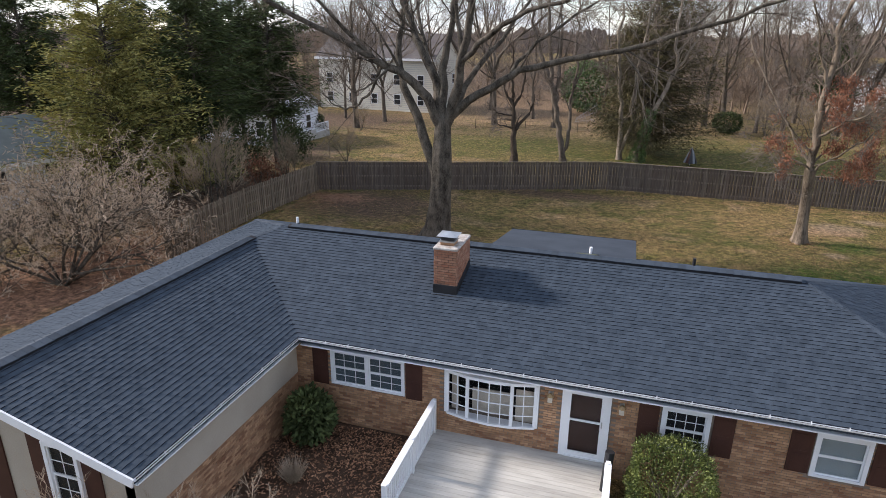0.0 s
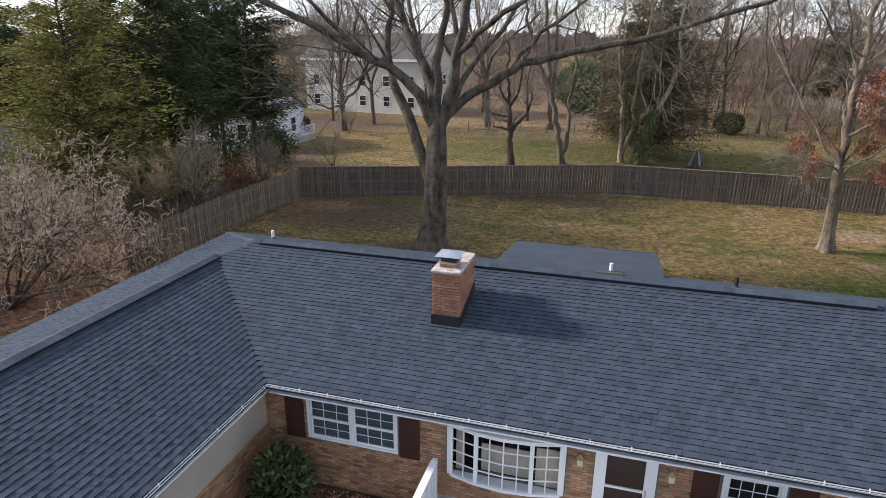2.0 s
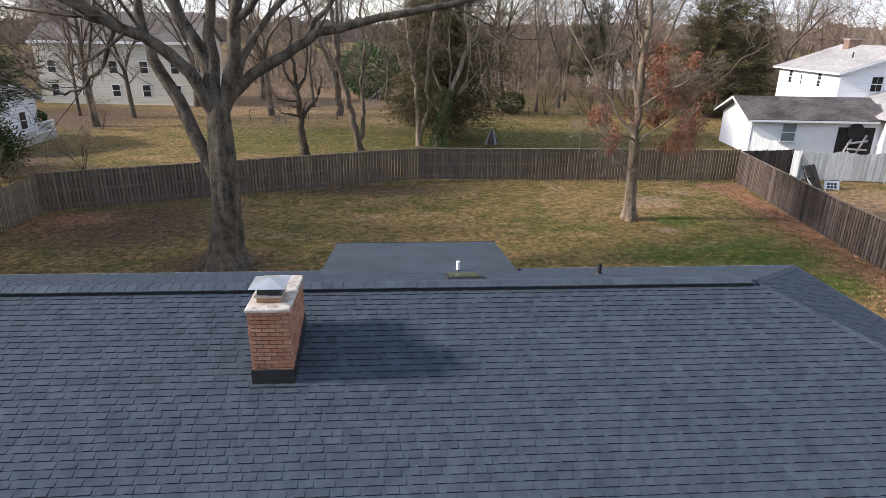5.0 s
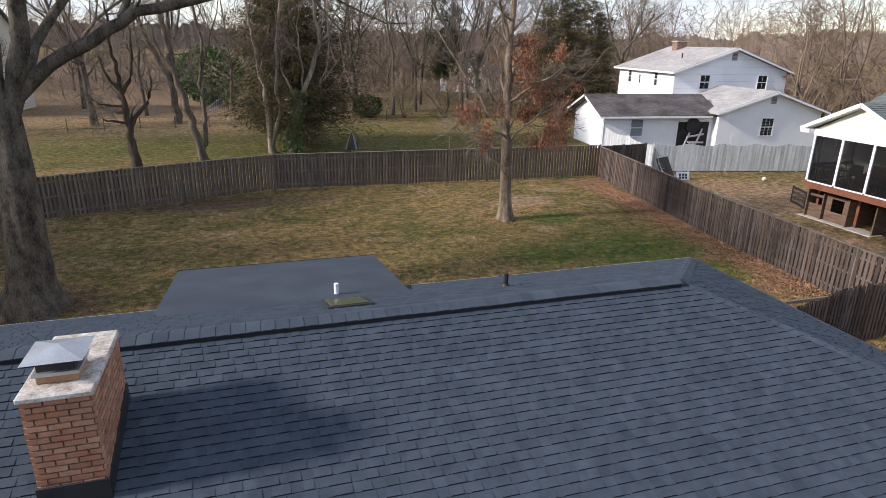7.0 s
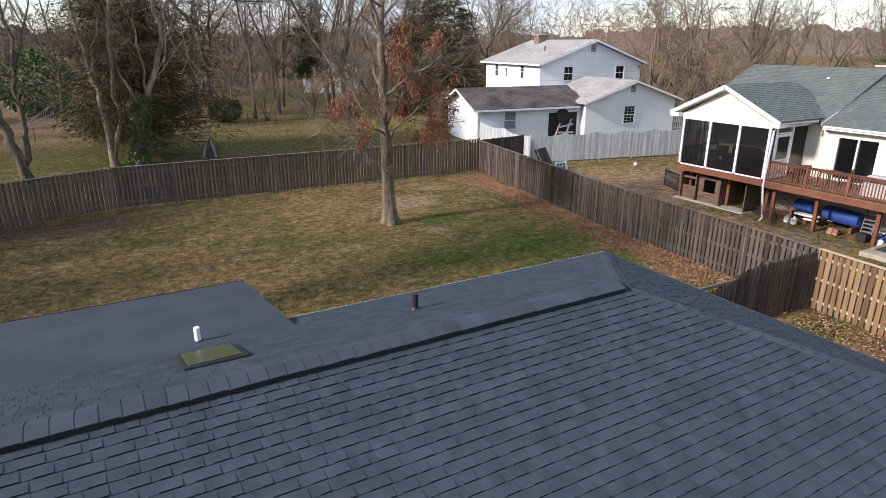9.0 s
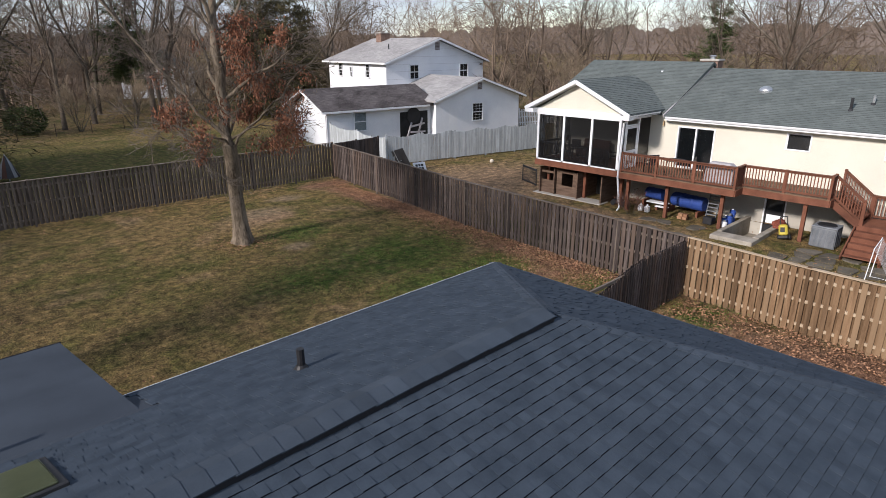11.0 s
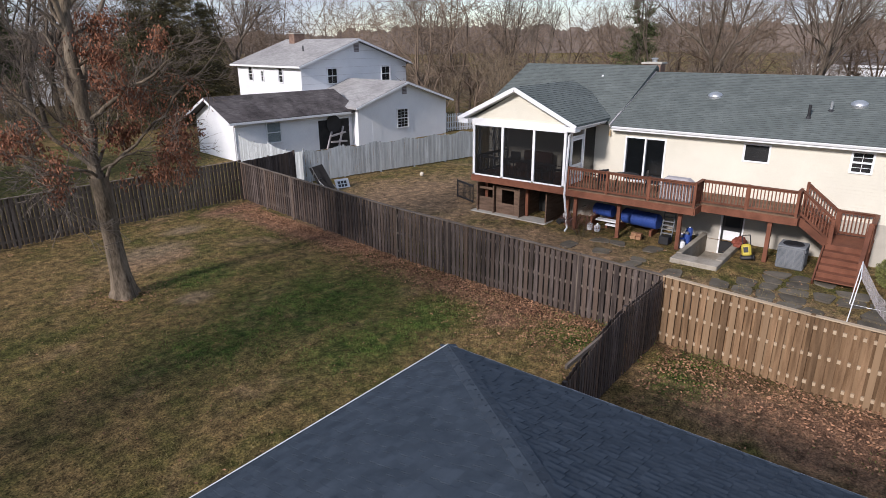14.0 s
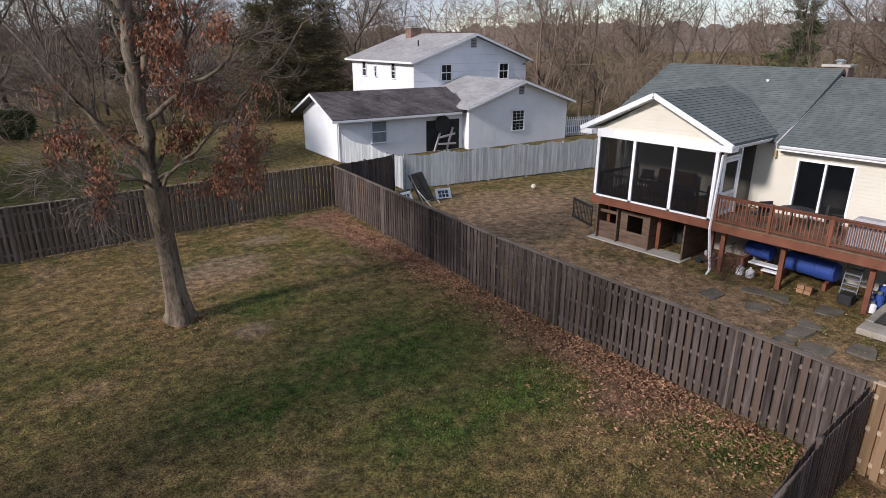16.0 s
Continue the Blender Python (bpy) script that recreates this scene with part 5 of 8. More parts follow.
# ---- houses seen through the trees ----
PLOT[0] = Matrix()
def far_house(label, x, y, w, d, wall_h, ridge_h, wall, roof, rot=0.0, rows=1, cols=3, base=0.0, boarded=False):
    h = thing("house", label, "house", (x, y, base))
    m = Matrix.Translation((x, y, base)) @ Matrix.Rotation(radians(rot), 4, "Z")
    bm = boxes((-w / 2, w / 2, -d / 2, d / 2, -0.5, wall_h))
    w0 = part("wall", place(bm, m), M[wall], h)
    if boarded:                          # lapped boards of the siding
        for k in range(1, int(wall_h / 0.28)):
            part("siding_lap", place(boxes((-w / 2 - 0.015, w / 2 + 0.015, -d / 2 - 0.015, d / 2 + 0.015, k * 0.28, k * 0.28 + 0.03)), m), M["greyplastic"], w0)
    bm = bmesh.new()
    p = [(-d / 2, wall_h), (d / 2, wall_h), (0, ridge_h)]
    a = [bm.verts.new((-w / 2, q, z)) for q, z in p]
    b = [bm.verts.new((w / 2, q, z)) for q, z in p]
    bm.faces.new(a), bm.faces.new(b)
    for i in range(3):
        bm.faces.new((a[i], a[(i + 1) % 3], b[(i + 1) % 3], b[i]))
    part("gable", place(bm, m), M[wall], h)
    for s in (-1, 1):
        bm = bmesh.new()
        fall = (ridge_h - wall_h) / (d / 2)
        prism(bm, [(-w / 2 - 0.4, s * (d / 2 + 0.4)), (w / 2 + 0.4, s * (d / 2 + 0.4)), (w / 2 + 0.4, 0), (-w / 2 - 0.4, 0)],
              lambda q, r: ridge_h - abs(r) * fall + 0.02, lambda q, r: ridge_h - abs(r) * fall + 0.18)
        part("roof", place(bm, m), M[roof], h)
        bm = boxes((-w / 2 - 0.4, w / 2 + 0.4, s * (d / 2 + 0.42) - 0.03, s * (d / 2 + 0.42) + 0.03, wall_h - 0.35, wall_h - 0.02))
        part("fascia", place(bm, m), M["white"], h)
    for r in range(rows):
        for c in range(cols):
            u = -w / 2 + w * (c + 0.5) / cols
            z = 0.9 + r * 2.75
            for s, n in ((-1, w), (1, w)):
                fm = m @ facing((u, s * d / 2, z), (0, s))
                wn_ = part("window", place(boxes((-0.55, 0.55, -0.02, 0.03, 0, 1.5)), fm), M["white"], h)
                part("pane", place(boxes((-0.46, 0.46, 0.03, 0.036, 0.08, 0.72), (-0.46, 0.46, 0.03, 0.036, 0.78, 1.42)), fm), M["darkpane"], wn_)
        for v in (-d / 4, d / 4):
            for s in (-1, 1):
                fm = m @ facing((s * w / 2, v, 0.9 + r * 2.75), (s, 0))
                wn_ = part("window", place(boxes((-0.5, 0.5, -0.02, 0.03, 0, 1.5)), fm), M["white"], h)
                part("pane", place(boxes((-0.42, 0.42, 0.03, 0.036, 0.08, 0.72), (-0.42, 0.42, 0.03, 0.036, 0.78, 1.42)), fm), M["darkpane"], wn_)
    return h


far_house("white cottage with a porch rail beyond the wooded corner", -37.6, 57.4, 8.8, 9, 3.3, 5.6, "offwhite", "oldroof", 0, 1, 3, boarded=True)
far_house("tall cream clapboard house with white-framed windows behind bare trees", -36.5, 91.0, 19.0, 10, 7.4, 10.6, "cream", "stainroof", -6, 2, 5, boarded=True)
far_house("white house with a blue-grey roof far off among bare trees", 36.5, 117, 13, 9, 3.6, 6.8, "offwhite", "greenroof", 62, 1, 4)
far_house("low house with a blue-grey roof beyond the shrubs", -40.5, 28.0, 10, 9, 2.8, 4.9, "offwhite", "greenroof", 80, 1, 3)
far_house("white house far off behind the grey-roofed house", 112, 26, 17, 8, 4.4, 6.2, "offwhite", "stainroof", 70, 1, 4)
cottage_rail = thing("porch_rail", "white railing along the cottage porch steps", "railing", (-32.6, 57.0, 0))
part("porch_slab", boxes((-33.8, -31.7, 52.0, 61.5, -0.1, 0.6)), M["concrete"], cottage_rail)
balustrade(cottage_rail, (-31.8, 52.1, 0.6), (-31.8, 55.6, 0.6), mat="white", gap=0.16)
balustrade(cottage_rail, (-31.8, 58.8, 0.6), (-31.8, 61.4, 0.6), mat="white", gap=0.16)
balustrade(cottage_rail, (-33.7, 52.1, 0.6), (-31.8, 52.1, 0.6), mat="white", gap=0.16)

# ---- front of the brick house ----
fm = lambda x, z: facing((x, FY, z), (0, -1))
window(house, fm(-5.745, 1.25), 2.15, 1.06, sashes=2, grid=(3, 2), trim=0.075, fill="dimblind", label="white twin double-hung window with blinds")
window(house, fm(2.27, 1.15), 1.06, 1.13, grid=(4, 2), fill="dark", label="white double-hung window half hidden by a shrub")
window(house, fm(5.465, 1.15), 1.09, 1.12, grid=None, fill="blind", label="white double-hung window with a blind")
for x in (-7.13, -4.4, 1.45, 3.08, 4.66, 6.28):
    z0, z1, w = (1.2, 2.3, 0.46)
    sh = part("shutter", place(boxes((-w / 2, w / 2, 0.012, 0.045, 0, z1 - z0), bev=0.006), fm(x, z0)), M["shutter"], house, "dark brown panelled shutter")
    for a, b in ((0.07, 0.5), (0.57, 1.0)):
        part("shutter_panel", place(boxes((-w / 2 + 0.07, w / 2 - 0.07, 0.045, 0.056, a, b), bev=0.005), fm(x, z0)), M["shutter"], sh)
# bow window: five lights on a shallow curve
bow = part("bow_window", place(boxes((-1.22, -1.14, -0.05, 0.06, 0, 1.28), (1.14, 1.22, -0.05, 0.06, 0, 1.28), (-1.14, 1.14, -0.05, 0.06, 1.2, 1.28)), fm(-2.335, 1.05)), M["white"], house, "white bow window with small panes")
N, R = 4, 1.14
arc = [(-R + 2 * R * k / N, 0.19 * (1 - (2 * k / N - 1) ** 2) + 0.03) for k in range(N + 1)]
bm = bmesh.new()
poly = [(-1.24, -0.05)] + [(x, y + 0.065) for x, y in arc] + [(1.24, -0.05)]
prism(bm, poly, lambda x, y: -0.03, lambda x, y: 0.03)
part("sill", place(bm, fm(-2.335, 1.05)), M["white"], bow)
bm = bmesh.new()
prism(bm, poly, lambda x, y: 1.19, lambda x, y: 1.27)
part("head", place(bm, fm(-2.335, 1.05)), M["white"], bow)
for k in range(N + 1):
    x, y = arc[k]
    part("mullion", place(boxes((x - (0.04 if k != 2 else 0.012), x + (0.04 if k != 2 else 0.012), y - 0.03, y + (0.05 if k != 2 else 0.02), 0.03, 1.19)), fm(-2.335, 1.05)), M["white"], bow)
for k in range(N):
    (xa, ya), (xb, yb) = arc[k], arc[k + 1]
    bm = bmesh.new()
    vs = [bm.verts.new(c) for c in ((xa, ya, 0.03), (xb, yb, 0.03), (xb, yb, 1.19), (xa, ya, 1.19))]
    bm.faces.new(vs)
    part("pane", place(bm, fm(-2.335, 1.05)), M["glass"], bow)
    cols, rows = (2, 4)
    for i in range(1, cols):
        t = i / cols
        bm = bmesh.new()
        beam(bm, (xa + (xb - xa) * t, ya + (yb - ya) * t + 0.006, 0.03), (xa + (xb - xa) * t, ya + (yb - ya) * t + 0.006, 1.19), 0.022, 0.022, (0, 1, 0))
        part("muntin", place(bm, fm(-2.335, 1.05)), M["white"], bow)
    for i in range(1, rows):
        z = 0.03 + 1.16 * i / rows
        bm = bmesh.new()
        beam(bm, (xa, ya + 0.006, z), (xb, yb + 0.006, z), 0.02, 0.022)
        part("muntin", place(bm, fm(-2.335, 1.05)), M["white"], bow)
part("curtain", place(boxes((-0.55, 0.5, -0.3, -0.27, 0.0, 0.66), (0.62, 1.1, -0.16, -0.13, 0.0, 0.9), (-1.08, -0.9, -0.2, -0.17, 0.0, 1.18)), fm(-2.335, 1.05)), M["curtain"], bow, "pale curtain behind the bow window")
# storm door in a wide white surround
door = part("front_door", place(boxes((-0.58, -0.44, -0.1, 0.04, 0, 1.97), (0.44, 0.58, -0.1, 0.04, 0, 1.97), (-0.44, 0.44, -0.1, 0.04, 1.87, 1.97), (-0.44, 0.44, -0.1, 0.06, 0, 0.05)), fm(0.02, 0.42)), M["white"], house, "white storm door with dark glass in a white surround")
part("storm_frame", place(boxes((-0.44, -0.36, 0.0, 0.035, 0.05, 1.87), (0.36, 0.44, 0.0, 0.035, 0.05, 1.87), (-0.36, 0.36, 0.0, 0.035, 1.79, 1.87), (-0.36, 0.36, 0.0, 0.035, 0.05, 0.17), (-0.36, 0.36, 0.0, 0.035, 1.05, 1.1)), fm(0.02, 0.42)), M["white"], door)
for a, b in ((0.17, 1.05), (1.1, 1.79)):
    part("pane", place(boxes((-0.36, 0.36, 0.012, 0.018, a, b)), fm(0.02, 0.42)), M["glass"], door)
part("inner_door", place(boxes((-0.44, 0.44, -0.09, -0.05, 0.05, 1.87)), fm(0.02, 0.42)), M["shutter"], door, "dark brown inner door")
bm = bmesh.new()
rod(bm, (0.4, 0.06, 0.98), (0.4, 0.06, 1.14), 0.014)
part("handle", place(bm, fm(0.02, 0.42)), M["steel"], door, "chrome pull handle")
for x in (-0.84, 0.84):
    lamp = thing("wall_lantern", "small brass carriage lantern on the brick beside the door", "lamp", (x, FY - 0.06, 2.05), group="lanterns by the front door")
    bm = boxes((-0.06, 0.06, -0.012, 0.012, -0.08, 0.12))
    part("backplate", place(bm, Matrix.Translation((x, FY - 0.014, 2.05))), M["steel"], lamp)
    part("lantern_glass", boxes((x - 0.055, x + 0.055, FY - 0.17, FY - 0.05, 1.93, 2.08)), M["curtain"], lamp)
    bm = bmesh.new()
    rod(bm, (x, FY - 0.11, 2.08), (x, FY - 0.11, 2.16), 0.1, 0.01, 8)
    rod(bm, (x, FY - 0.11, 1.9), (x, FY - 0.11, 1.93), 0.03, 0.07, 8)
    part("lantern_cap", bm, M["brass"], lamp)
# gable end of the wing: dark boards and a window
for x in (-8.86, -10.15, -11.35):
    part("dark_board", boxes((x - 0.23, x + 0.23, 7.965, 7.995, 0.95, 2.8 if x > -9 else 3.1 if x > -11 else 3.35)), M["shutter"], gable, "dark brown shutter board")
window(house, facing((-9.5, 8.0, 1.35), (0, -1)), 0.86, 1.5, grid=(2, 2), flat=True, fill="dark", label="white gable-end window")
# chimney
CX0, CX1, CY0, CY1, CT = -4.53, -3.88, 15.92, 17.3, 4.814
chim = part("chimney", boxes((CX0 + 0.01, CX1 - 0.01, CY0 + 0.01, CY1 - 0.01, 2.9, CT - 0.1)), M["darkmortar"], house, "brick chimney with a stained concrete crown and a metal cap")
LOW = 3.68
brick_face(chim, (CX0, CY0 + 0.006), (1, 0), (0, -1), CX1 - CX0, LOW, CT - 0.06, near=lambda u, z: True, course=0.0725, brick=0.2, joint=0.016, proud=0.016, mats=("chimbrick", "chimbrick"), name="brick")
brick_face(chim, (CX1 - 0.006, CY0), (0, 1), (1, 0), CY1 - CY0, LOW, CT - 0.06, near=lambda u, z: True, course=0.0725, brick=0.2, joint=0.016, proud=0.016, mats=("chimbrick", "chimbrick"), cut=lambda u, z: z > LOW + u * SF - 0.06)
brick_face(chim, (CX0 + 0.006, CY1), (0, -1), (-1, 0), CY1 - CY0, LOW, CT - 0.06, course=0.0725, brick=0.2, joint=0.016, proud=0.016, mats=("chimbrick", "chimbrick"))
brick_face(chim, (CX1, CY1 - 0.006), (-1, 0), (0, 1), CX1 - CX0, LOW + 0.3, CT - 0.06, course=0.0725, brick=0.2, joint=0.016, proud=0.016, mats=("chimbrick", "chimbrick"))
part("flashing", boxes((CX0 - 0.03, CX1 + 0.03, CY0 - 0.025, CY0 + 0.02, 3.3, 3.72), bev=0.006), M["black"], chim, "black metal flashing at the chimney foot")
bm = bmesh.new()
for x0, x1 in ((CX1 - 0.005, CX1 + 0.03), (CX0 - 0.03, CX0 + 0.005)):
    prism(bm, [(x0, CY0), (x1, CY0), (x1, CY1), (x0, CY1)], lambda x, y: EAVE + SF * (y - YF) - 0.05, lambda x, y: EAVE + SF * (y - YF) + 0.24)
part("flashing", bm, M["black"], chim)
part("flashing", boxes((CX0 - 0.05, CX1 + 0.06, CY0 - 0.11, CY0 - 0.02, 3.3, EAVE + SF * (CY0 - 0.1 - YF) + 0.02)), M["black"], chim)
bm = bmesh.new()
box(bm, CX0 - 0.03, CX1 + 0.03, CY0 - 0.03, CY1 + 0.03, CT - 0.07, CT, bev=0.015)
part("chimney_crown", bm, M["stainedcrown"], chim, "stained pale concrete crown")
fx, fy = (CX0 + CX1) / 2 - 0.02, CY0 + 0.42
part("flue", boxes((fx - 0.2, fx + 0.2, fy - 0.2, fy + 0.2, CT, CT + 0.1), bev=0.01), M["brick_object"], chim, "clay flue liner")
part("cap_base", boxes((fx - 0.22, fx + 0.22, fy - 0.22, fy + 0.22, CT + 0.09, CT + 0.13)), M["steel"], chim)
part("cap_mesh", boxes((fx - 0.18, fx + 0.18, fy - 0.18, fy + 0.18, CT + 0.13, CT + 0.27)), M["black"], chim)
bm = bmesh.new()
c = [bm.verts.new((fx + a * 0.29, fy + b * 0.29, CT + 0.27)) for a, b in ((-1, -1), (1, -1), (1, 1), (-1, 1))]
t = bm.verts.new((fx, fy, CT + 0.36))
for i in range(4):
    bm.faces.new((c[i], c[(i + 1) % 4], t))
bm.faces.new(c[::-1])
part("cap_lid", bm, M["steel"], chim, "creased metal chimney lid")
# roof pipes and roof light on the rear slope
for x, y, h, mat in ((2.66, 20.4, 0.3, "black"), (-11.8, 20.9, 0.3, "white"), (-0.62, 21.94, 0.3, "white")):
    z = EAVE + min(SR * (YB - y), SW * (x - XW))
    bm = bmesh.new()
    rod(bm, (x, y, z - 0.1), (x, y, z + h), 0.052)
    vp = part("vent_pipe", bm, M[mat], house, "plastic roof vent pipe")
    bm = bmesh.new()
    rod(bm, (x, y, z - 0.02), (x, y, z + 0.07), 0.12, 0.06, 12)
    part("boot", bm, M["black"], vp)
zz = EAVE + SR * (YB - 20.26)
tilt = Matrix.Translation((-0.64, 20.26, zz)) @ Matrix.Rotation(-math.atan(SR), 4, "X")
curb = part("skylight_curb", place(boxes((-0.42, 0.42, -0.64, 0.64, -0.02, 0.05), bev=0.01), tilt), M["black"], house, "roof light with a dark curb")
# the olive puts a green reflection on the dark glass into its colour
M["olive"] = surface("olive_reflection_dome", (0.05, 0.06, 0.03), (0.09, 0.1, 0.052), 3, 30, 0.3, 0.5, relief=0.05)
part("skylight_dome", place(boxes((-0.35, 0.35, -0.57, 0.57, 0.05, 0.07), bev=0.015), tilt), M["olive"], curb, "low dome with a green reflection painted in olive")

# ---- front deck ----
fd = thing("front_deck", "weathered grey wooden entrance deck with white railings", "deck", (-1.5, 12.4, 0))
FZ = 0.42
y = 9.3
while y < FY - 0.03:
    part("deck_board", boxes((-3.85, 0.72, y, min(y + 0.135, FY - 0.015), FZ - 0.035, FZ)), M["greydeck"], fd)
    y += 0.141
part("joist_box", boxes((-3.8, 0.68, 9.35, FY - 0.02, 0.02, FZ - 0.036)), M["shutter"], fd)
part("rim_board", boxes((-3.88, -3.85, 9.3, FY - 0.02, 0.1, FZ)), M["greydeck"], fd)


def white_rail(p, q, parent):
    balustrade(parent, p, q, high=0.95, mat="white", gap=0.12, post=0.1, bal=0.035, capw=0.15)


white_rail((-3.8, 13.75, FZ), (-3.8, 10.4, FZ), fd)
white_rail((0.66, 12.6, FZ), (0.66, 10.0, FZ), fd)
post = thing("covered_pole", "dark covered pole leaning by the steps", "pole", (0.62, 12.9, FZ))
bm = bmesh.new()
rod(bm, (0.62, 12.85, FZ), (0.68, 13.05, FZ + 0.95), 0.09, 0.11, 10)
part("cover", bm, M["black"], post)

# planting bed in the corner
bed = soup("planting_bed", [(-8, 5.5, 0.012), (-3.9, 5.5, 0.012), (-3.9, 13.84, 0.03), (-8, 13.84, 0.05), (-6, 9.5, 0.06)],
           [(0, 1, 4), (1, 2, 4), (2, 3, 4), (3, 0, 4)], M["mulch"])
tagged(bed, "dark mulched planting bed covered in dead leaves", "bed", kind="structure")

# ---- things in the neighbour's yard ----
PLOT[0] = NEIGHBOUR
acm = thing("air_conditioner", "grey louvred outdoor air-conditioning unit on the ground", "air conditioner", (25.56, 19.92, CG))
AX0, AX1, AY0, AY1 = 25.15, 25.98, 19.5, 20.33
part("casing", boxes((AX0, AX1, AY0, AY1, CG, CG + 0.84), bev=0.05), M["acgrey"], acm)
for k in range(16):                      # louvred sides held by upright ribs
    z = CG + 0.08 + k * 0.043
    part("louvre", boxes((AX0 - 0.012, AX1 + 0.012, AY0 - 0.012, AY1 + 0.012, z, z + 0.016)), M["acdark"], acm)
for k in range(4):
    y = AY0 + 0.02 + k * 0.258
    part("rib", boxes((AX0 - 0.02, AX0 + 0.01, y, y + 0.022, CG + 0.03, CG + 0.8)), M["acgrey"], acm)
    x = AX0 + 0.02 + k * 0.258
    part("rib", boxes((x, x + 0.022, AY0 - 0.02, AY0 + 0.01, CG + 0.03, CG + 0.8)), M["acgrey"], acm)
part("lid", boxes((AX0 - 0.02, AX1 + 0.02, AY0 - 0.02, AY1 + 0.02, CG + 0.8, CG + 0.86), bev=0.02), M["acgrey"], acm)
bm = bmesh.new()
rod(bm, (25.56, 19.92, CG + 0.86), (25.56, 19.92, CG + 0.9), 0.34, 0.3, 20)
part("fan_grille", bm, M["black"], acm)
gr = thing("covered_grill", "grill under a pale grey cloth cover on the deck", "grill", (25.1, 23.9, DZ))
bm = bmesh.new()
box(bm, 24.8, 25.4, 23.35, 24.6, DZ, DZ + 0.95, bev=0.12)
for v in bm.verts:
    k = max(0, (v.co.z - DZ - 0.6)) * 0.5
    v.co.y = 23.97 + (v.co.y - 23.97) * (1 - k)
    v.co += Vector((noise.noise(v.co * 3), noise.noise(v.co * 3 + Vector((5, 0, 0))), 0)) * 0.05
part("cover", bm, M["greyplastic"], gr, smooth=False)
tb = thing("patio_table", "dark metal patio table on the deck", "table", (25.7, 26.2, DZ))
bm = bmesh.new()
rod(bm, (25.7, 26.2, DZ + 0.66), (25.7, 26.2, DZ + 0.69), 0.48, n=24)
part("tabletop", bm, M["black"], tb)
for k in range(4):
    a = k * math.pi / 2 + 0.6
    bm = bmesh.new()
    rod(bm, (25.7 + 0.5 * math.cos(a), 26.2 + 0.42 * math.sin(a), DZ), (25.7 + 0.34 * math.cos(a), 26.2 + 0.34 * math.sin(a), DZ + 0.66), 0.02)
    part("leg", bm, M["black"], tb)


def patio_chair(x, y, z, turn):
    c = thing("patio_chair", "dark metal patio chair beside the table", "chair", (x, y, z), group="patio chairs")
    m = Matrix.Translation((x, y, z)) @ Matrix.Rotation(turn, 4, "Z")
    part("seat", place(boxes((-0.24, 0.24, -0.24, 0.24, 0.4, 0.44), bev=0.015), m), M["black"], c)
    part("backrest", place(boxes((-0.24, 0.24, 0.2, 0.24, 0.5, 0.9), bev=0.012), m), M["black"], c)
    for a in (-0.21, 0.21):
        for b in (-0.21, 0.21):
            part("leg", place(boxes((a - 0.016, a + 0.016, b - 0.016, b + 0.016, 0, 0.9 if b > 0 else 0.62)), m), M["black"], c)
        part("armrest", place(boxes((a - 0.025, a + 0.025, -0.22, 0.22, 0.62, 0.65)), m), M["black"], c)
    return c


for x, y, z, tn in ((25.2, 27.1, DZ, 2.6), (25.9, 25.2, DZ, 0.2), (25.3, 30.2, PF, 1.2), (25.9, 29.2, PF, 2.8), (26.4, 31.9, PF, -1.2)):
    patio_chair(x, y, z, tn)
sofa = thing("porch_sofa", "dark brown sofa on the screened porch", "sofa", (26.5, 31.0, PF))
part("seat", boxes((26.1, 26.95, 30.2, 31.7, PF + 0.1, PF + 0.45), bev=0.05), M["shutter"], sofa)
part("backrest", boxes((26.85, 27.1, 30.2, 31.7, PF + 0.3, PF + 0.95), bev=0.06), M["shutter"], sofa)
pt = thing("porch_railing", "black metal railing behind the porch screens", "railing", (25, 30.7, PF))
balustrade(pt, (24.72, 29.0, PF), (24.72, 32.9, PF), high=0.9, mat="black", gap=0.12, bal=0.02, post=0.04, capw=0.05)
balustrade(pt, (24.75, 32.85, PF), (27.3, 32.85, PF), high=0.9, mat="black", gap=0.12, bal=0.02, post=0.04, capw=0.05)
gate = thing("low_iron_gate", "low black iron rail at the end of the porch", "railing", (26.4, 34.5, CG))
balustrade(gate, (26.0, 34.0, CG), (26.6, 35.4, CG), high=0.95, mat="black", gap=0.11, bal=0.02, post=0.04, capw=0.04)


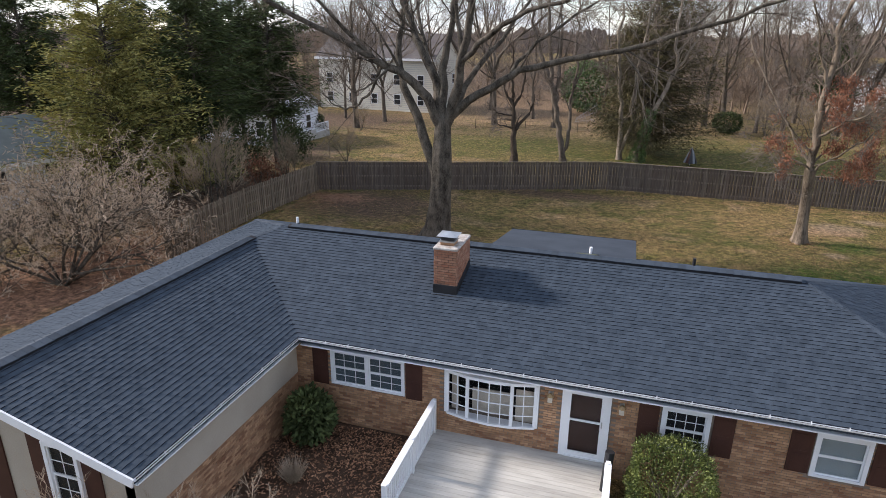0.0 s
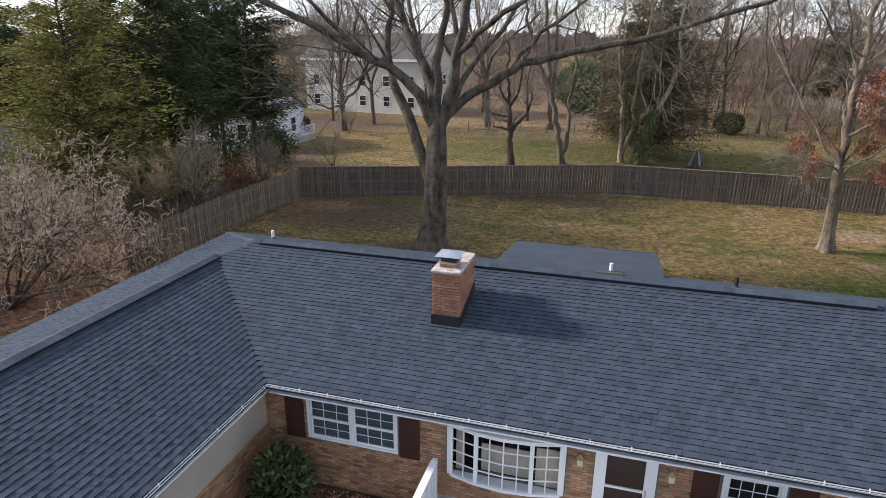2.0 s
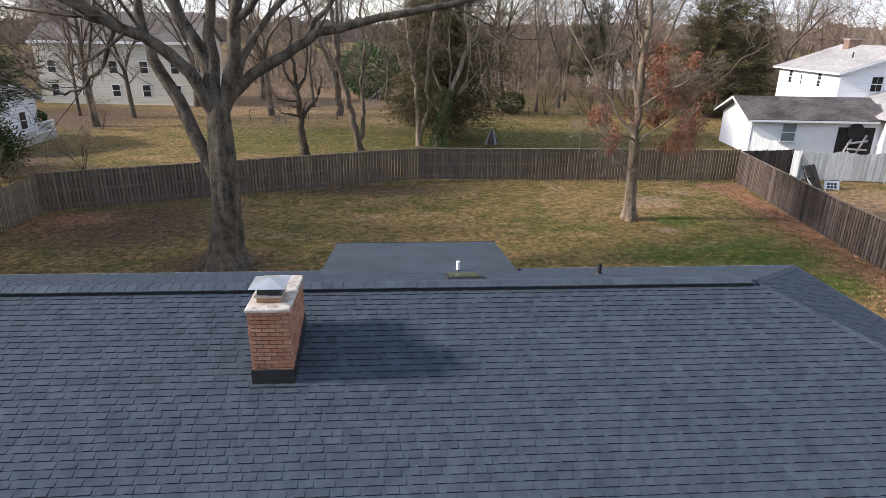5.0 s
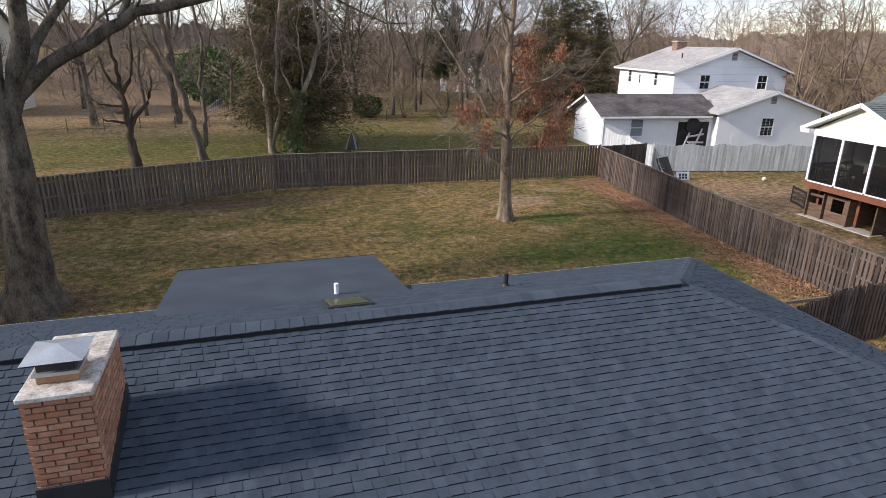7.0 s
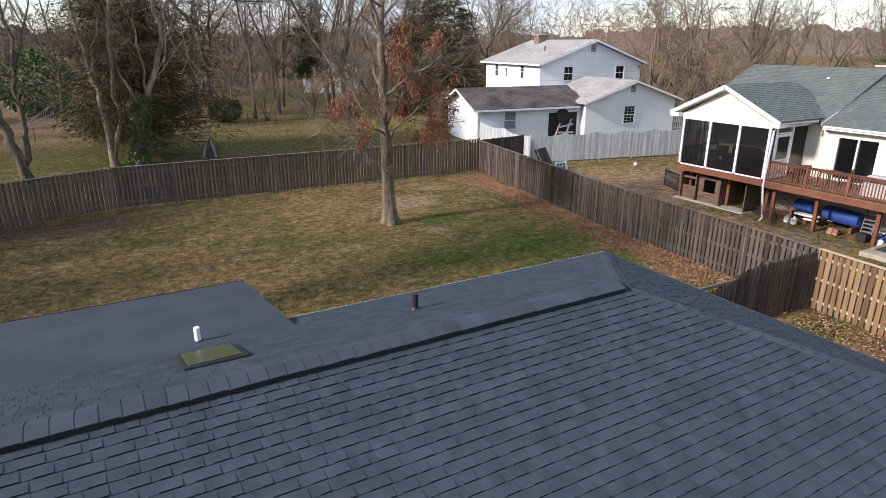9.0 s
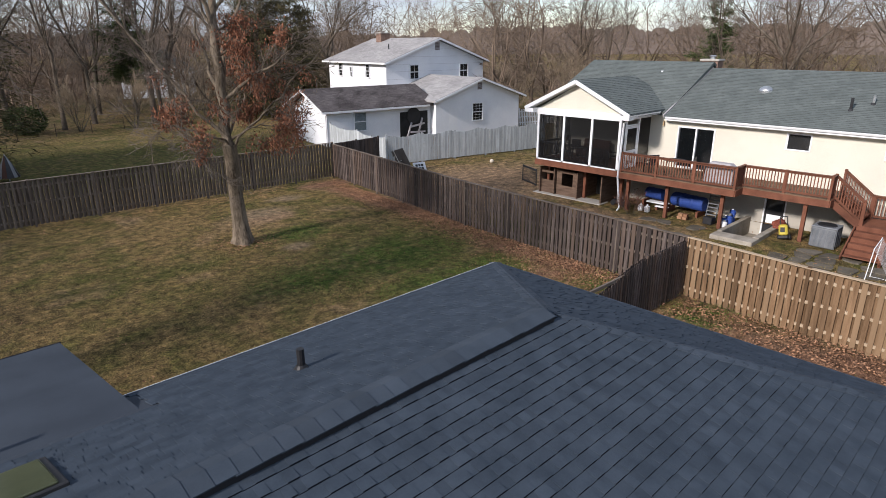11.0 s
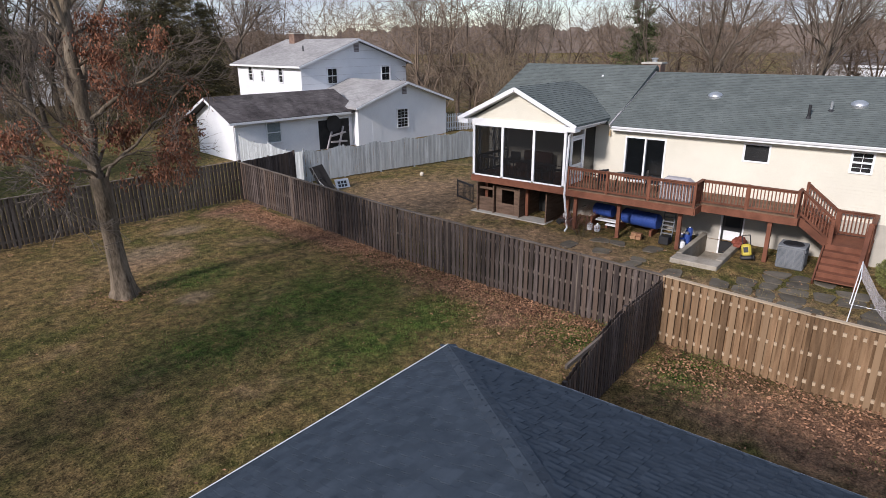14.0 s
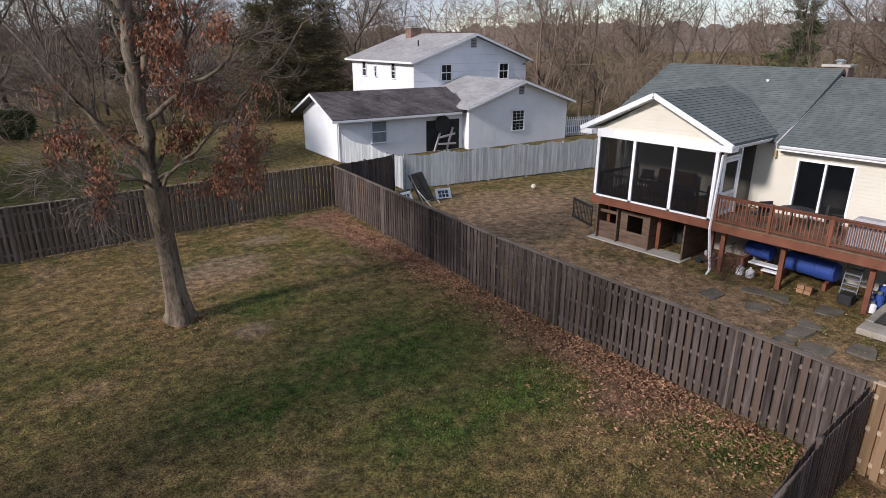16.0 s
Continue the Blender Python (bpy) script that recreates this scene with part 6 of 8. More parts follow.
def barrel(x, y, z, r, length, mat, label, upright=False):
    b = thing("barrel", label, "barrel", (x, y, z))
    d = Vector((0, 0, 1)) if upright else Vector((0.15, 1, 0)).normalized()
    o = Vector((x, y, z + (0 if upright else r)))
    bm = bmesh.new()
    side = d.cross(Vector((0.3, 0.2, 0.9)) if not upright else Vector((1, 0, 0))).normalized()
    up = d.cross(side)
    rings = []
    for f, e in ((0, 0.86), (0.04, 1), (0.29, 1), (0.31, 1.05), (0.34, 1.05), (0.36, 1), (0.64, 1), (0.66, 1.05), (0.69, 1.05), (0.71, 1), (0.96, 1), (1, 0.86)):
        rings.append([bm.verts.new(o + d * length * f + (side * math.cos(k * math.pi / 10) + up * math.sin(k * math.pi / 10)) * r * e) for k in range(20)])
    for p, q in zip(rings, rings[1:]):
        for k in range(20):
            bm.faces.new((p[k], p[(k + 1) % 20], q[(k + 1) % 20], q[k]))
    bm.faces.new(rings[0][::-1])
    bm.faces.new(rings[-1])
    part("body", bm, M[mat], b)
    bm = bmesh.new()
    rod(bm, o + d * length * 0.98 + (Vector((r * 0.5, 0, 0)) if upright else Vector((0, 0, r * 0.5))), o + d * length * 1.03 + (Vector((r * 0.5, 0, 0)) if upright else Vector((0, 0, r * 0.5))), 0.05)
    part("bung", bm, M["black"], b)


barrel(26.35, 24.9, CG + 0.25, 0.33, 1.6, "bluetarp", "blue plastic barrel lying under the deck")
barrel(26.45, 26.9, CG + 0.4, 0.27, 0.9, "bluetarp", "blue plastic barrel lying under the deck")
rack = thing("timber_rack", "low timber rack holding barrels under the deck", "rack", (26, 26, CG))
for y in (25.1, 26.5, 27.0, 27.7):
    part("bearer", boxes((26.0, 26.8, y - 0.05, y + 0.05, CG, CG + (0.25 if y < 26.7 else 0.4))), M["redwood"], rack)
for x, y, r, h, mt, lb in ((25.5, 23.72, 0.15, 0.42, "bluetarp", "blue gas bottle by the deck post"), (25.32, 23.62, 0.13, 0.3, "offwhite", "white gas bottle by the deck post"), (25.78, 23.6, 0.15, 0.5, "bluetarp", "blue gas bottle by the deck post")):
    g = thing("gas_bottle", lb, "gas bottle", (x, y, CG), group="bottles under the deck")
    bm = bmesh.new()
    rod(bm, (x, y, CG), (x, y, CG + h * 0.75), r, r, 14)
    rod(bm, (x, y, CG + h * 0.75), (x, y, CG + h * 0.92), r, r * 0.45, 14)
    part("body", bm, M[mt], g)
    bm = bmesh.new()
    rod(bm, (x, y, CG + h * 0.92), (x, y, CG + h * 1.1), r * 0.5, r * 0.5, 10)
    part("collar", bm, M["steel"], g)
for x, y, lb in ((25.35, 27.45, "white plastic jug on the ground"), (25.3, 27.1, "white plastic jug on the ground")):
    j = thing("jug", lb, "jug", (x, y, CG), group="jugs by the deck")
    bm = boxes((x - 0.11, x + 0.11, y - 0.11, y + 0.11, CG, CG + 0.3), bev=0.04)
    part("body", bm, M["offwhite"], j)
    bm = bmesh.new()
    rod(bm, (x, y, CG + 0.29), (x, y, CG + 0.38), 0.05, 0.03)
    part("neck", bm, M["offwhite"], j)
mower = thing("push_mower", "dark push mower stored under the deck", "mower", (25.6, 28.7, CG))
part("deck_housing", boxes((25.35, 25.85, 28.35, 29.0, CG + 0.08, CG + 0.28), bev=0.06), M["black"], mower)
part("engine", boxes((25.48, 25.72, 28.52, 28.82, CG + 0.28, CG + 0.5), bev=0.04), M["greyplastic"], mower)
for x in (25.33, 25.83):
    for y in (28.42, 28.92):
        bm = bmesh.new()
        rod(bm, (x, y, CG + 0.12), (x + 0.05, y, CG + 0.12), 0.12, n=14)
        part("wheel", bm, M["black"], mower)
for x in (25.42, 25.78):
    bm = bmesh.new()
    rod(bm, (x, 28.38, CG + 0.25), (x, 27.9, CG + 0.95), 0.015)
    part("handle_tube", bm, M["steel"], mower)
bm = bmesh.new()
rod(bm, (25.42, 27.9, CG + 0.95), (25.78, 27.9, CG + 0.95), 0.018)
part("grip", bm, M["black"], mower)
ladder = thing("folding_ladder", "grey folded step ladder leaning under the deck", "ladder", (25.7, 24.3, CG))
for y in (24.15, 24.58):
    bm = bmesh.new()
    beam(bm, (25.68, y, CG), (26.0, y, CG + 1.25), 0.03, 0.06)
    part("rail", bm, M["acdark"], ladder)
for k in range(7):
    z = CG + 0.16 + k * 0.16
    part("rung", boxes((25.68 + k * 0.042, 25.8 + k * 0.042, 24.165, 24.565, z, z + 0.03)), M["acgrey"], ladder)
tool = thing("pressure_washer", "yellow and black wheeled tool leaning by the well", "tool", (25.3, 21.3, CG))
tip = Matrix.Translation((25.3, 21.25, CG)) @ Matrix.Rotation(radians(14), 4, "Y") @ Matrix.Rotation(radians(-14), 4, "X")
part("body", place(boxes((-0.12, 0.1, -0.16, 0.16, 0.16, 0.62), bev=0.06), tip), M["yellow"], tool, "yellow motor housing")
part("front_plate", place(boxes((-0.135, -0.115, -0.08, 0.08, 0.3, 0.5), bev=0.008), tip), M["black"], tool, "black front plate")
part("base", place(boxes((-0.14, 0.16, -0.2, 0.2, 0.03, 0.18), bev=0.04), tip), M["black"], tool, "black wheeled base")
for y in (-0.23, 0.19):
    bm = bmesh.new()
    rod(bm, (0.1, y, 0.1), (0.1, y + 0.045, 0.1), 0.11, n=14)
    part("wheel", place(bm, tip), M["black"], tool)
for p, q in (((0.1, -0.13, 0.5), (0.14, -0.13, 0.95)), ((0.1, 0.13, 0.5), (0.14, 0.13, 0.95)), ((0.14, -0.13, 0.95), (0.14, 0.13, 0.95))):
    bm = bmesh.new()
    rod(bm, p, q, 0.02)
    part("handle", place(bm, tip), M["black"], tool)
# jugs and boxes stored under the deck
for x, y, k in ((26.1, 23.6, 0), (26.15, 23.88, 0), (26.1, 23.6, 1)):
    jug = thing("water_jug", "blue plastic water jug with a white cap under the deck", "jug", (x, y, CG), group="jugs under the deck")
    z = CG + 0.345 * k
    bm = bmesh.new()
    rod(bm, (x, y, z), (x, y, z + 0.27), 0.125)
    rod(bm, (x, y, z + 0.27), (x, y, z + 0.31), 0.08)
    jb = part("jug_body", bm, M["bluetarp"], jug)
    bm = bmesh.new()
    rod(bm, (x, y, z + 0.31), (x, y, z + 0.345), 0.04)
    part("cap", bm, M["white"], jug, "white cap")
cov = thing("plastic_cover", "crumpled rust-red plastic cover on the well wall", "cover", (26.5, 21.85, 0.05))
bm = bmesh.new()
bmesh.ops.create_icosphere(bm, subdivisions=3, radius=0.3)
for v in bm.verts:
    v.co *= 1 + 0.35 * noise.noise(v.co * 6) + 0.15 * noise.noise(v.co * 14)
    v.co.z = max(v.co.z * 0.8 + 0.12, -0.02)
part("cover", place(bm, Matrix.Translation((26.5, 21.85, 0.06)) @ Matrix.Diagonal((1.25, 0.8, 0.9, 1))), M["rustred"], cov)
slab = thing("stacked_boards", "white plastic boards lying on the timber rack", "boards", (25.8, 26.8, CG + 0.4))
part("board", boxes((25.62, 25.98, 26.35, 27.35, CG + 0.4, CG + 0.47), bev=0.02), M["offwhite"], slab)
part("board", boxes((25.58, 25.8, 26.3, 26.9, CG + 0.25, CG + 0.31), bev=0.02), M["offwhite"], slab)
brk = thing("brick_stack", "small stack of loose red bricks", "bricks", (25.3, 25.3, CG))
for k in range(4):
    part("loose_brick", boxes((25.2 + 0.05 * (k % 2), 25.4 + 0.05 * (k % 2), 25.2 + 0.22 * (k // 2), 25.4 + 0.22 * (k // 2), CG + 0.13 * (k % 2), CG + 0.13 + 0.13 * (k % 2)), bev=0.006), M["brick_object"], brk)
bkt = thing("black_crate", "black plastic crate on the ground", "crate", (25.45, 24.3, CG))
part("crate", boxes((25.25, 25.62, 24.12, 24.5, CG, CG + 0.32), bev=0.02), M["black"], bkt)
lamp2 = thing("porch_lamp", "small brass wall lamp by the sliding door", "lamp", (CW - 0.1, 27.75, 3.9))
bm = bmesh.new()
rod(bm, (CW - 0.12, 27.7, 3.75), (CW - 0.12, 27.7, 3.95), 0.045, 0.03)
part("shade", bm, M["brass"], lamp2)
part("wall_bracket", boxes((CW - 0.12, CW, 27.68, 27.72, 3.95, 3.98)), M["brass"], lamp2)
net = thing("sports_goal", "white-framed goal with a slack net by the fence", "goal", (21.6, 17.2, CG))
gm = [(21.3, 17.75, CG), (21.3, 17.65, 1.32), (22.9, 17.75, 1.32), (22.9, 17.85, CG), (21.3, 16.6, CG), (22.9, 16.7, CG)]
for a, b in ((0, 1), (1, 2), (2, 3), (0, 4), (3, 5), (4, 5)):
    bm = bmesh.new()
    rod(bm, gm[a], gm[b], 0.015)
    part("tube", bm, M["white"], net)
bm = bmesh.new()
for k in range(19):
    t = k / 18
    p = Vector(gm[1]).lerp(Vector(gm[2]), t)
    q = Vector(gm[4]).lerp(Vector(gm[5]), t)
    mid = (p + q) / 2 - Vector((0, 0, 0.18))
    rod(bm, p, mid, 0.0045, n=3), rod(bm, mid, q, 0.0045, n=3)
for k in range(1, 12):
    t = k / 12
    sag = -0.18 * (1 - abs(2 * t - 1))
    p = Vector(gm[1]).lerp(Vector(gm[4]), t) + Vector((0, 0, sag))
    q = Vector(gm[2]).lerp(Vector(gm[5]), t) + Vector((0, 0, sag))
    rod(bm, p, q, 0.0045, n=3)
part("net", bm, M["greyplastic"], net)
# flagstones let into the ground
rf = random.Random(5)
terrace = thing("flagstone_path", "irregular grey flagstones set in the worn grass", "paving", (22.5, 19.5, CG))
cells = {(i, j): (19.0 + i * 0.72 + rf.uniform(-0.2, 0.2), 12.5 + j * 0.72 + rf.uniform(-0.2, 0.2)) for i in range(9) for j in range(23)}
for i in range(8):
    for j in range(22):
        pts = [cells[i, j], cells[i + 1, j], cells[i + 1, j + 1], cells[i, j + 1]]
        cx, cy = sum(p[0] for p in pts) / 4, sum(p[1] for p in pts) / 4
        if cx > 22.8 and 21.0 < cy < 23.8 or cx > 24.4 or rf.random() < (0.12 if cy < 20.5 else 0.45 if cy < 24 else 0.7) + (0.25 if cx < 20 else 0):
            continue
        gap = rf.uniform(0.8, 0.95)
        mids = []
        for p, q in zip(pts, pts[1:] + pts[:1]):       # cut corners make the stones irregular
            mids += [(p[0] * 0.86 + q[0] * 0.14, p[1] * 0.86 + q[1] * 0.14), (p[0] * 0.2 + q[0] * 0.8 + rf.uniform(-0.04, 0.04), p[1] * 0.2 + q[1] * 0.8 + rf.uniform(-0.04, 0.04))]
        pts = [(cx + (x - cx) * gap, cy + (y - cy) * gap) for x, y in mids]
        bm = bmesh.new()
        z = CG + rf.uniform(0.004, 0.03)
        prism(bm, pts, lambda a, b: CG - 0.1, lambda a, b: z)
        part("flagstone", bm, M["flag"], terrace)
PLOT[0] = Matrix.Translation((-0.45, -0.35, 0))
# dark panel and old sashes leaning by the grey fence, ball, swing frame
sp = thing("lounge_chair", "black folding lounge chair with a metal frame propped upright", "chair", (23.9, 42.7, 0))
slope = lambda u, v: (23.95 + 0.8 * u - 0.62 * v, 42.75 + 0.34 * u + 0.3 * v, CG + 0.12 + 1.5 * v)
bm = bmesh.new()
beam(bm, slope(0, 0.02), slope(0, 0.95), 0.84, 0.03, (0.8, 0.34, 0))
part("sling", bm, M["black"], sp, "black fabric sling")
for u in (-0.52, 0.52):
    bm = bmesh.new()
    rod(bm, slope(u, -0.05), slope(u, 1.02), 0.022)
    part("side_rail", bm, M["steel"], sp, "bright metal side rail")
for v in (0.0, 0.5, 1.0):
    bm = bmesh.new()
    rod(bm, slope(-0.52, v), slope(0.52, v), 0.018)
    part("cross_bar", bm, M["steel"], sp)
for a, b in (((24.35, 42.2, CG), slope(0.52, 0.45)), ((23.55, 41.9, CG), slope(-0.52, 0.45)), ((23.4, 43.6, CG), slope(-0.52, 0.8)), ((24.2, 43.9, CG), slope(0.52, 0.8))):
    bm = bmesh.new()
    rod(bm, a, b, 0.02)
    part("leg", bm, M["steel"], sp)
for ox, oy, turn in ((25.05, 42.75, -0.3), (23.15, 43.3, 0.15)):
    o = thing("old_sash", "white six-pane old window sash leaning in the grass", "window sash", (ox, oy, 0), group="old sashes")
    m = Matrix.Translation((ox, oy, CG)) @ Matrix.Rotation(turn, 4, "Z") @ Matrix.Rotation(radians(-30), 4, "X")
    frame_bars = boxes((-0.42, 0.42, -0.02, 0.02, 0, 0.14), (-0.42, 0.42, -0.02, 0.02, 0.5, 0.62), (-0.42, -0.28, -0.02, 0.02, 0.14, 0.5), (0.28, 0.42, -0.02, 0.02, 0.14, 0.5))
    sash_part = part("sash", place(frame_bars, m), M["offwhite"], o)
    part("muntin", place(boxes((-0.28, 0.28, -0.018, 0.018, 0.305, 0.335), (-0.105, -0.075, -0.017, 0.017, 0.14, 0.5), (0.075, 0.105, -0.017, 0.017, 0.14, 0.5)), m), M["offwhite"], o)
    for i in range(3):
        for j in range(2):
            part("pane", place(boxes((-0.275 + i * 0.185, -0.11 + i * 0.185, -0.006, 0.006, 0.145 + j * 0.192, 0.3 + j * 0.192)), m), M["darkpane"], o)
ball = thing("ball", "pale orange ball in the grass by the fence", "ball", (30.3, 41.4, 0))
bm = bmesh.new()
bmesh.ops.create_uvsphere(bm, u_segments=14, v_segments=10, radius=0.14)
part("ball", place(bm, Matrix.Translation((30.3, 41.4, 0.05))), M["curtain"], ball, smooth=True)
PLOT[0] = Matrix.Translation((0.2, 6.3, 0))
sw = thing("folded_parasol", "small striped grey and blue folded garden parasol on the lawn", "parasol", (5.0, 50.5, 0))
for k in range(10):
    a0, a1 = k * math.pi / 5, (k + 1) * math.pi / 5
    flare = 0.5 + 0.08 * (k % 2)
    ring = [(5.0 + r * math.cos(a), 50.5 + r * math.sin(a), z) for r, z in ((flare, 0.25), (0.3, 1.0), (0.06, 1.5)) for a in (a0, a1)]
    inner = [(5.0 + (x - 5.0) * 0.9, 50.5 + (y - 50.5) * 0.9, z - 0.02) for x, y, z in ring]
    soup("cloth_panel", ring + inner, [(0, 1, 3, 2), (2, 3, 5, 4), (6, 8, 9, 7), (8, 10, 11, 9), (0, 6, 7, 1), (0, 2, 8, 6), (2, 4, 10, 8), (1, 7, 9, 3), (3, 9, 11, 5), (4, 5, 11, 10)], M[("acgrey", "black", "acdark", "bluetarp", "black", "acgrey", "shutter", "black", "acgrey", "black")[k]], sw)
bm = bmesh.new()
rod(bm, (5.0, 50.5, 0), (5.0, 50.5, 1.62), 0.025)
part("pole", bm, M["steel"], sw)


PLOT[0] = Matrix()
lattice = thing("lattice_panel", "grey lattice panel leaning in the far field", "panel", (-5.9, 82.0, 0))
for k in range(13):
    x = -7.2 + k * 0.2
    bm = bmesh.new()
    beam(bm, (x, 82.0 + 0.1 * k, 0), (x + 0.25, 82.0 + 0.1 * k, 0.7 + 0.16 * k), 0.05, 0.03)
    part("slat", bm, M["greyplastic"], lattice)
for t in (0.15, 0.5, 0.85):
    bm = bmesh.new()
    beam(bm, (-7.2 + 0.25 * t, 82.0, 0.7 * t), (-4.8 + 0.25 * t, 83.2, 2.62 * t), 0.05, 0.03)
    part("rail", bm, M["greyplastic"], lattice)
wire = thing("wire_fence", "thin wire fence on dark posts across the far field", "fence", (-10, 73, 0))
for k in range(17):
    bm = bmesh.new()
    rod(bm, (-18.0 + k * 3.0, 72.6 + 0.0035 * (k * 3.0) ** 2, -0.05), (-18.0 + k * 3.0, 72.6 + 0.0035 * (k * 3.0) ** 2, 1.1), 0.035, n=5)
    part("post", bm, M["darkbark"], wire)
for k in range(16):
    for z in (0.15, 0.6, 1.05):
        bm = bmesh.new()
        rod(bm, (-18.0 + k * 3.0, 72.6 + 0.0035 * (k * 3.0) ** 2, z), (-15.0 + k * 3.0, 72.6 + 0.0035 * (k * 3.0 + 3.0) ** 2, z), 0.012, n=3)
        part("wire_strand", bm, M["darkbark"], wire)


# ---- trees ----
class Skin:
    """Collects quads for one mesh."""
    def __init__(self):
        self.v, self.f = [], []

    def tube(self, pts, radii, n):
        base = len(self.v)
        for i, p in enumerate(pts):
            d = (pts[min(i + 1, len(pts) - 1)] - pts[max(i - 1, 0)]).normalized()
            s = d.cross(Vector((0.31, 0.17, 0.93))).normalized()
            u = d.cross(s)
            for k in range(n):
                a = 2 * math.pi * k / n
                c = p + (s * math.cos(a) + u * math.sin(a)) * radii[i]
                self.v.append((c.x, c.y, c.z))
        for i in range(len(pts) - 1):
            for k in range(n):
                self.f.append((base + i * n + k, base + i * n + (k + 1) % n, base + (i + 1) * n + (k + 1) % n, base + (i + 1) * n + k))

    def leaf(self, p, d, length, width, r):
        d = d.normalized()
        s = d.cross(Vector((r.uniform(-1, 1), r.uniform(-1, 1), r.uniform(-1, 1)))).normalized() * width / 2
        b = len(self.v)
        t = p + d * length
        m = p + d * length * 0.45
        for c in (p - s * 0.2, m - s, t, m + s):
            self.v.append((c.x, c.y, c.z))
        self.f.append((b, b + 1, b + 2, b + 3))

    def arrays(self):
        return np.array(self.v, dtype=np.float32), np.array(self.f, dtype=np.int32)


def quad_mesh(name, v, f, mat, smooth=False):
    me = bpy.data.meshes.new(name)
    me.vertices.add(len(v))
    me.vertices.foreach_set("co", v.ravel())
    me.loops.add(len(f) * 4)
    me.loops.foreach_set("vertex_index", f.ravel())
    me.polygons.add(len(f))
    me.polygons.foreach_set("loop_start", np.arange(0, len(f) * 4, 4, dtype=np.int32))
    me.update(calc_edges=True)
    me.materials.append(mat)
    if smooth:
        me.shade_smooth()
    return me


def under(name, me, parent, label="", kind=""):
    ob = new(name, me)
    ob.parent = parent
    return tagged(ob, label, "", "", kind)


def bend(d, angle, r):
    ax = d.cross(Vector((r.gauss(0, 1), r.gauss(0, 1), r.gauss(0, 1)))).normalized()
    return (Matrix.Rotation(angle, 3, ax) @ d).normalized()


def grow(wood, twigs, p, d, length, rad, level, r, rules, tips=None):
    """One branch and all that it bears. rules: sides, children, spread, lift, thinnest, shrink, wiggle."""
    n = rules["steps"][level]
    pts, radii = [p.copy()], [rad]
    q = p.copy()
    dirs = [d.copy()]
    for k in range(n):
        d = bend(d, r.gauss(0, rules["wiggle"]), r)
        d = (d + Vector((0, 0, rules["lift"] * (0.25 + 0.1 * level)))).normalized()
        q = q + d * length / n
        pts.append(q.copy())
        radii.append(max(rad * (1 - 0.68 * (k + 1) / n), rules["thin"]))
        dirs.append(d.copy())
    (wood if level < rules.get("fine_from", 2) else twigs).tube(pts, radii, rules["sides"][level])
    if level >= rules["levels"]:
        if tips is not None:
            tips.append((pts[-1], d, pts[0]))
        return
    kids = rules["kids"][level]
    for k in range(kids):
        t = 0.25 + 0.75 * (k + r.random()) / kids
        i = min(n - 1, int(t * n))
        f = t * n - i
        start = pts[i].lerp(pts[i + 1], f)
        rr = (radii[i] * (1 - f) + radii[i + 1] * f)
        nd = bend(dirs[i + 1], r.uniform(*rules["spread"]), r)
        size = rules.get("last", 1.0) if level + 1 == rules["levels"] else 1.0
        grow(wood, twigs, start, nd, size * length * r.uniform(0.42, 0.72) * (1.15 - 0.45 * t), max(rr * r.uniform(0.45, 0.68), rules["thin"]), level + 1, r, rules, tips)


RULES = {"levels": 4, "kids": (6, 6, 5, 4), "spread": (0.45, 1.0), "lift": 0.25, "thin": 0.008, "wiggle": 0.16, "steps": (5, 4, 3, 2, 1), "sides": (7, 5, 3, 3, 3)}


def fuzz(skin, tips, count, length, width, r, droop=0.0):
    """The finest twigs, set along the last branches."""
    for end, d, start in tips:
        for k in range(count):
            q = bend(d, r.uniform(0.15, 0.95), r) - Vector((0, 0, droop))
            skin.leaf(start.lerp(end, r.uniform(0.25, 1.0)), q, r.uniform(*length), width, r)


def flared(skin, pts, radii, n=40, seed=0):
    """A thick trunk with root flare and fluting."""
    r = random.Random(seed)
    ph = [r.uniform(0, 6.28) for _ in range(4)]
    fine = [(pts[i].lerp(pts[i + 1], k / 6), radii[i] + (radii[i + 1] - radii[i]) * k / 6, i + k / 6) for i in range(len(pts) - 1) for k in range(6)] + [(pts[-1], radii[-1], len(pts) - 1.0)]
    pts = [f[0] for f in fine]
    base = len(skin.v)
    for i, p in enumerate(pts):
        d = (pts[min(i + 1, len(pts) - 1)] - pts[max(i - 1, 0)]).normalized()
        s = d.cross(Vector((0, 1, 0.01))).normalized()
        u = d.cross(s)
        width, i0 = fine[i][1], fine[i][2]
        flare = math.exp(-i0 * 0.75)
        for k in range(n):
            a = 2 * math.pi * k / n
            furrow = noise.noise((math.cos(a) * 5.5, math.sin(a) * 5.5, p.z * 0.9 + seed)) + 0.5 * noise.noise((math.cos(a) * 12, math.sin(a) * 12, p.z * 2.5))
            w = width * (1 + flare * 0.42 * max(0, math.sin(3 * a + ph[0])) + 0.05 * math.sin(5 * a + ph[1] + i0 * 0.4)) + 0.045 * furrow * min(1, width * 1.6)
            c = p + (s * math.cos(a) + u * math.sin(a)) * w
            skin.v.append((c.x, c.y, c.z))
    for i in range(len(pts) - 1):
        for k in range(n):
            skin.f.append((base + i * n + k, base + i * n + (k + 1) % n, base + (i + 1) * n + (k + 1) % n, base + (i + 1) * n + k))


def V(*a):
    return Vector(a)


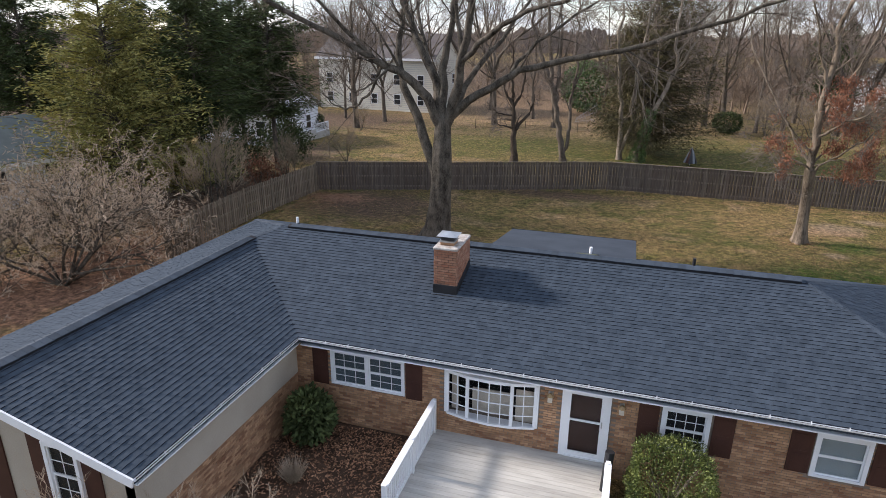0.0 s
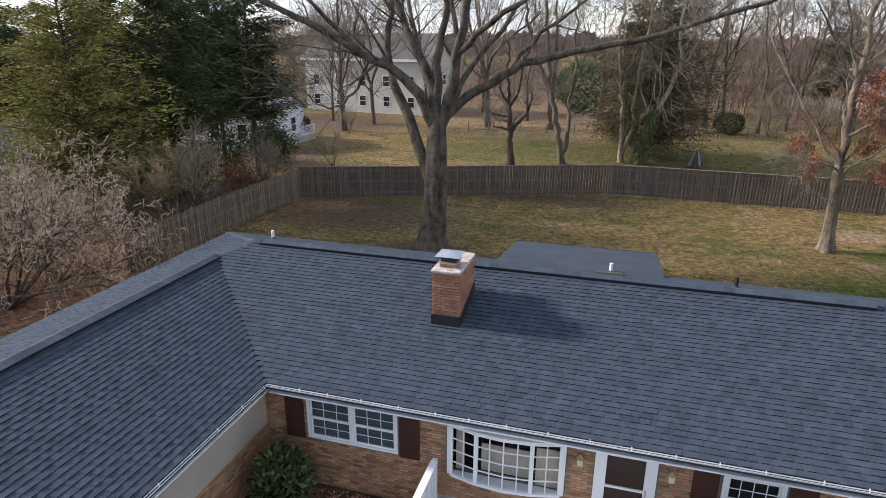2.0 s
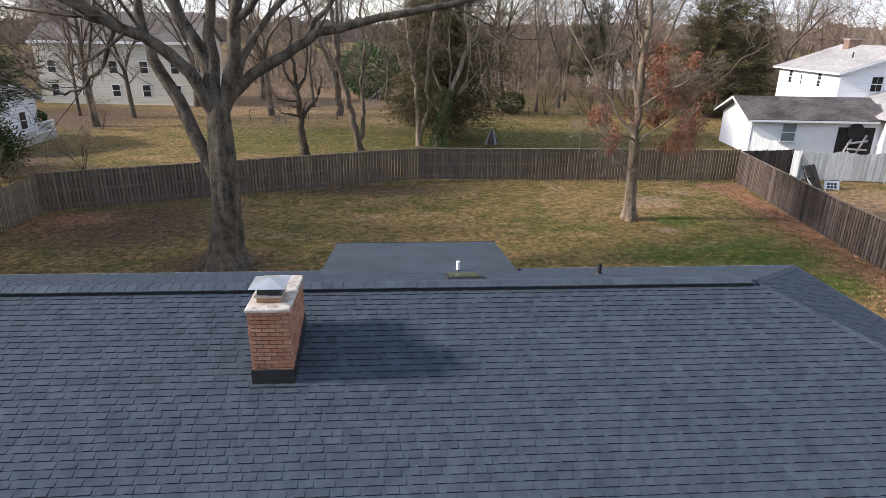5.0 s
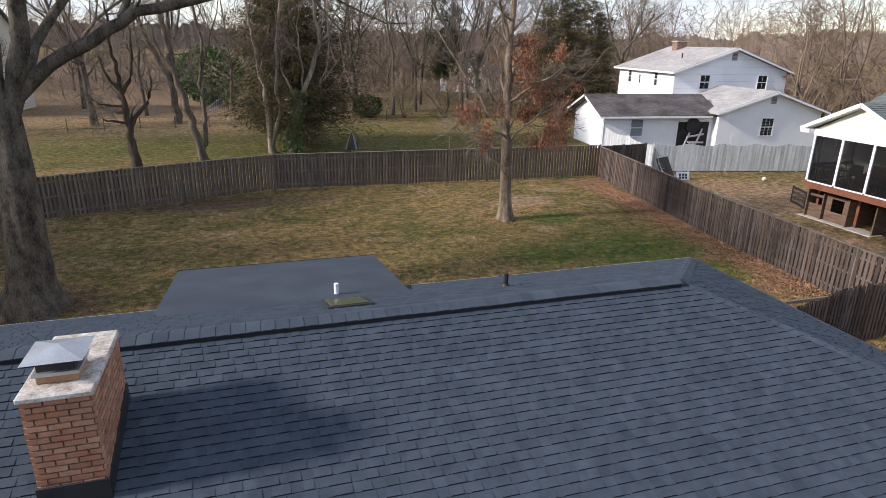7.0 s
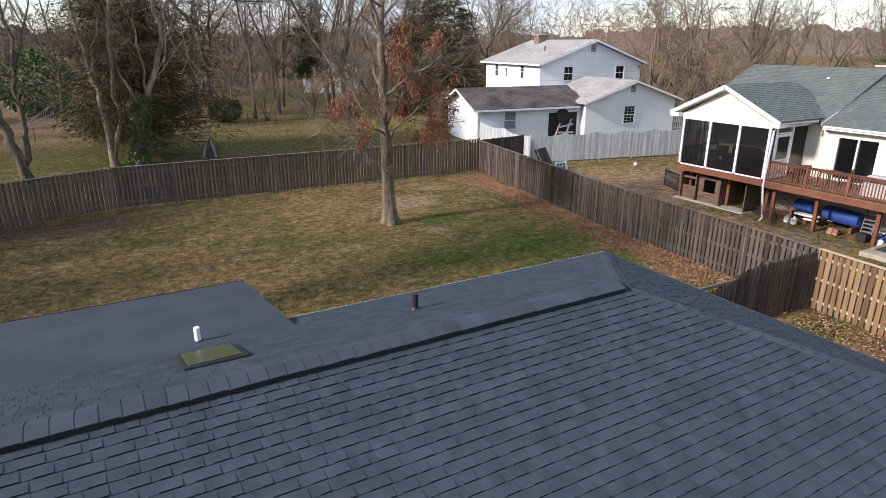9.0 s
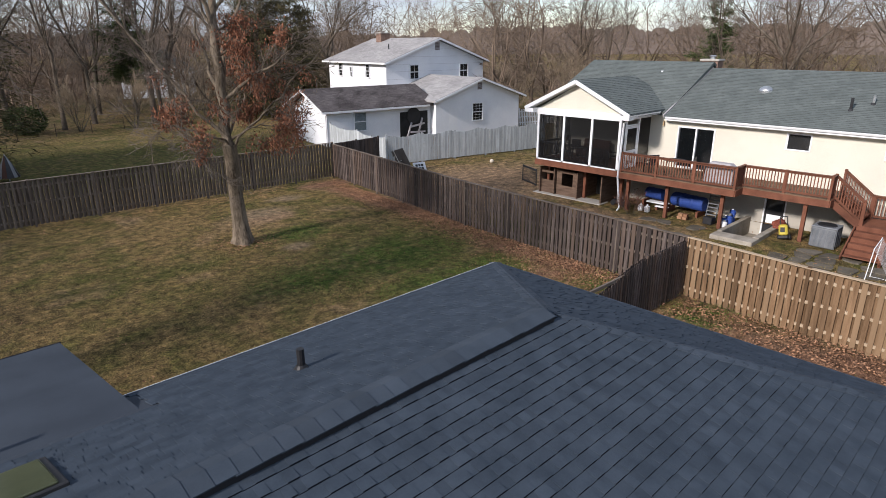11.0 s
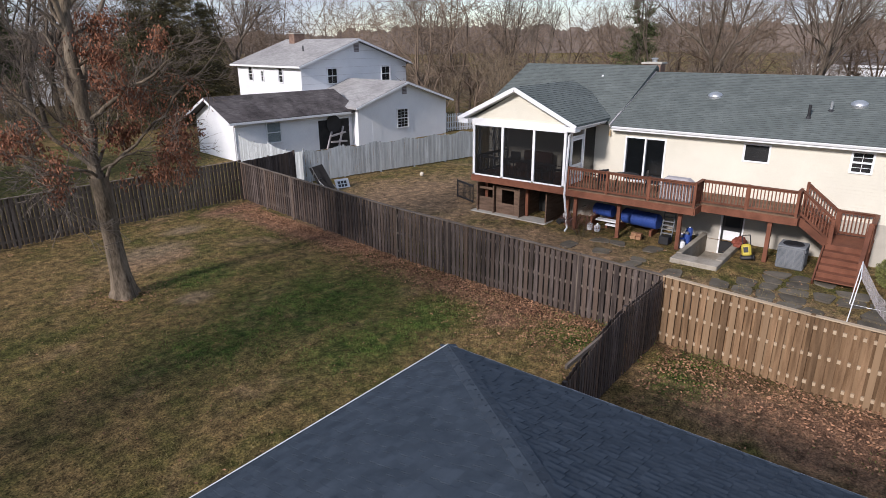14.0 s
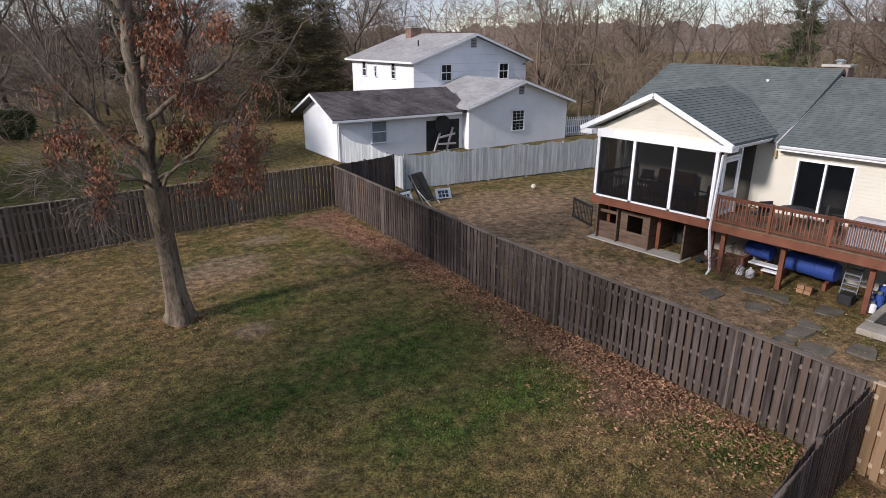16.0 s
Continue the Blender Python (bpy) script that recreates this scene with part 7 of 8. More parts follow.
def set_tree(label, at, trunk, crown, category="tree", group="", extra=(), bark="palebark"):
    t = thing("tree", label, category, at, group)
    under("trunk", quad_mesh("trunk", *trunk.arrays(), M[bark], True), t)
    if crown.v:
        under("crown", quad_mesh("crown", *crown.arrays(), M["twig"]), t, kind="stuff")
    for nm, skin, mat, lb in extra:
        if skin.v:
            under(nm, quad_mesh(nm, *skin.arrays(), mat), t, lb, kind="stuff")
    return t


def wavy(pts, amount, r):
    """A limb's line made gently crooked."""
    out = [pts[0]]
    for a, b in zip(pts, pts[1:]):
        size = (b - a).length * amount
        for k in (1, 2):
            out.append(a.lerp(b, k / 3) + V(r.gauss(0, size), r.gauss(0, size), r.gauss(0, size)))
        out.append(b)
    return out


# the great forked tree behind the house
r = random.Random(21)
wood, twigs = Skin(), Skin()
flared(wood, [V(0, 0, -0.1), V(0, 0, 0.35), V(0.05, 0, 0.9), V(0.15, 0, 2.0), V(0.22, 0, 3.4), V(0.25, 0, 4.9), V(0.3, 0, 6.5)], [1.0, 0.8, 0.64, 0.55, 0.51, 0.47, 0.36], 44, 3)
tips = []
rules = dict(RULES, levels=3, kids=(8, 5, 4, 4), thin=0.009, wiggle=0.17, lift=0.12)
BOUGHS = (
    ([V(-0.1, 0, 3.7), V(-0.7, 0.1, 5.2), V(-1.2, 0.3, 6.5), V(-2.0, 0.5, 7.9), V(-2.4, 0.9, 9.2), V(-2.5, 1.2, 10.3), V(-2.3, 1.6, 12.0), V(-2.6, 2.0, 14.5)], 0.29),
    ([V(0.2, 0, 6.0), V(-0.5, -0.2, 7.5), V(-1.4, -0.5, 8.4), V(-2.9, -0.9, 9.2), V(-5.1, -1.6, 10.5), V(-7.3, -2.2, 11.6), V(-9.8, -3.0, 12.6)], 0.28),
    ([V(0.2, 0, 6.2), V(-0.2, 0.3, 8.3), V(-1.2, 0.7, 9.9), V(-2.0, 1.2, 11.4), V(-2.7, 1.6, 13.0), V(-3.2, 2.0, 15.5)], 0.25),
    ([V(0.3, 0, 6.2), V(0.1, 0.4, 8.8), V(0.4, 0.8, 10.6), V(0.5, 1.1, 12.2), V(0.6, 1.4, 15.0)], 0.24),
    ([V(0.35, 0, 5.9), V(1.1, -0.2, 8.0), V(1.4, -0.5, 9.7), V(1.8, -0.8, 11.4), V(2.2, -1.2, 13.2), V(2.4, -1.5, 15.5)], 0.28),
    ([V(1.0, -0.15, 8.2), V(1.1, 0.2, 10.0), V(0.7, 0.6, 11.8), V(0.5, 1.0, 14.5)], 0.16),
    ([V(0.5, 0, 6.4), V(1.6, 0, 7.4), V(2.9, -0.2, 8.1), V(4.1, -0.4, 8.9), V(6.3, -0.6, 9.4), V(8.6, -0.8, 9.8), V(11.8, -1.2, 10.8), V(14.6, -1.6, 11.8)], 0.23),
    ([V(3.7, -0.3, 8.7), V(4.7, 0.3, 10.1), V(6.3, 1.0, 11.3), V(8.2, 1.8, 12.4)], 0.11),
    ([V(1.4, -0.5, 9.3), V(2.8, -1.0, 10.4), V(4.6, -1.8, 11.4), V(6.7, -2.6, 11.9), V(9.4, -3.6, 12.6)], 0.15),
    ([V(-2.6, -0.8, 9.0), V(-3.3, -0.6, 7.7), V(-4.1, -0.4, 7.0), V(-4.9, -0.3, 6.7), V(-5.8, -0.2, 7.0), V(-6.3, -0.2, 7.6)], 0.08),
    ([V(-2.9, -0.9, 9.2), V(-4.2, -1.5, 10.6), V(-5.2, -2.2, 11.9), V(-6.3, -3.0, 13.8)], 0.13),
    ([V(0.2, 0.2, 5.9), V(-0.8, 1.8, 8.5), V(-2.2, 3.6, 11.0), V(-3.0, 5.0, 13.5)], 0.18),
    ([V(0.3, 0.2, 6.1), V(1.5, 1.8, 8.8), V(3.0, 3.6, 11.2), V(4.5, 5.0, 13.5)], 0.18),
)
for pts, rad in BOUGHS:
    pts = wavy(pts, 0.025, r)
    n = len(pts)
    radii = [rad * (1 - 0.72 * i / (n - 1)) for i in range(n)]
    wood.tube(pts, radii, 10)
    for k in range(9):
        t = r.uniform(0.4, 1.0) * (n - 1)
        i = min(n - 2, int(t))
        p = pts[i].lerp(pts[i + 1], t - i)
        d = bend((pts[i + 1] - pts[i]).normalized(), r.uniform(0.4, 1.1), r)
        grow(wood, twigs, p, d, r.uniform(1.6, 4.2) * (1.2 - 0.5 * i / n), radii[i] * r.uniform(0.25, 0.42), 1, r, rules, tips)
fuzz(twigs, tips, 3, (0.25, 0.7), 0.009, r, 0.1)
set_tree("large bare forked tree with furrowed grey-brown bark", (-9.1, 30.3, 0), wood, twigs, bark="bark")

# the smaller tree that keeps some red-brown leaves
r = random.Random(8)
wood, twigs, leaves = Skin(), Skin(), Skin()
flared(wood, [V(0, 0, -0.1), V(0, 0, 0.25), V(-0.02, 0.03, 0.8), V(-0.06, 0.07, 1.95), V(-0.15, -0.1, 3.0), V(-0.24, -0.22, 4.0)], [0.42, 0.34, 0.285, 0.255, 0.25, 0.26], 32, 5)
tips = []
rules = dict(RULES, levels=3, kids=(7, 5, 4, 3), thin=0.009, lift=0.1, wiggle=0.2)
for pts, rad in (([V(-0.24, -0.22, 3.8), V(-0.3, -0.15, 6.0), V(-0.2, 0.05, 8.0), V(0.0, 0.25, 10.0), V(0.3, 0.4, 12.6), V(0.4, 0.5, 15.0)], 0.215),
                 ([V(-0.24, -0.2, 4.2), V(-1.2, 0.9, 5.8), V(-2.1, 1.9, 7.4), V(-3.2, 3.0, 9.4), V(-4.0, 3.8, 12.0)], 0.07),
                 ([V(-0.2, -0.25, 3.8), V(0.3, -0.4, 4.4), V(1.0, -0.8, 5.1), V(1.9, -1.3, 6.2), V(3.0, -2.0, 7.4), V(4.2, -2.8, 8.7)], 0.06),
                 ([V(-0.3, -0.1, 6.2), V(0.6, 0.3, 7.8), V(1.4, 0.7, 9.6), V(1.9, 1.0, 12.0)], 0.09),
                 ([V(-0.25, 0.1, 8.2), V(-0.9, -0.3, 9.8), V(-1.5, -0.8, 11.6), V(-1.8, -1.2, 13.8)], 0.08),
                 ([V(-0.24, -0.2, 4.0), V(-1.0, -0.1, 4.4), V(-2.0, 0.3, 4.8), V(-3.0, 0.8, 5.0)], 0.06),
                 ([V(-0.24, -0.2, 3.9), V(-0.7, -0.6, 4.3), V(-1.1, -0.9, 4.4), V(-1.6, -1.2, 4.3)], 0.05),
                 ([V(-0.2, -0.2, 4.1), V(0.4, -0.5, 4.5), V(0.8, -0.8, 4.7), V(1.3, -1.0, 4.6)], 0.05),
                 ([V(-0.3, -0.2, 4.8), V(-0.9, -0.8, 5.4), V(-1.5, -1.5, 5.9), V(-2.1, -2.2, 6.6)], 0.06),
                 ([V(-0.24, -0.2, 4.3), V(0.5, 0.4, 4.9), V(1.1, 0.8, 5.6), V(1.7, 1.0, 6.4)], 0.06),
                 ([V(-0.3, -0.15, 5.6), V(0.5, -0.8, 6.3), V(1.3, -1.5, 6.9), V(2.0, -2.1, 7.8)], 0.08),
                 ([V(-0.3, -0.1, 5.8), V(-0.2, 0.9, 6.6), V(0.0, 1.8, 7.6), V(0.2, 2.6, 9.2)], 0.09)):
    pts = wavy(pts, 0.05, r)
    n = len(pts)
    radii = [rad * (1 - 0.7 * i / (n - 1)) for i in range(n)]
    wood.tube(pts, radii, 8)
    for k in range(9):
        t = r.uniform(0.3, 1.0) * (n - 1)
        i = min(n - 2, int(t))
        p = pts[i].lerp(pts[i + 1], t - i)
        grow(wood, twigs, p, bend((pts[i + 1] - pts[i]).normalized(), r.uniform(0.5, 1.15), r), r.uniform(0.8, 2.0), radii[i] * r.uniform(0.3, 0.5), 1, r, rules, tips)
fuzz(twigs, tips, 3, (0.2, 0.5), 0.009, r)
for p, d, q in tips:
    c = 1.9 * noise.noise(p * 0.8 + V(3, 1, 2)) + 0.85 - 0.24 * abs(p.z - 5.2) - 0.7 * max(0.0, math.hypot(p.x - 0.35, p.y + 0.4) - 1.35)
    if 3.7 < p.z < 8.6 and r.random() < c * 1.8:
        for k in range(r.randint(24, 46)):
            leaves.leaf(q.lerp(p, r.uniform(0.3, 1.05)) + V(r.gauss(0, 0.14), r.gauss(0, 0.14), r.gauss(0, 0.14)), V(r.uniform(-1, 1), r.uniform(-1, 1), r.uniform(-2.4, -0.2)), r.uniform(0.09, 0.14), r.uniform(0.045, 0.065), r)
set_tree("slender oak keeping clusters of dry red-brown leaves", (9.5, 36.35, 0), wood, twigs, extra=(("leaf_mass", leaves, M["rust"], "dry red-brown leaves"),), bark="oakbark")


# bare trees: a few grown once, then set about
def bare_tree(seed, height, rad, spread=(0.35, 0.85), kids=(7, 6, 5, 4), thin=0.011, fork=0.45, levels=3, lift=0.3, fine=(5, (0.35, 0.9), 0.014), steps=RULES["steps"], sides=RULES["sides"], wiggle=0.18):
    r = random.Random(seed)
    wood, twigs = Skin(), Skin()
    rl = dict(RULES, levels=levels, kids=kids, thin=thin, spread=spread, lift=lift, steps=steps, sides=sides, wiggle=wiggle)
    tips = []
    top = height * fork
    lean = V(r.uniform(-0.06, 0.06), r.uniform(-0.06, 0.06), 0)
    pts = [V(0, 0, -0.1) + lean * 0, V(0, 0, top * 0.3) + lean * top * 0.3, V(0, 0, top * 0.65) + lean * top * 0.8, V(0, 0, top) + lean * top * 1.3]
    wood.tube(pts, [rad * 1.35, rad, rad * 0.9, rad * 0.8], sides[0] + 1)
    stems = r.randint(2, 4)
    for k in range(stems):
        d = bend(V(0, 0, 1), r.uniform(0.12, 0.5), r)
        grow(wood, twigs, pts[-1].copy(), d, (height - top) * r.uniform(0.75, 1.0), rad * r.uniform(0.5, 0.75), 0, r, rl, tips)
    for k in range(4):
        grow(wood, twigs, pts[2].lerp(pts[3], r.random()), bend(V(0, 0, 1), r.uniform(0.6, 1.1), r), height * r.uniform(0.15, 0.3), rad * 0.3, 1, r, rl, tips)
    fuzz(twigs, tips, *fine, r)
    return wood, twigs


def scaled_copy(source, x, y, turn, size):
    c = copy_thing(source, Matrix.Translation((x, y, 0)) @ Matrix.Rotation(turn, 4, "Z"))
    c.scale = (size, size, size)
    return c


def limbed_tree(label, at, seed, trunk, limbs, girth, bark="duskbark", extra=(), reach=(0.9, 2.4), shoots=7):
    """A tree whose trunk and main limbs are laid out as (sideways, up) stations; the rest grows from them."""
    r = random.Random(seed)
    wood, twigs, tips = Skin(), Skin(), []
    rl = dict(RULES, levels=3, kids=(6, 5, 4), thin=0.012, wiggle=0.3, lift=0.12, spread=(0.4, 1.1))
    for j, (line, rad) in enumerate([(trunk, girth)] + list(limbs)):
        depth = 0.0 if j == 0 else r.uniform(-0.35, 0.35)
        pts = wavy([V(x, depth * k, z) for k, (x, z) in enumerate(line)], 0.05, r)
        n = len(pts)
        radii = [rad * (1 - 0.62 * i / (n - 1)) for i in range(n)]
        if j == 0:
            radii[0] *= 1.35
        wood.tube(pts, radii, 9 if rad > 0.1 else 6)
        for k in range(shoots):
            t = r.uniform(0.45 if j == 0 else 0.3, 1.0) * (n - 1)
            i = min(n - 2, int(t))
            d = bend((pts[i + 1] - pts[i]).normalized(), r.uniform(0.4, 1.1), r)
            grow(wood, twigs, pts[i].lerp(pts[i + 1], t - i), d, r.uniform(*reach), radii[i] * r.uniform(0.25, 0.45), 1, r, rl, tips)
    fuzz(twigs, tips, 3, (0.2, 0.6), 0.014, r)
    return set_tree(label, at, wood, twigs, group="bare trees behind the yard", bark=bark, extra=extra)


limbed_tree("gnarled bare tree with knobby crooked limbs by the fence", (-9.5, 53.3, 0), 201,
            [(-0.02, -0.1), (-0.09, 1.8), (-0.12, 2.95), (-0.17, 4.2), (-0.32, 5.0)],
            (([(-0.29, 4.9), (-0.78, 5.5), (-1.04, 6.2), (-1.2, 7.0)], 0.13), ([(-0.32, 4.95), (-0.33, 6.1), (-0.4, 7.5), (-0.28, 8.9), (-0.3, 10.1)], 0.14),
             ([(-0.05, 2.65), (0.56, 3.55), (1.26, 4.5), (1.46, 5.25), (1.47, 5.8)], 0.15), ([(-0.09, 2.9), (-0.66, 3.05), (-1.4, 3.25)], 0.11),
             ([(-0.1, 3.45), (-0.9, 3.65), (-1.6, 3.65)], 0.1), ([(-0.15, 4.05), (-1.04, 4.05), (-1.75, 4.15)], 0.1), ([(-0.2, 4.8), (0.46, 6.0), (0.65, 7.75), (0.83, 9.5)], 0.13)), 0.32, bark="darkbark", reach=(0.5, 1.6), shoots=5)
limbed_tree("tall bare tree with two leaning trunks", (-5.5, 55.3, 0), 202,
            [(0.03, -0.1), (-0.25, 1.65), (-0.58, 3.2), (-0.82, 4.5), (-1.28, 6.2), (-1.51, 8.0), (-1.69, 9.25), (-1.9, 12.0), (-2.2, 15.0)],
            (([(-0.04, 0.5), (0.29, 2.5), (0.29, 4.1), (0.38, 6.0), (0.6, 8.0), (0.32, 9.3), (0.1, 12.0), (0.3, 15.0)], 0.17), ([(0.32, 4.35), (-0.07, 5.3), (-0.27, 6.1)], 0.06),
             ([(0.37, 5.85), (0.82, 7.1), (1.22, 8.4), (1.9, 10.5)], 0.08), ([(-1.28, 6.2), (-1.88, 6.9), (-2.3, 8.0), (-2.8, 10.0)], 0.1), ([(-1.52, 7.85), (-1.03, 9.05), (-0.9, 11.5)], 0.09)), 0.29)
limbed_tree("bare tree leaning away from a low evergreen bush", (-9.2, 76.5, 0), 203,
            [(0.0, -0.1), (0.03, 2.9), (-0.22, 4.6), (-1.22, 6.7), (-2.06, 8.6), (-2.8, 11.0), (-3.4, 14.0)],
            (([(0.04, 1.0), (0.3, 3.4), (0.26, 6.7), (0.27, 9.6), (0.0, 13.0), (0.3, 16.0)], 0.28), ([(0.28, 7.0), (1.0, 9.0), (1.6, 12.0)], 0.13)), 0.36)
limbed_tree("bare tree with a split grey trunk before the cedar", (-0.73, 57.6, 0), 204,
            [(0.0, -0.1), (-0.1, 2.45), (-0.26, 4.3), (-0.54, 6.05), (-0.78, 8.0), (-1.0, 10.1), (-0.9, 13.0)],
            (([(0.01, 0.5), (0.53, 4.5), (0.72, 7.5), (1.2, 10.7), (1.7, 13.5)], 0.17), ([(-0.48, 5.9), (-1.02, 7.0), (-1.6, 8.0), (-1.9, 9.2)], 0.07), ([(-0.23, 4.5), (-0.39, 6.3), (-0.1, 7.8), (0.4, 9.2)], 0.08)), 0.24, bark="palebark", shoots=5)
ivy, r = Skin(), random.Random(46)
for k in range(2600):
    z = 4.6 * r.random() ** 1.2
    a, w = r.uniform(0, 6.283), 0.26 + 0.5 * r.random() * math.exp(-z * 0.9) + 0.2 * r.random()
    p = V(0.33 * z * 0.62 + math.cos(a) * w, math.sin(a) * w, z)
    ivy.leaf(p, V(math.cos(a), math.sin(a), r.uniform(-1, 0.3)), r.uniform(0.1, 0.2), r.uniform(0.09, 0.15), r)
limbed_tree("forked bare tree with green ivy climbing its trunk", (0.67, 57.3, 0), 205,
            [(0.0, -0.1), (0.37, 2.4), (0.97, 4.0), (1.91, 6.3), (2.5, 8.3), (2.2, 10.7), (2.3, 13.5)],
            (([(0.54, 3.9), (-0.07, 5.4), (-0.44, 6.55), (-0.15, 8.0)], 0.1), ([(2.48, 8.0), (3.5, 9.7), (4.2, 11.0)], 0.11), ([(2.4, 8.5), (3.3, 10.8)], 0.08), ([(1.06, 4.2), (1.17, 6.0), (0.92, 7.8), (1.0, 9.7)], 0.1)), 0.25, bark="palebark",
            extra=(("ivy", ivy, M["holly"], "glossy green ivy leaves"),), shoots=5)
BARE = "bare grey-brown deciduous tree with fine winter twigs"
kinds = [set_tree(BARE, at, *bare_tree(seed, h, rad, thin=0.016, fork=fk, kids=(7, 6, 4), wiggle=0.24), group="bare trees behind the yard", bark="duskbark")
         for seed, at, h, rad, fk in ((1, (-13.0, 84.0, 0), 16, 0.2, 0.3), (2, (-4.2, 88.0, 0), 17, 0.22, 0.3), (3, (-16.5, 76.0, 0), 18, 0.32, 0.34), (4, (-31.5, 68.0, 0), 16, 0.32, 0.28))]
rr = random.Random(77)
for x, y, k, s in ((-34.0, 73.0, 1, 0.8), (-37.0, 76.0, 0, 0.85), (-30.5, 74.0, 2, 0.75), (6.0, 86.0, 1, 1.0), (9.0, 84.0, 2, 0.9), (13.5, 80.5, 0, 1.0), (17.5, 83.5, 1, 1.05), (22.0, 81.0, 2, 0.95), (25.0, 86.0, 0, 1.1),
                   (20.0, 92.0, 1, 1.1), (29.0, 92.0, 3, 1.0), (11.5, 94.0, 3, 1.1), (4.0, 98.0, 2, 1.05), (-21.0, 92.0, 1, 1.1), (-27.0, 84.0, 3, 0.95), (40.0, 90.0, 1, 1.1), (46.0, 84.0, 2, 0.9),
                   (58.6, 33.0, 2, 0.8), (54.0, 24.0, 3, 0.8), (60.0, 16.0, 0, 0.85), (55.0, 8.0, 2, 0.9), (63.0, 40.0, 1, 0.8), (66.0, 26.0, 3, 0.9), (60.0, 50.0, 0, 0.75), (57.0, 62.0, 1, 0.8), (64.0, 57.0, 3, 0.8)):
    scaled_copy(kinds[k], x + rr.uniform(-0.5, 0.5), y + rr.uniform(-0.5, 0.5), rr.uniform(0, 6.28), s)


# evergreens
M["browncedar"] = surface("brown_green_cedar_foliage", (0.05, 0.05, 0.024), (0.15, 0.122, 0.062), 0.7, 9, 0.9, 0.1, relief=0, pieces="island", spread=0.45)


def evergreen(seed, height, width, sprays=230, per=34, blade=(0.28, 0.1), bottom=0.08, droop=0.25, trunk=0.2, cone=0.9, lumps=0.3):
    r = random.Random(seed)
    wood, leaf = Skin(), Skin()
    wood.tube([V(0, 0, -0.1), V(0, 0, height * 0.5), V(0.1, 0, height * 0.95)], [trunk, trunk * 0.6, 0.03], 8)
    for k in range(sprays):
        t = bottom + (1 - bottom) * (1 - math.sqrt(1 - (k + r.random()) / sprays))
        a = r.uniform(0, 6.283)
        reach = width / 2 * ((1 - t) ** cone) * (0.75 + lumps * r.gauss(0, 1)) + 0.15
        reach = max(0.2, reach * (0.85 + 0.3 * math.sin(3 * a + seed)))
        base = V(0, 0, height * t)
        d = V(math.cos(a), math.sin(a), r.uniform(0.05, 0.45))
        end = base + d.normalized() * reach
        wood.tube([base, base.lerp(end, 0.55) + V(0, 0, 0.1), end], [0.035, 0.02, 0.008], 3)
        for j in range(per):
            f = r.uniform(0.3, 1.05)
            p = base.lerp(end, f) + V(r.gauss(0, 0.16), r.gauss(0, 0.16), r.gauss(0, 0.12)) * (0.6 + reach * 0.22)
            q = V(d.x + r.gauss(0, 0.42), d.y + r.gauss(0, 0.42), r.gauss(0.1, 0.35) - droop)
            leaf.leaf(p, q, blade[0] * r.uniform(0.6, 1.3), blade[1] * r.uniform(0.6, 1.3), r)
    return wood, leaf


def set_evergreen(label, at, skins, mat, category="tree"):
    t = thing("tree", label, category, at)
    under("trunk", quad_mesh("trunk", *skins[0].arrays(), M["bark"]), t)
    under("foliage", quad_mesh("foliage", *skins[1].arrays(), M[mat]), t, kind="stuff")
    return t


DARK = "dense dark green evergreen tree"
OLIVE = "bushy olive-brown cedar tree"
e1 = set_evergreen(DARK, (-27.0, 43.4, 0), evergreen(31, 17, 8.6, 330, 76, (0.42, 0.07), cone=0.4, bottom=0.24, lumps=0.28), "needle")
e2 = set_evergreen(OLIVE, (-29.6, 30.4, 0), evergreen(32, 14.5, 11.0, 480, 100, (0.3, 0.07), cone=0.5, lumps=0.26, droop=0.05), "cedar")
e3 = set_evergreen("wide dark brown-green cedar behind the fence", (1.2, 60.9, 0), evergreen(33, 18, 14.0, 640, 105, (0.34, 0.06), cone=0.42, droop=0.5, bottom=0.03, lumps=0.2), "browncedar")
set_evergreen("tall pine with open dark needles", (71, 44.3, 0), evergreen(34, 14, 7, 150, 60, (0.5, 0.07), bottom=0.22, cone=0.6, lumps=0.35), "needle")
for src, x, y, s in ((e1, -27.0, 34.6, 0.95), (e1, -29.4, 39.4, 1.0), (e1, -31.0, 45.0, 0.95), (e2, -27.6, 33.2, 0.55), (e1, 23.5, 90.0, 0.8), (e1, -44.6, 37.6, 1.05), (e1, -50.0, 34.5, 1.1), (e1, -36.5, 40.5, 0.95),
                     (e3, 33.0, 77.5, 0.95), (e3, 38.5, 80.0, 0.8)):
    scaled_copy(src, x, y, rr.uniform(0, 6.28), s)


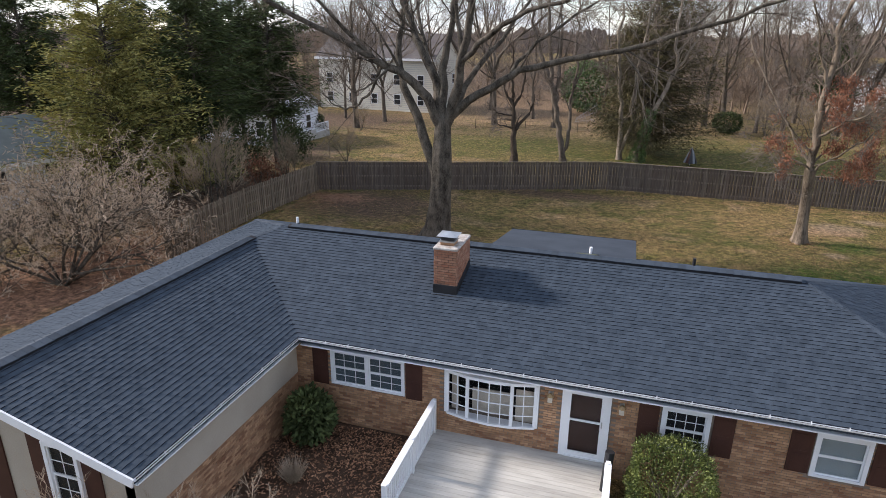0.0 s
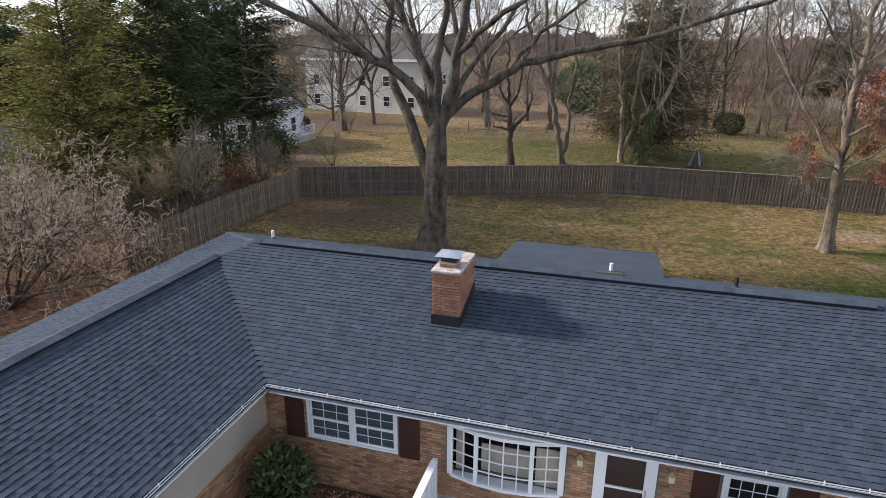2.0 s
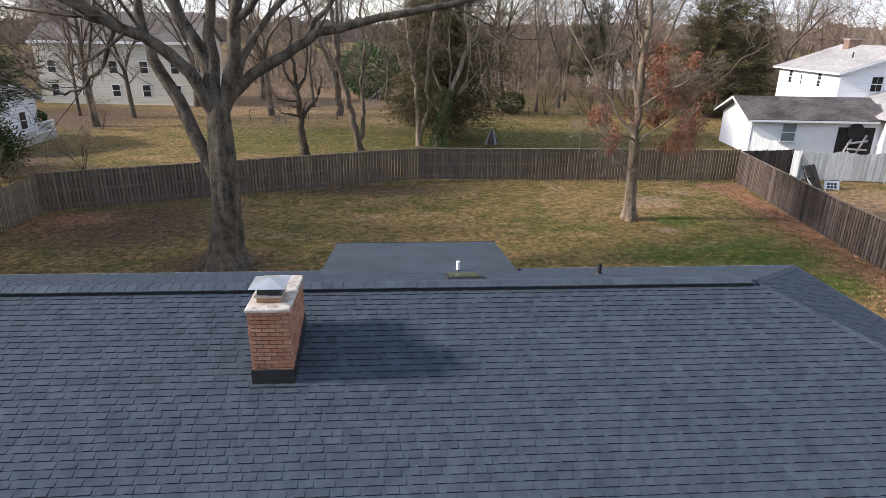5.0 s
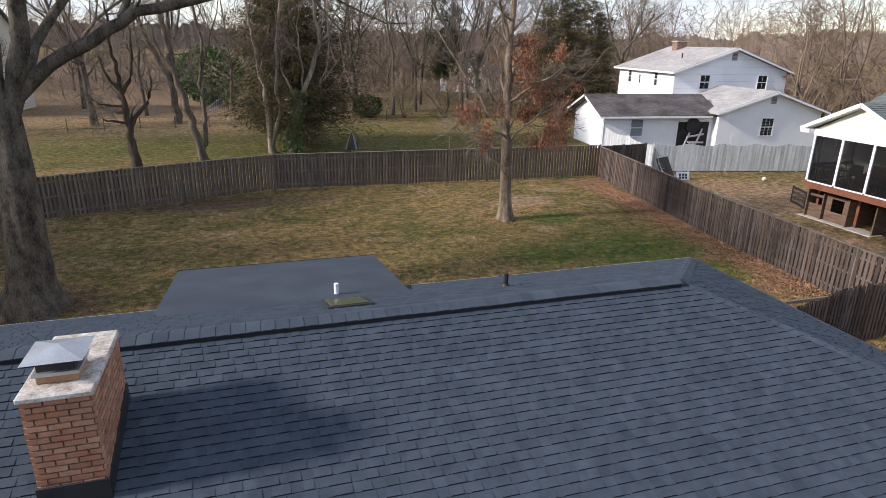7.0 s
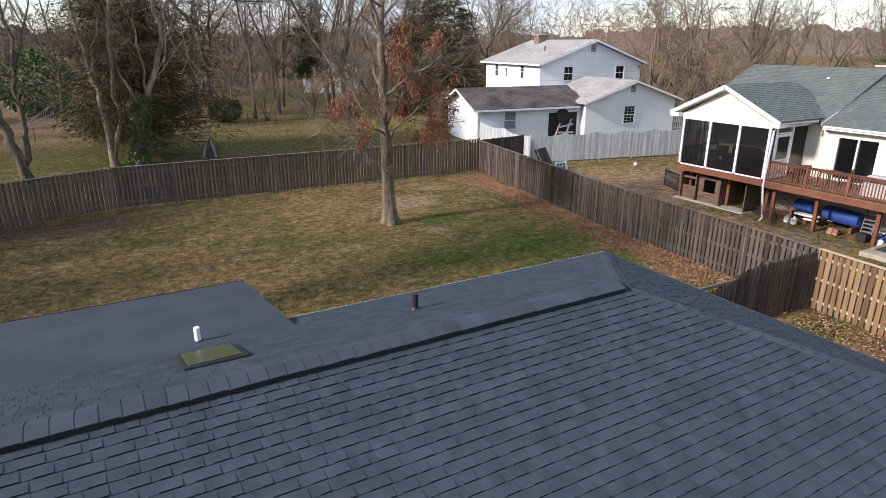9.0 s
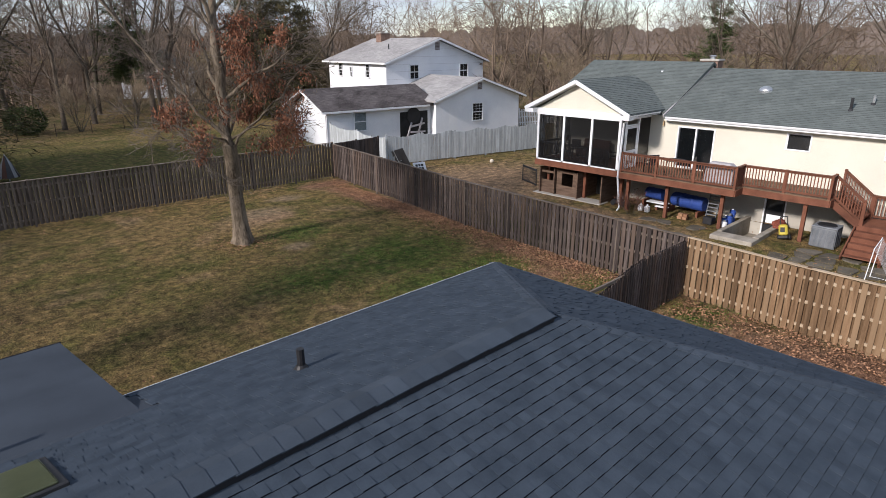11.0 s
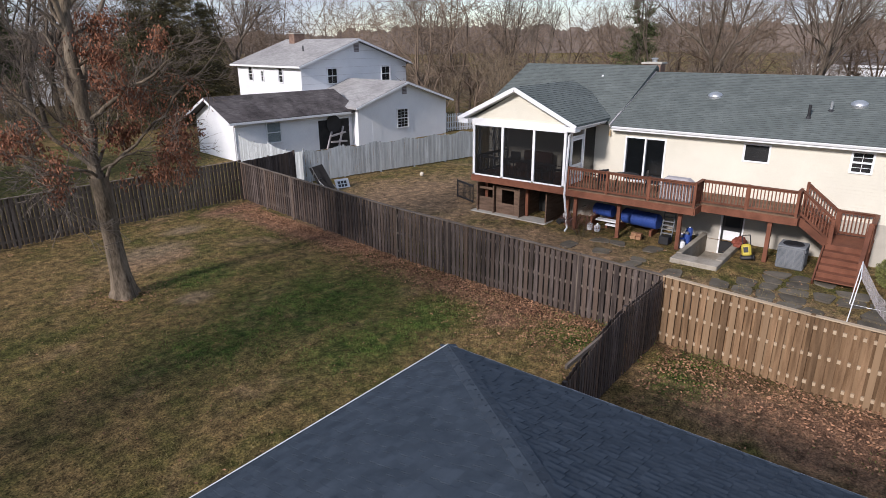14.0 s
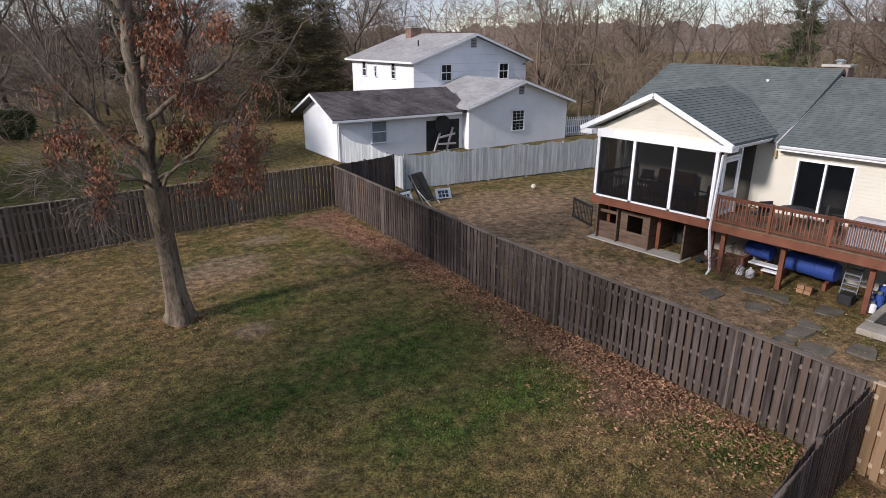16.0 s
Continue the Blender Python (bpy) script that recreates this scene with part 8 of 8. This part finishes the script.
# broadleaf evergreens and shrubs
def leafy(seed, rx, rz, count, size, lift=0.0, boxy=False, shell=0.75):
    r = random.Random(seed)
    wood, leaf = Skin(), Skin()
    for k in range(14):
        a = r.uniform(0, 6.283)
        e = V(math.cos(a) * rx * 0.6, math.sin(a) * rx * 0.6, lift + rz * r.uniform(0.8, 1.5))
        wood.tube([V(0, 0, -0.05), V(e.x * 0.35, e.y * 0.35, e.z * 0.5), e], [0.04, 0.025, 0.01], 4)
    for k in range(count):
        u = V(r.gauss(0, 1), r.gauss(0, 1), r.gauss(0, 1)).normalized()
        if boxy:
            m = max(abs(u.x), abs(u.y), abs(u.z))
            u = u.lerp(u / m, 0.45)
        w = (shell + (1 - shell) * r.random()) * (1 + 0.16 * noise.noise(u * 2.3 + V(seed, 0, 0)) + 0.07 * noise.noise(u * 7))
        p = V(u.x * rx * w, u.y * rx * w, lift + rz + u.z * rz * w)
        if p.z < 0.03:
            continue
        leaf.leaf(p, u + V(r.gauss(0, 0.7), r.gauss(0, 0.7), r.gauss(0.2, 0.7)), size * r.uniform(0.7, 1.3), size * 0.5 * r.uniform(0.8, 1.2), r)
    return wood, leaf


def shrub(label, at, skins, mat, category="shrub"):
    t = thing("shrub", label, category, at)
    under("stem_mass", quad_mesh("stem_mass", *skins[0].arrays(), M["twig"]), t)
    under("foliage", quad_mesh("foliage", *skins[1].arrays(), M[mat]), t, kind="stuff")
    return t


shrub("clipped rounded green shrub in front of the brick wall", (2.02, 12.85, 0), leafy(41, 0.92, 0.84, 17000, 0.058, 0.2, True, shell=0.82), "brightholly")
shrub("dark glossy rhododendron in the planting bed", (-6.95, 12.85, 0), leafy(42, 0.6, 0.72, 2300, 0.2, 0.12, shell=0.6), "needle")
shrub("round clipped bush by the foundation wall", (25.6, 16.9, -0.1), leafy(43, 0.52, 0.52, 5000, 0.06, 0.0), "boxwood")
shrub("broad bright green evergreen bush far behind the fence", (-6.6, 95, 0), leafy(44, 4.2, 3.6, 6000, 0.4), "holly")
shrub("green shrub by the far lawn", (10.5, 79, 0), leafy(45, 1.6, 1.2, 2500, 0.25), "needle")
for x, y, k in ((-27.4, 36.4, 0), (-28.0, 41.0, 1), (-27.2, 46.2, 2), (-29.6, 48.6, 3)):
    shrub("dark green undergrowth shrub beneath the pines", (x, y, 0), leafy(51 + k, 1.9, 1.7 + 0.3 * (k % 2), 3000, 0.2, 0.1, shell=0.35), "needle")
shrub("dark green shrub beside the cottage porch", (-33.6, 62.0, 0), leafy(47, 1.0, 1.1, 2200, 0.2), "needle")
shrub("orange-leaved young beech by the fence", (-24.3, 36.6, 0), leafy(48, 1.0, 1.2, 1500, 0.12, 0.3, shell=0.3), "rust")
shrub("orange-leaved young beech by the fence", (-23.4, 37.4, 0), leafy(49, 1.1, 1.0, 1300, 0.12, 0.3, shell=0.3), "rust")


def twiggy(seed, height, stems, thin=0.007, spread=(0.25, 0.75), kids=(6, 6, 5), rad=0.07, lean=0.55, fine=(7, (0.08, 0.28), 0.011), arch=0.2, wiggle=0.18, levels=3, fine_from=2, last=1.0):
    r = random.Random(seed)
    wood, twigs = Skin(), Skin()
    rl = dict(RULES, fine_from=fine_from, last=last, levels=levels, kids=kids, thin=thin, spread=spread, lift=arch, wiggle=wiggle)
    tips = []
    for k in range(stems):
        a = 6.283 * k / stems + r.uniform(-0.3, 0.3)
        d = V(math.cos(a) * lean, math.sin(a) * lean, 1).normalized()
        grow(wood, twigs, V(math.cos(a) * 0.15, math.sin(a) * 0.15, -0.05), d, height * r.uniform(0.7, 0.95), rad * r.uniform(0.7, 1.2), 0, r, rl, tips)
    fuzz(twigs, tips, *fine, r)
    return wood, twigs


M["paletwig"] = surface("pale_tan_twig", (0.27, 0.205, 0.145), (0.58, 0.465, 0.35), 1.5, 20, 0.95, 0.1, relief=0)
M["fartwig"] = surface("grey_brown_far_twig", (0.115, 0.084, 0.062), (0.26, 0.197, 0.148), 0.06, 2, 0.95, 0.1, relief=0, pieces="island", spread=0.25)
M["redbush"] = surface("dark_red_twig", (0.09, 0.04, 0.03), (0.2, 0.1, 0.075), 1.5, 20, 0.95, 0.1, relief=0)
M["redtwig"] = surface("reddish_brown_twig", (0.19, 0.145, 0.1), (0.36, 0.285, 0.2), 1.5, 20, 0.95, 0.1, relief=0)


def set_shrub_tree(label, at, skins, mat):
    t = thing("shrub", label, "shrub", at)
    under("stem_mass", quad_mesh("stem_mass", *skins[0].arrays(), M["bark"]), t)
    under("twig_mass", quad_mesh("twig_mass", *skins[1].arrays(), M[mat]), t, kind="stuff")
    return t


s1 = set_shrub_tree("wide bare shrub with a haze of pale tan twigs", (-22.6, 19.3, 0), twiggy(61, 6.2, 13, 0.008, lean=0.75, kids=(8, 7, 5), spread=(0.4, 1.3), arch=0.06, wiggle=0.45, fine=(13, (0.04, 0.12), 0.015), fine_from=3, last=0.5), "paletwig")
for x, y, s in ((-25.8, 23.4, 0.9), (-27.0, 18.0, 0.95)):
    scaled_copy(s1, x, y, rr.uniform(0, 6.28), s)
s2 = set_shrub_tree("thin multi-stemmed bare shrub with tan twigs", (-21.6, 28.6, 0), twiggy(62, 5.0, 6, 0.009, lean=0.28, rad=0.05, kids=(6, 5, 4)), "redtwig")
for x, y, s in ((-23.3, 48.4, 0.5), (-30.0, 66.0, 0.5), (14.5, 78.0, 0.8), (19.0, 77.0, 0.9), (27.0, 78.5, 1.0), (24.0, 76.5, 0.7), (7.0, 80.0, 0.7), (-2.0, 84.0, 0.8), (30.5, 76.0, 0.9), (54.0, 45.0, 1.1), (52.0, 50.0, 1.2), (51.0, 57.0, 1.0), (56.0, 38.0, 1.1), (-22.3, 37.5, 0.7)):
    scaled_copy(s2, x, y, rr.uniform(0, 6.28), s)
set_shrub_tree("bare reddish twig bush under the porch corner", (24.75, 27.75, -0.12), twiggy(64, 0.95, 9, 0.003, lean=0.5, rad=0.01, kids=(5, 4, 3), fine=(4, (0.05, 0.15), 0.004)), "redbush")
s3 = set_shrub_tree("small bare twigs at the corner of the wing", (-7.3, 6.4, 0), twiggy(63, 2.6, 6, 0.004, lean=0.35, rad=0.02, kids=(5, 4, 3), fine=(5, (0.1, 0.25), 0.006)), "paletwig")
for x, y, k in ((-8.3, 6.2, 0.9), (-6.5, 7.9, 0.8)):
    scaled_copy(s3, x, y, rr.uniform(0, 6.28), k)
grass = thing("ornamental_grass", "dry tan ornamental grass clump in the bed", "grass", (-6.6, 11.3, 0))
tuft = Skin()
for k in range(420):
    a, e = rr.uniform(0, 6.28), rr.uniform(0.2, 0.75)
    d = V(math.cos(a) * e, math.sin(a) * e, 1)
    tuft.leaf(V(math.cos(a) * 0.12 * rr.random(), math.sin(a) * 0.12 * rr.random(), 0), d, rr.uniform(0.4, 0.8), 0.014, rr)
under("blade_mass", quad_mesh("blade_mass", *tuft.arrays(), M["paletwig"]), grass, kind="stuff")

# distant woods on all sides: trees beyond counting, one mesh
base = [bare_tree(90 + k, 1.0, 0.015, thin=0.0016, kids=(6, 4), levels=2, fork=0.2, fine=(4, (0.05, 0.15), 0.0036), steps=(4, 2, 1), sides=(3, 3, 3), spread=(0.5, 1.2), lift=0.06, wiggle=0.34) for k in range(4)]
parts_ = []
for w, t in base:
    v1, f1 = w.arrays()
    v2, f2 = t.arrays()
    parts_.append((np.vstack([v1, v2]), np.vstack([f1, f2 + len(v1)])))
brush = []
for k in range(3):
    w, t = twiggy(95 + k, 1.0, 4, 0.005, spread=(0.4, 1.2), kids=(3, 3), rad=0.012, lean=0.9, fine=(5, (0.12, 0.3), 0.0085), wiggle=0.3, levels=2)
    (v1, f1), (v2, f2) = w.arrays(), t.arrays()
    brush.append((np.vstack([v1, v2]), np.vstack([f1, f2 + len(v1)])))
g = np.random.default_rng(5)
vs, fs, n = [], [], 0
count = 0
while count < 480:
    a = g.uniform(-1.15, 1.7)
    d = (92 if a < 0.75 else 66) + 75 * g.random() ** 1.2
    x, y = 2 + d * math.sin(a), 8 + d * math.cos(a)
    if y < -5:
        continue
    count += 1
    h = g.uniform(10, 15.5) if count % 3 else g.uniform(4.5, 8)
    v, f = parts_[g.integers(0, 4)]
    if count > 290:                      # undergrowth
        v, f = brush[g.integers(0, 3)]
        h = g.uniform(2.6, 6.0)
    th = g.uniform(0, 6.28)
    c, s = math.cos(th), math.sin(th)
    q = v * h
    q = np.stack([q[:, 0] * c - q[:, 1] * s + x, q[:, 0] * s + q[:, 1] * c + y, q[:, 2]], 1)
    vs.append(q)
    fs.append(f + n)
    n += len(q)
woods = new("far_woods", quad_mesh("far_woods", np.vstack(vs).astype(np.float32), np.vstack(fs).astype(np.int32), M["fartwig"]))
tagged(woods, "distant brown winter woods of bare trees", "woods", kind="stuff")
# hazy wooded hill that closes the horizon
hv, hf = [], []
SEG = 2200
for k in range(SEG + 1):
    a = 2 * math.pi * k / SEG
    rad = 330
    x, y = math.cos(a), math.sin(a)
    h = 12.0 + 2.0 * y + 1.6 * g.random() + 4 * noise.noise((x * 3, y * 3, 0)) + 2.5 * noise.noise((x * 28, y * 28, 4)) + 2.5 * noise.noise((x * 110, y * 110, 9))
    hv += [(4 + rad * y, 30 + rad * x, -8), (4 + rad * 1.02 * y, 30 + rad * 1.02 * x, h)]
for k in range(SEG):
    hf.append((2 * k, 2 * k + 2, 2 * k + 3, 2 * k + 1))
M["hill"] = surface("distant_wooded_hill", (0.1, 0.08, 0.07), (0.2, 0.162, 0.142), 0.04, 0.35, 1.0, 0.0, relief=0)
tagged(soup("backdrop", hv, hf, M["hill"]), "far wooded ridge in brown-grey haze", "woods", kind="structure")

# fallen leaves and grass blades, beyond counting
r = random.Random(99)
lt = Skin()


def litter(n, place_of, size=(0.05, 0.1), z=0.005):
    for k in range(n):
        x, y = place_of()
        lt.leaf(V(x, y, z + r.uniform(0, 0.025)), V(r.uniform(-1, 1), r.uniform(-1, 1), r.uniform(-0.1, 0.3)), r.uniform(*size), r.uniform(0.03, 0.05), r)


def by_fence():
    y = r.uniform(21.9, 43.8)
    return (17.05 + max(0, y - 23) * 0.094 - abs(r.gauss(0, 0.8)), y)


litter(12000, by_fence, z=-0.06)
litter(1500, lambda: (r.gauss(15.6, 0.9), r.gauss(24.5, 1.6)))
litter(6500, lambda: (16.6 - abs(r.gauss(0, 1.5)), r.uniform(7, 21.2)), z=0.0)
litter(2300, lambda: (-20.2 + abs(r.gauss(0, 2.4)), 37.6 - abs(r.gauss(0, 2.8))))
litter(900, lambda: (r.uniform(-18, 18), 44.2 - abs(r.gauss(0, 0.8))))
litter(4200, lambda: (r.uniform(-7.9, -4.0), 13.7 - abs(r.gauss(0, 1.9))), (0.06, 0.12), 0.05)
litter(2500, lambda: (r.uniform(-30, -19), r.uniform(14, 40)), (0.07, 0.13))
litter(1600, lambda: (r.uniform(-15, 16), r.uniform(24, 42)), (0.05, 0.08))
litter(1500, lambda: (r.uniform(17.6, 27), r.uniform(14, 42)), (0.05, 0.08), -0.11)
litter(350, lambda: (r.gauss(9.5, 0.6), r.gauss(36.2, 0.5)))
leaf_litter = new("fallen_leaves", quad_mesh("fallen_leaves", *lt.arrays(), M["litter"]))
tagged(leaf_litter, "scattered dry red-brown fallen leaves", "leaves", kind="stuff")
M["greenblade"] = surface("fresh_grass_blade", (0.045, 0.078, 0.014), (0.16, 0.22, 0.05), 0.5, 8, 0.8, 0.15, relief=0, pieces="island", spread=0.4)
gs, gg = Skin(), Skin()
for px, py, rx, ry in PATCHES["green"][:11]:
    if py > 45:
        continue
    for k in range(int(rx * ry * 620)):
        x, y = r.gauss(px, rx * 0.5), r.gauss(py, ry * 0.5)
        if noise.noise((x * 1.3, y * 1.3, 2)) > -0.12 and not (y < 22 and x < 13.5):
            gg.leaf(V(x, y, -0.015), V(r.gauss(0, 0.6), r.gauss(0, 0.6), 0.9), r.uniform(0.04, 0.1), 0.015, r)
for k in range(100000):
    x, y = r.uniform(-17, 17), r.uniform(22.5, 43)
    if y > 36 and r.random() < 0.5 or noise.noise((x * 0.5, y * 0.5, 7)) < -0.25:
        continue
    if r.random() < 0.75 and any(((x - a) / c) ** 2 + ((y - b) / d) ** 2 < 0.7 for a, b, c, d in PATCHES["green"]):
        continue
    gs.leaf(V(x, y, -0.015), V(r.gauss(0, 0.6), r.gauss(0, 0.6), 0.8), r.uniform(0.04, 0.1), 0.013, r)
for k in range(7000):
    x, y = r.uniform(17.5, 24), r.uniform(13, 42)
    gs.leaf(V(x, y, -0.12), V(r.gauss(0, 0.6), r.gauss(0, 0.6), 0.8), r.uniform(0.04, 0.09), 0.02, r)
tagged(new("green_grass", quad_mesh("green_grass", *gg.arrays(), M["greenblade"])), "tufts of fresh green grass in the lawn", "grass", kind="stuff")
lawn = new("grass", quad_mesh("grass", *gs.arrays(), M["blade"]))
tagged(lawn, "short dormant lawn grass blades", "grass", kind="stuff")
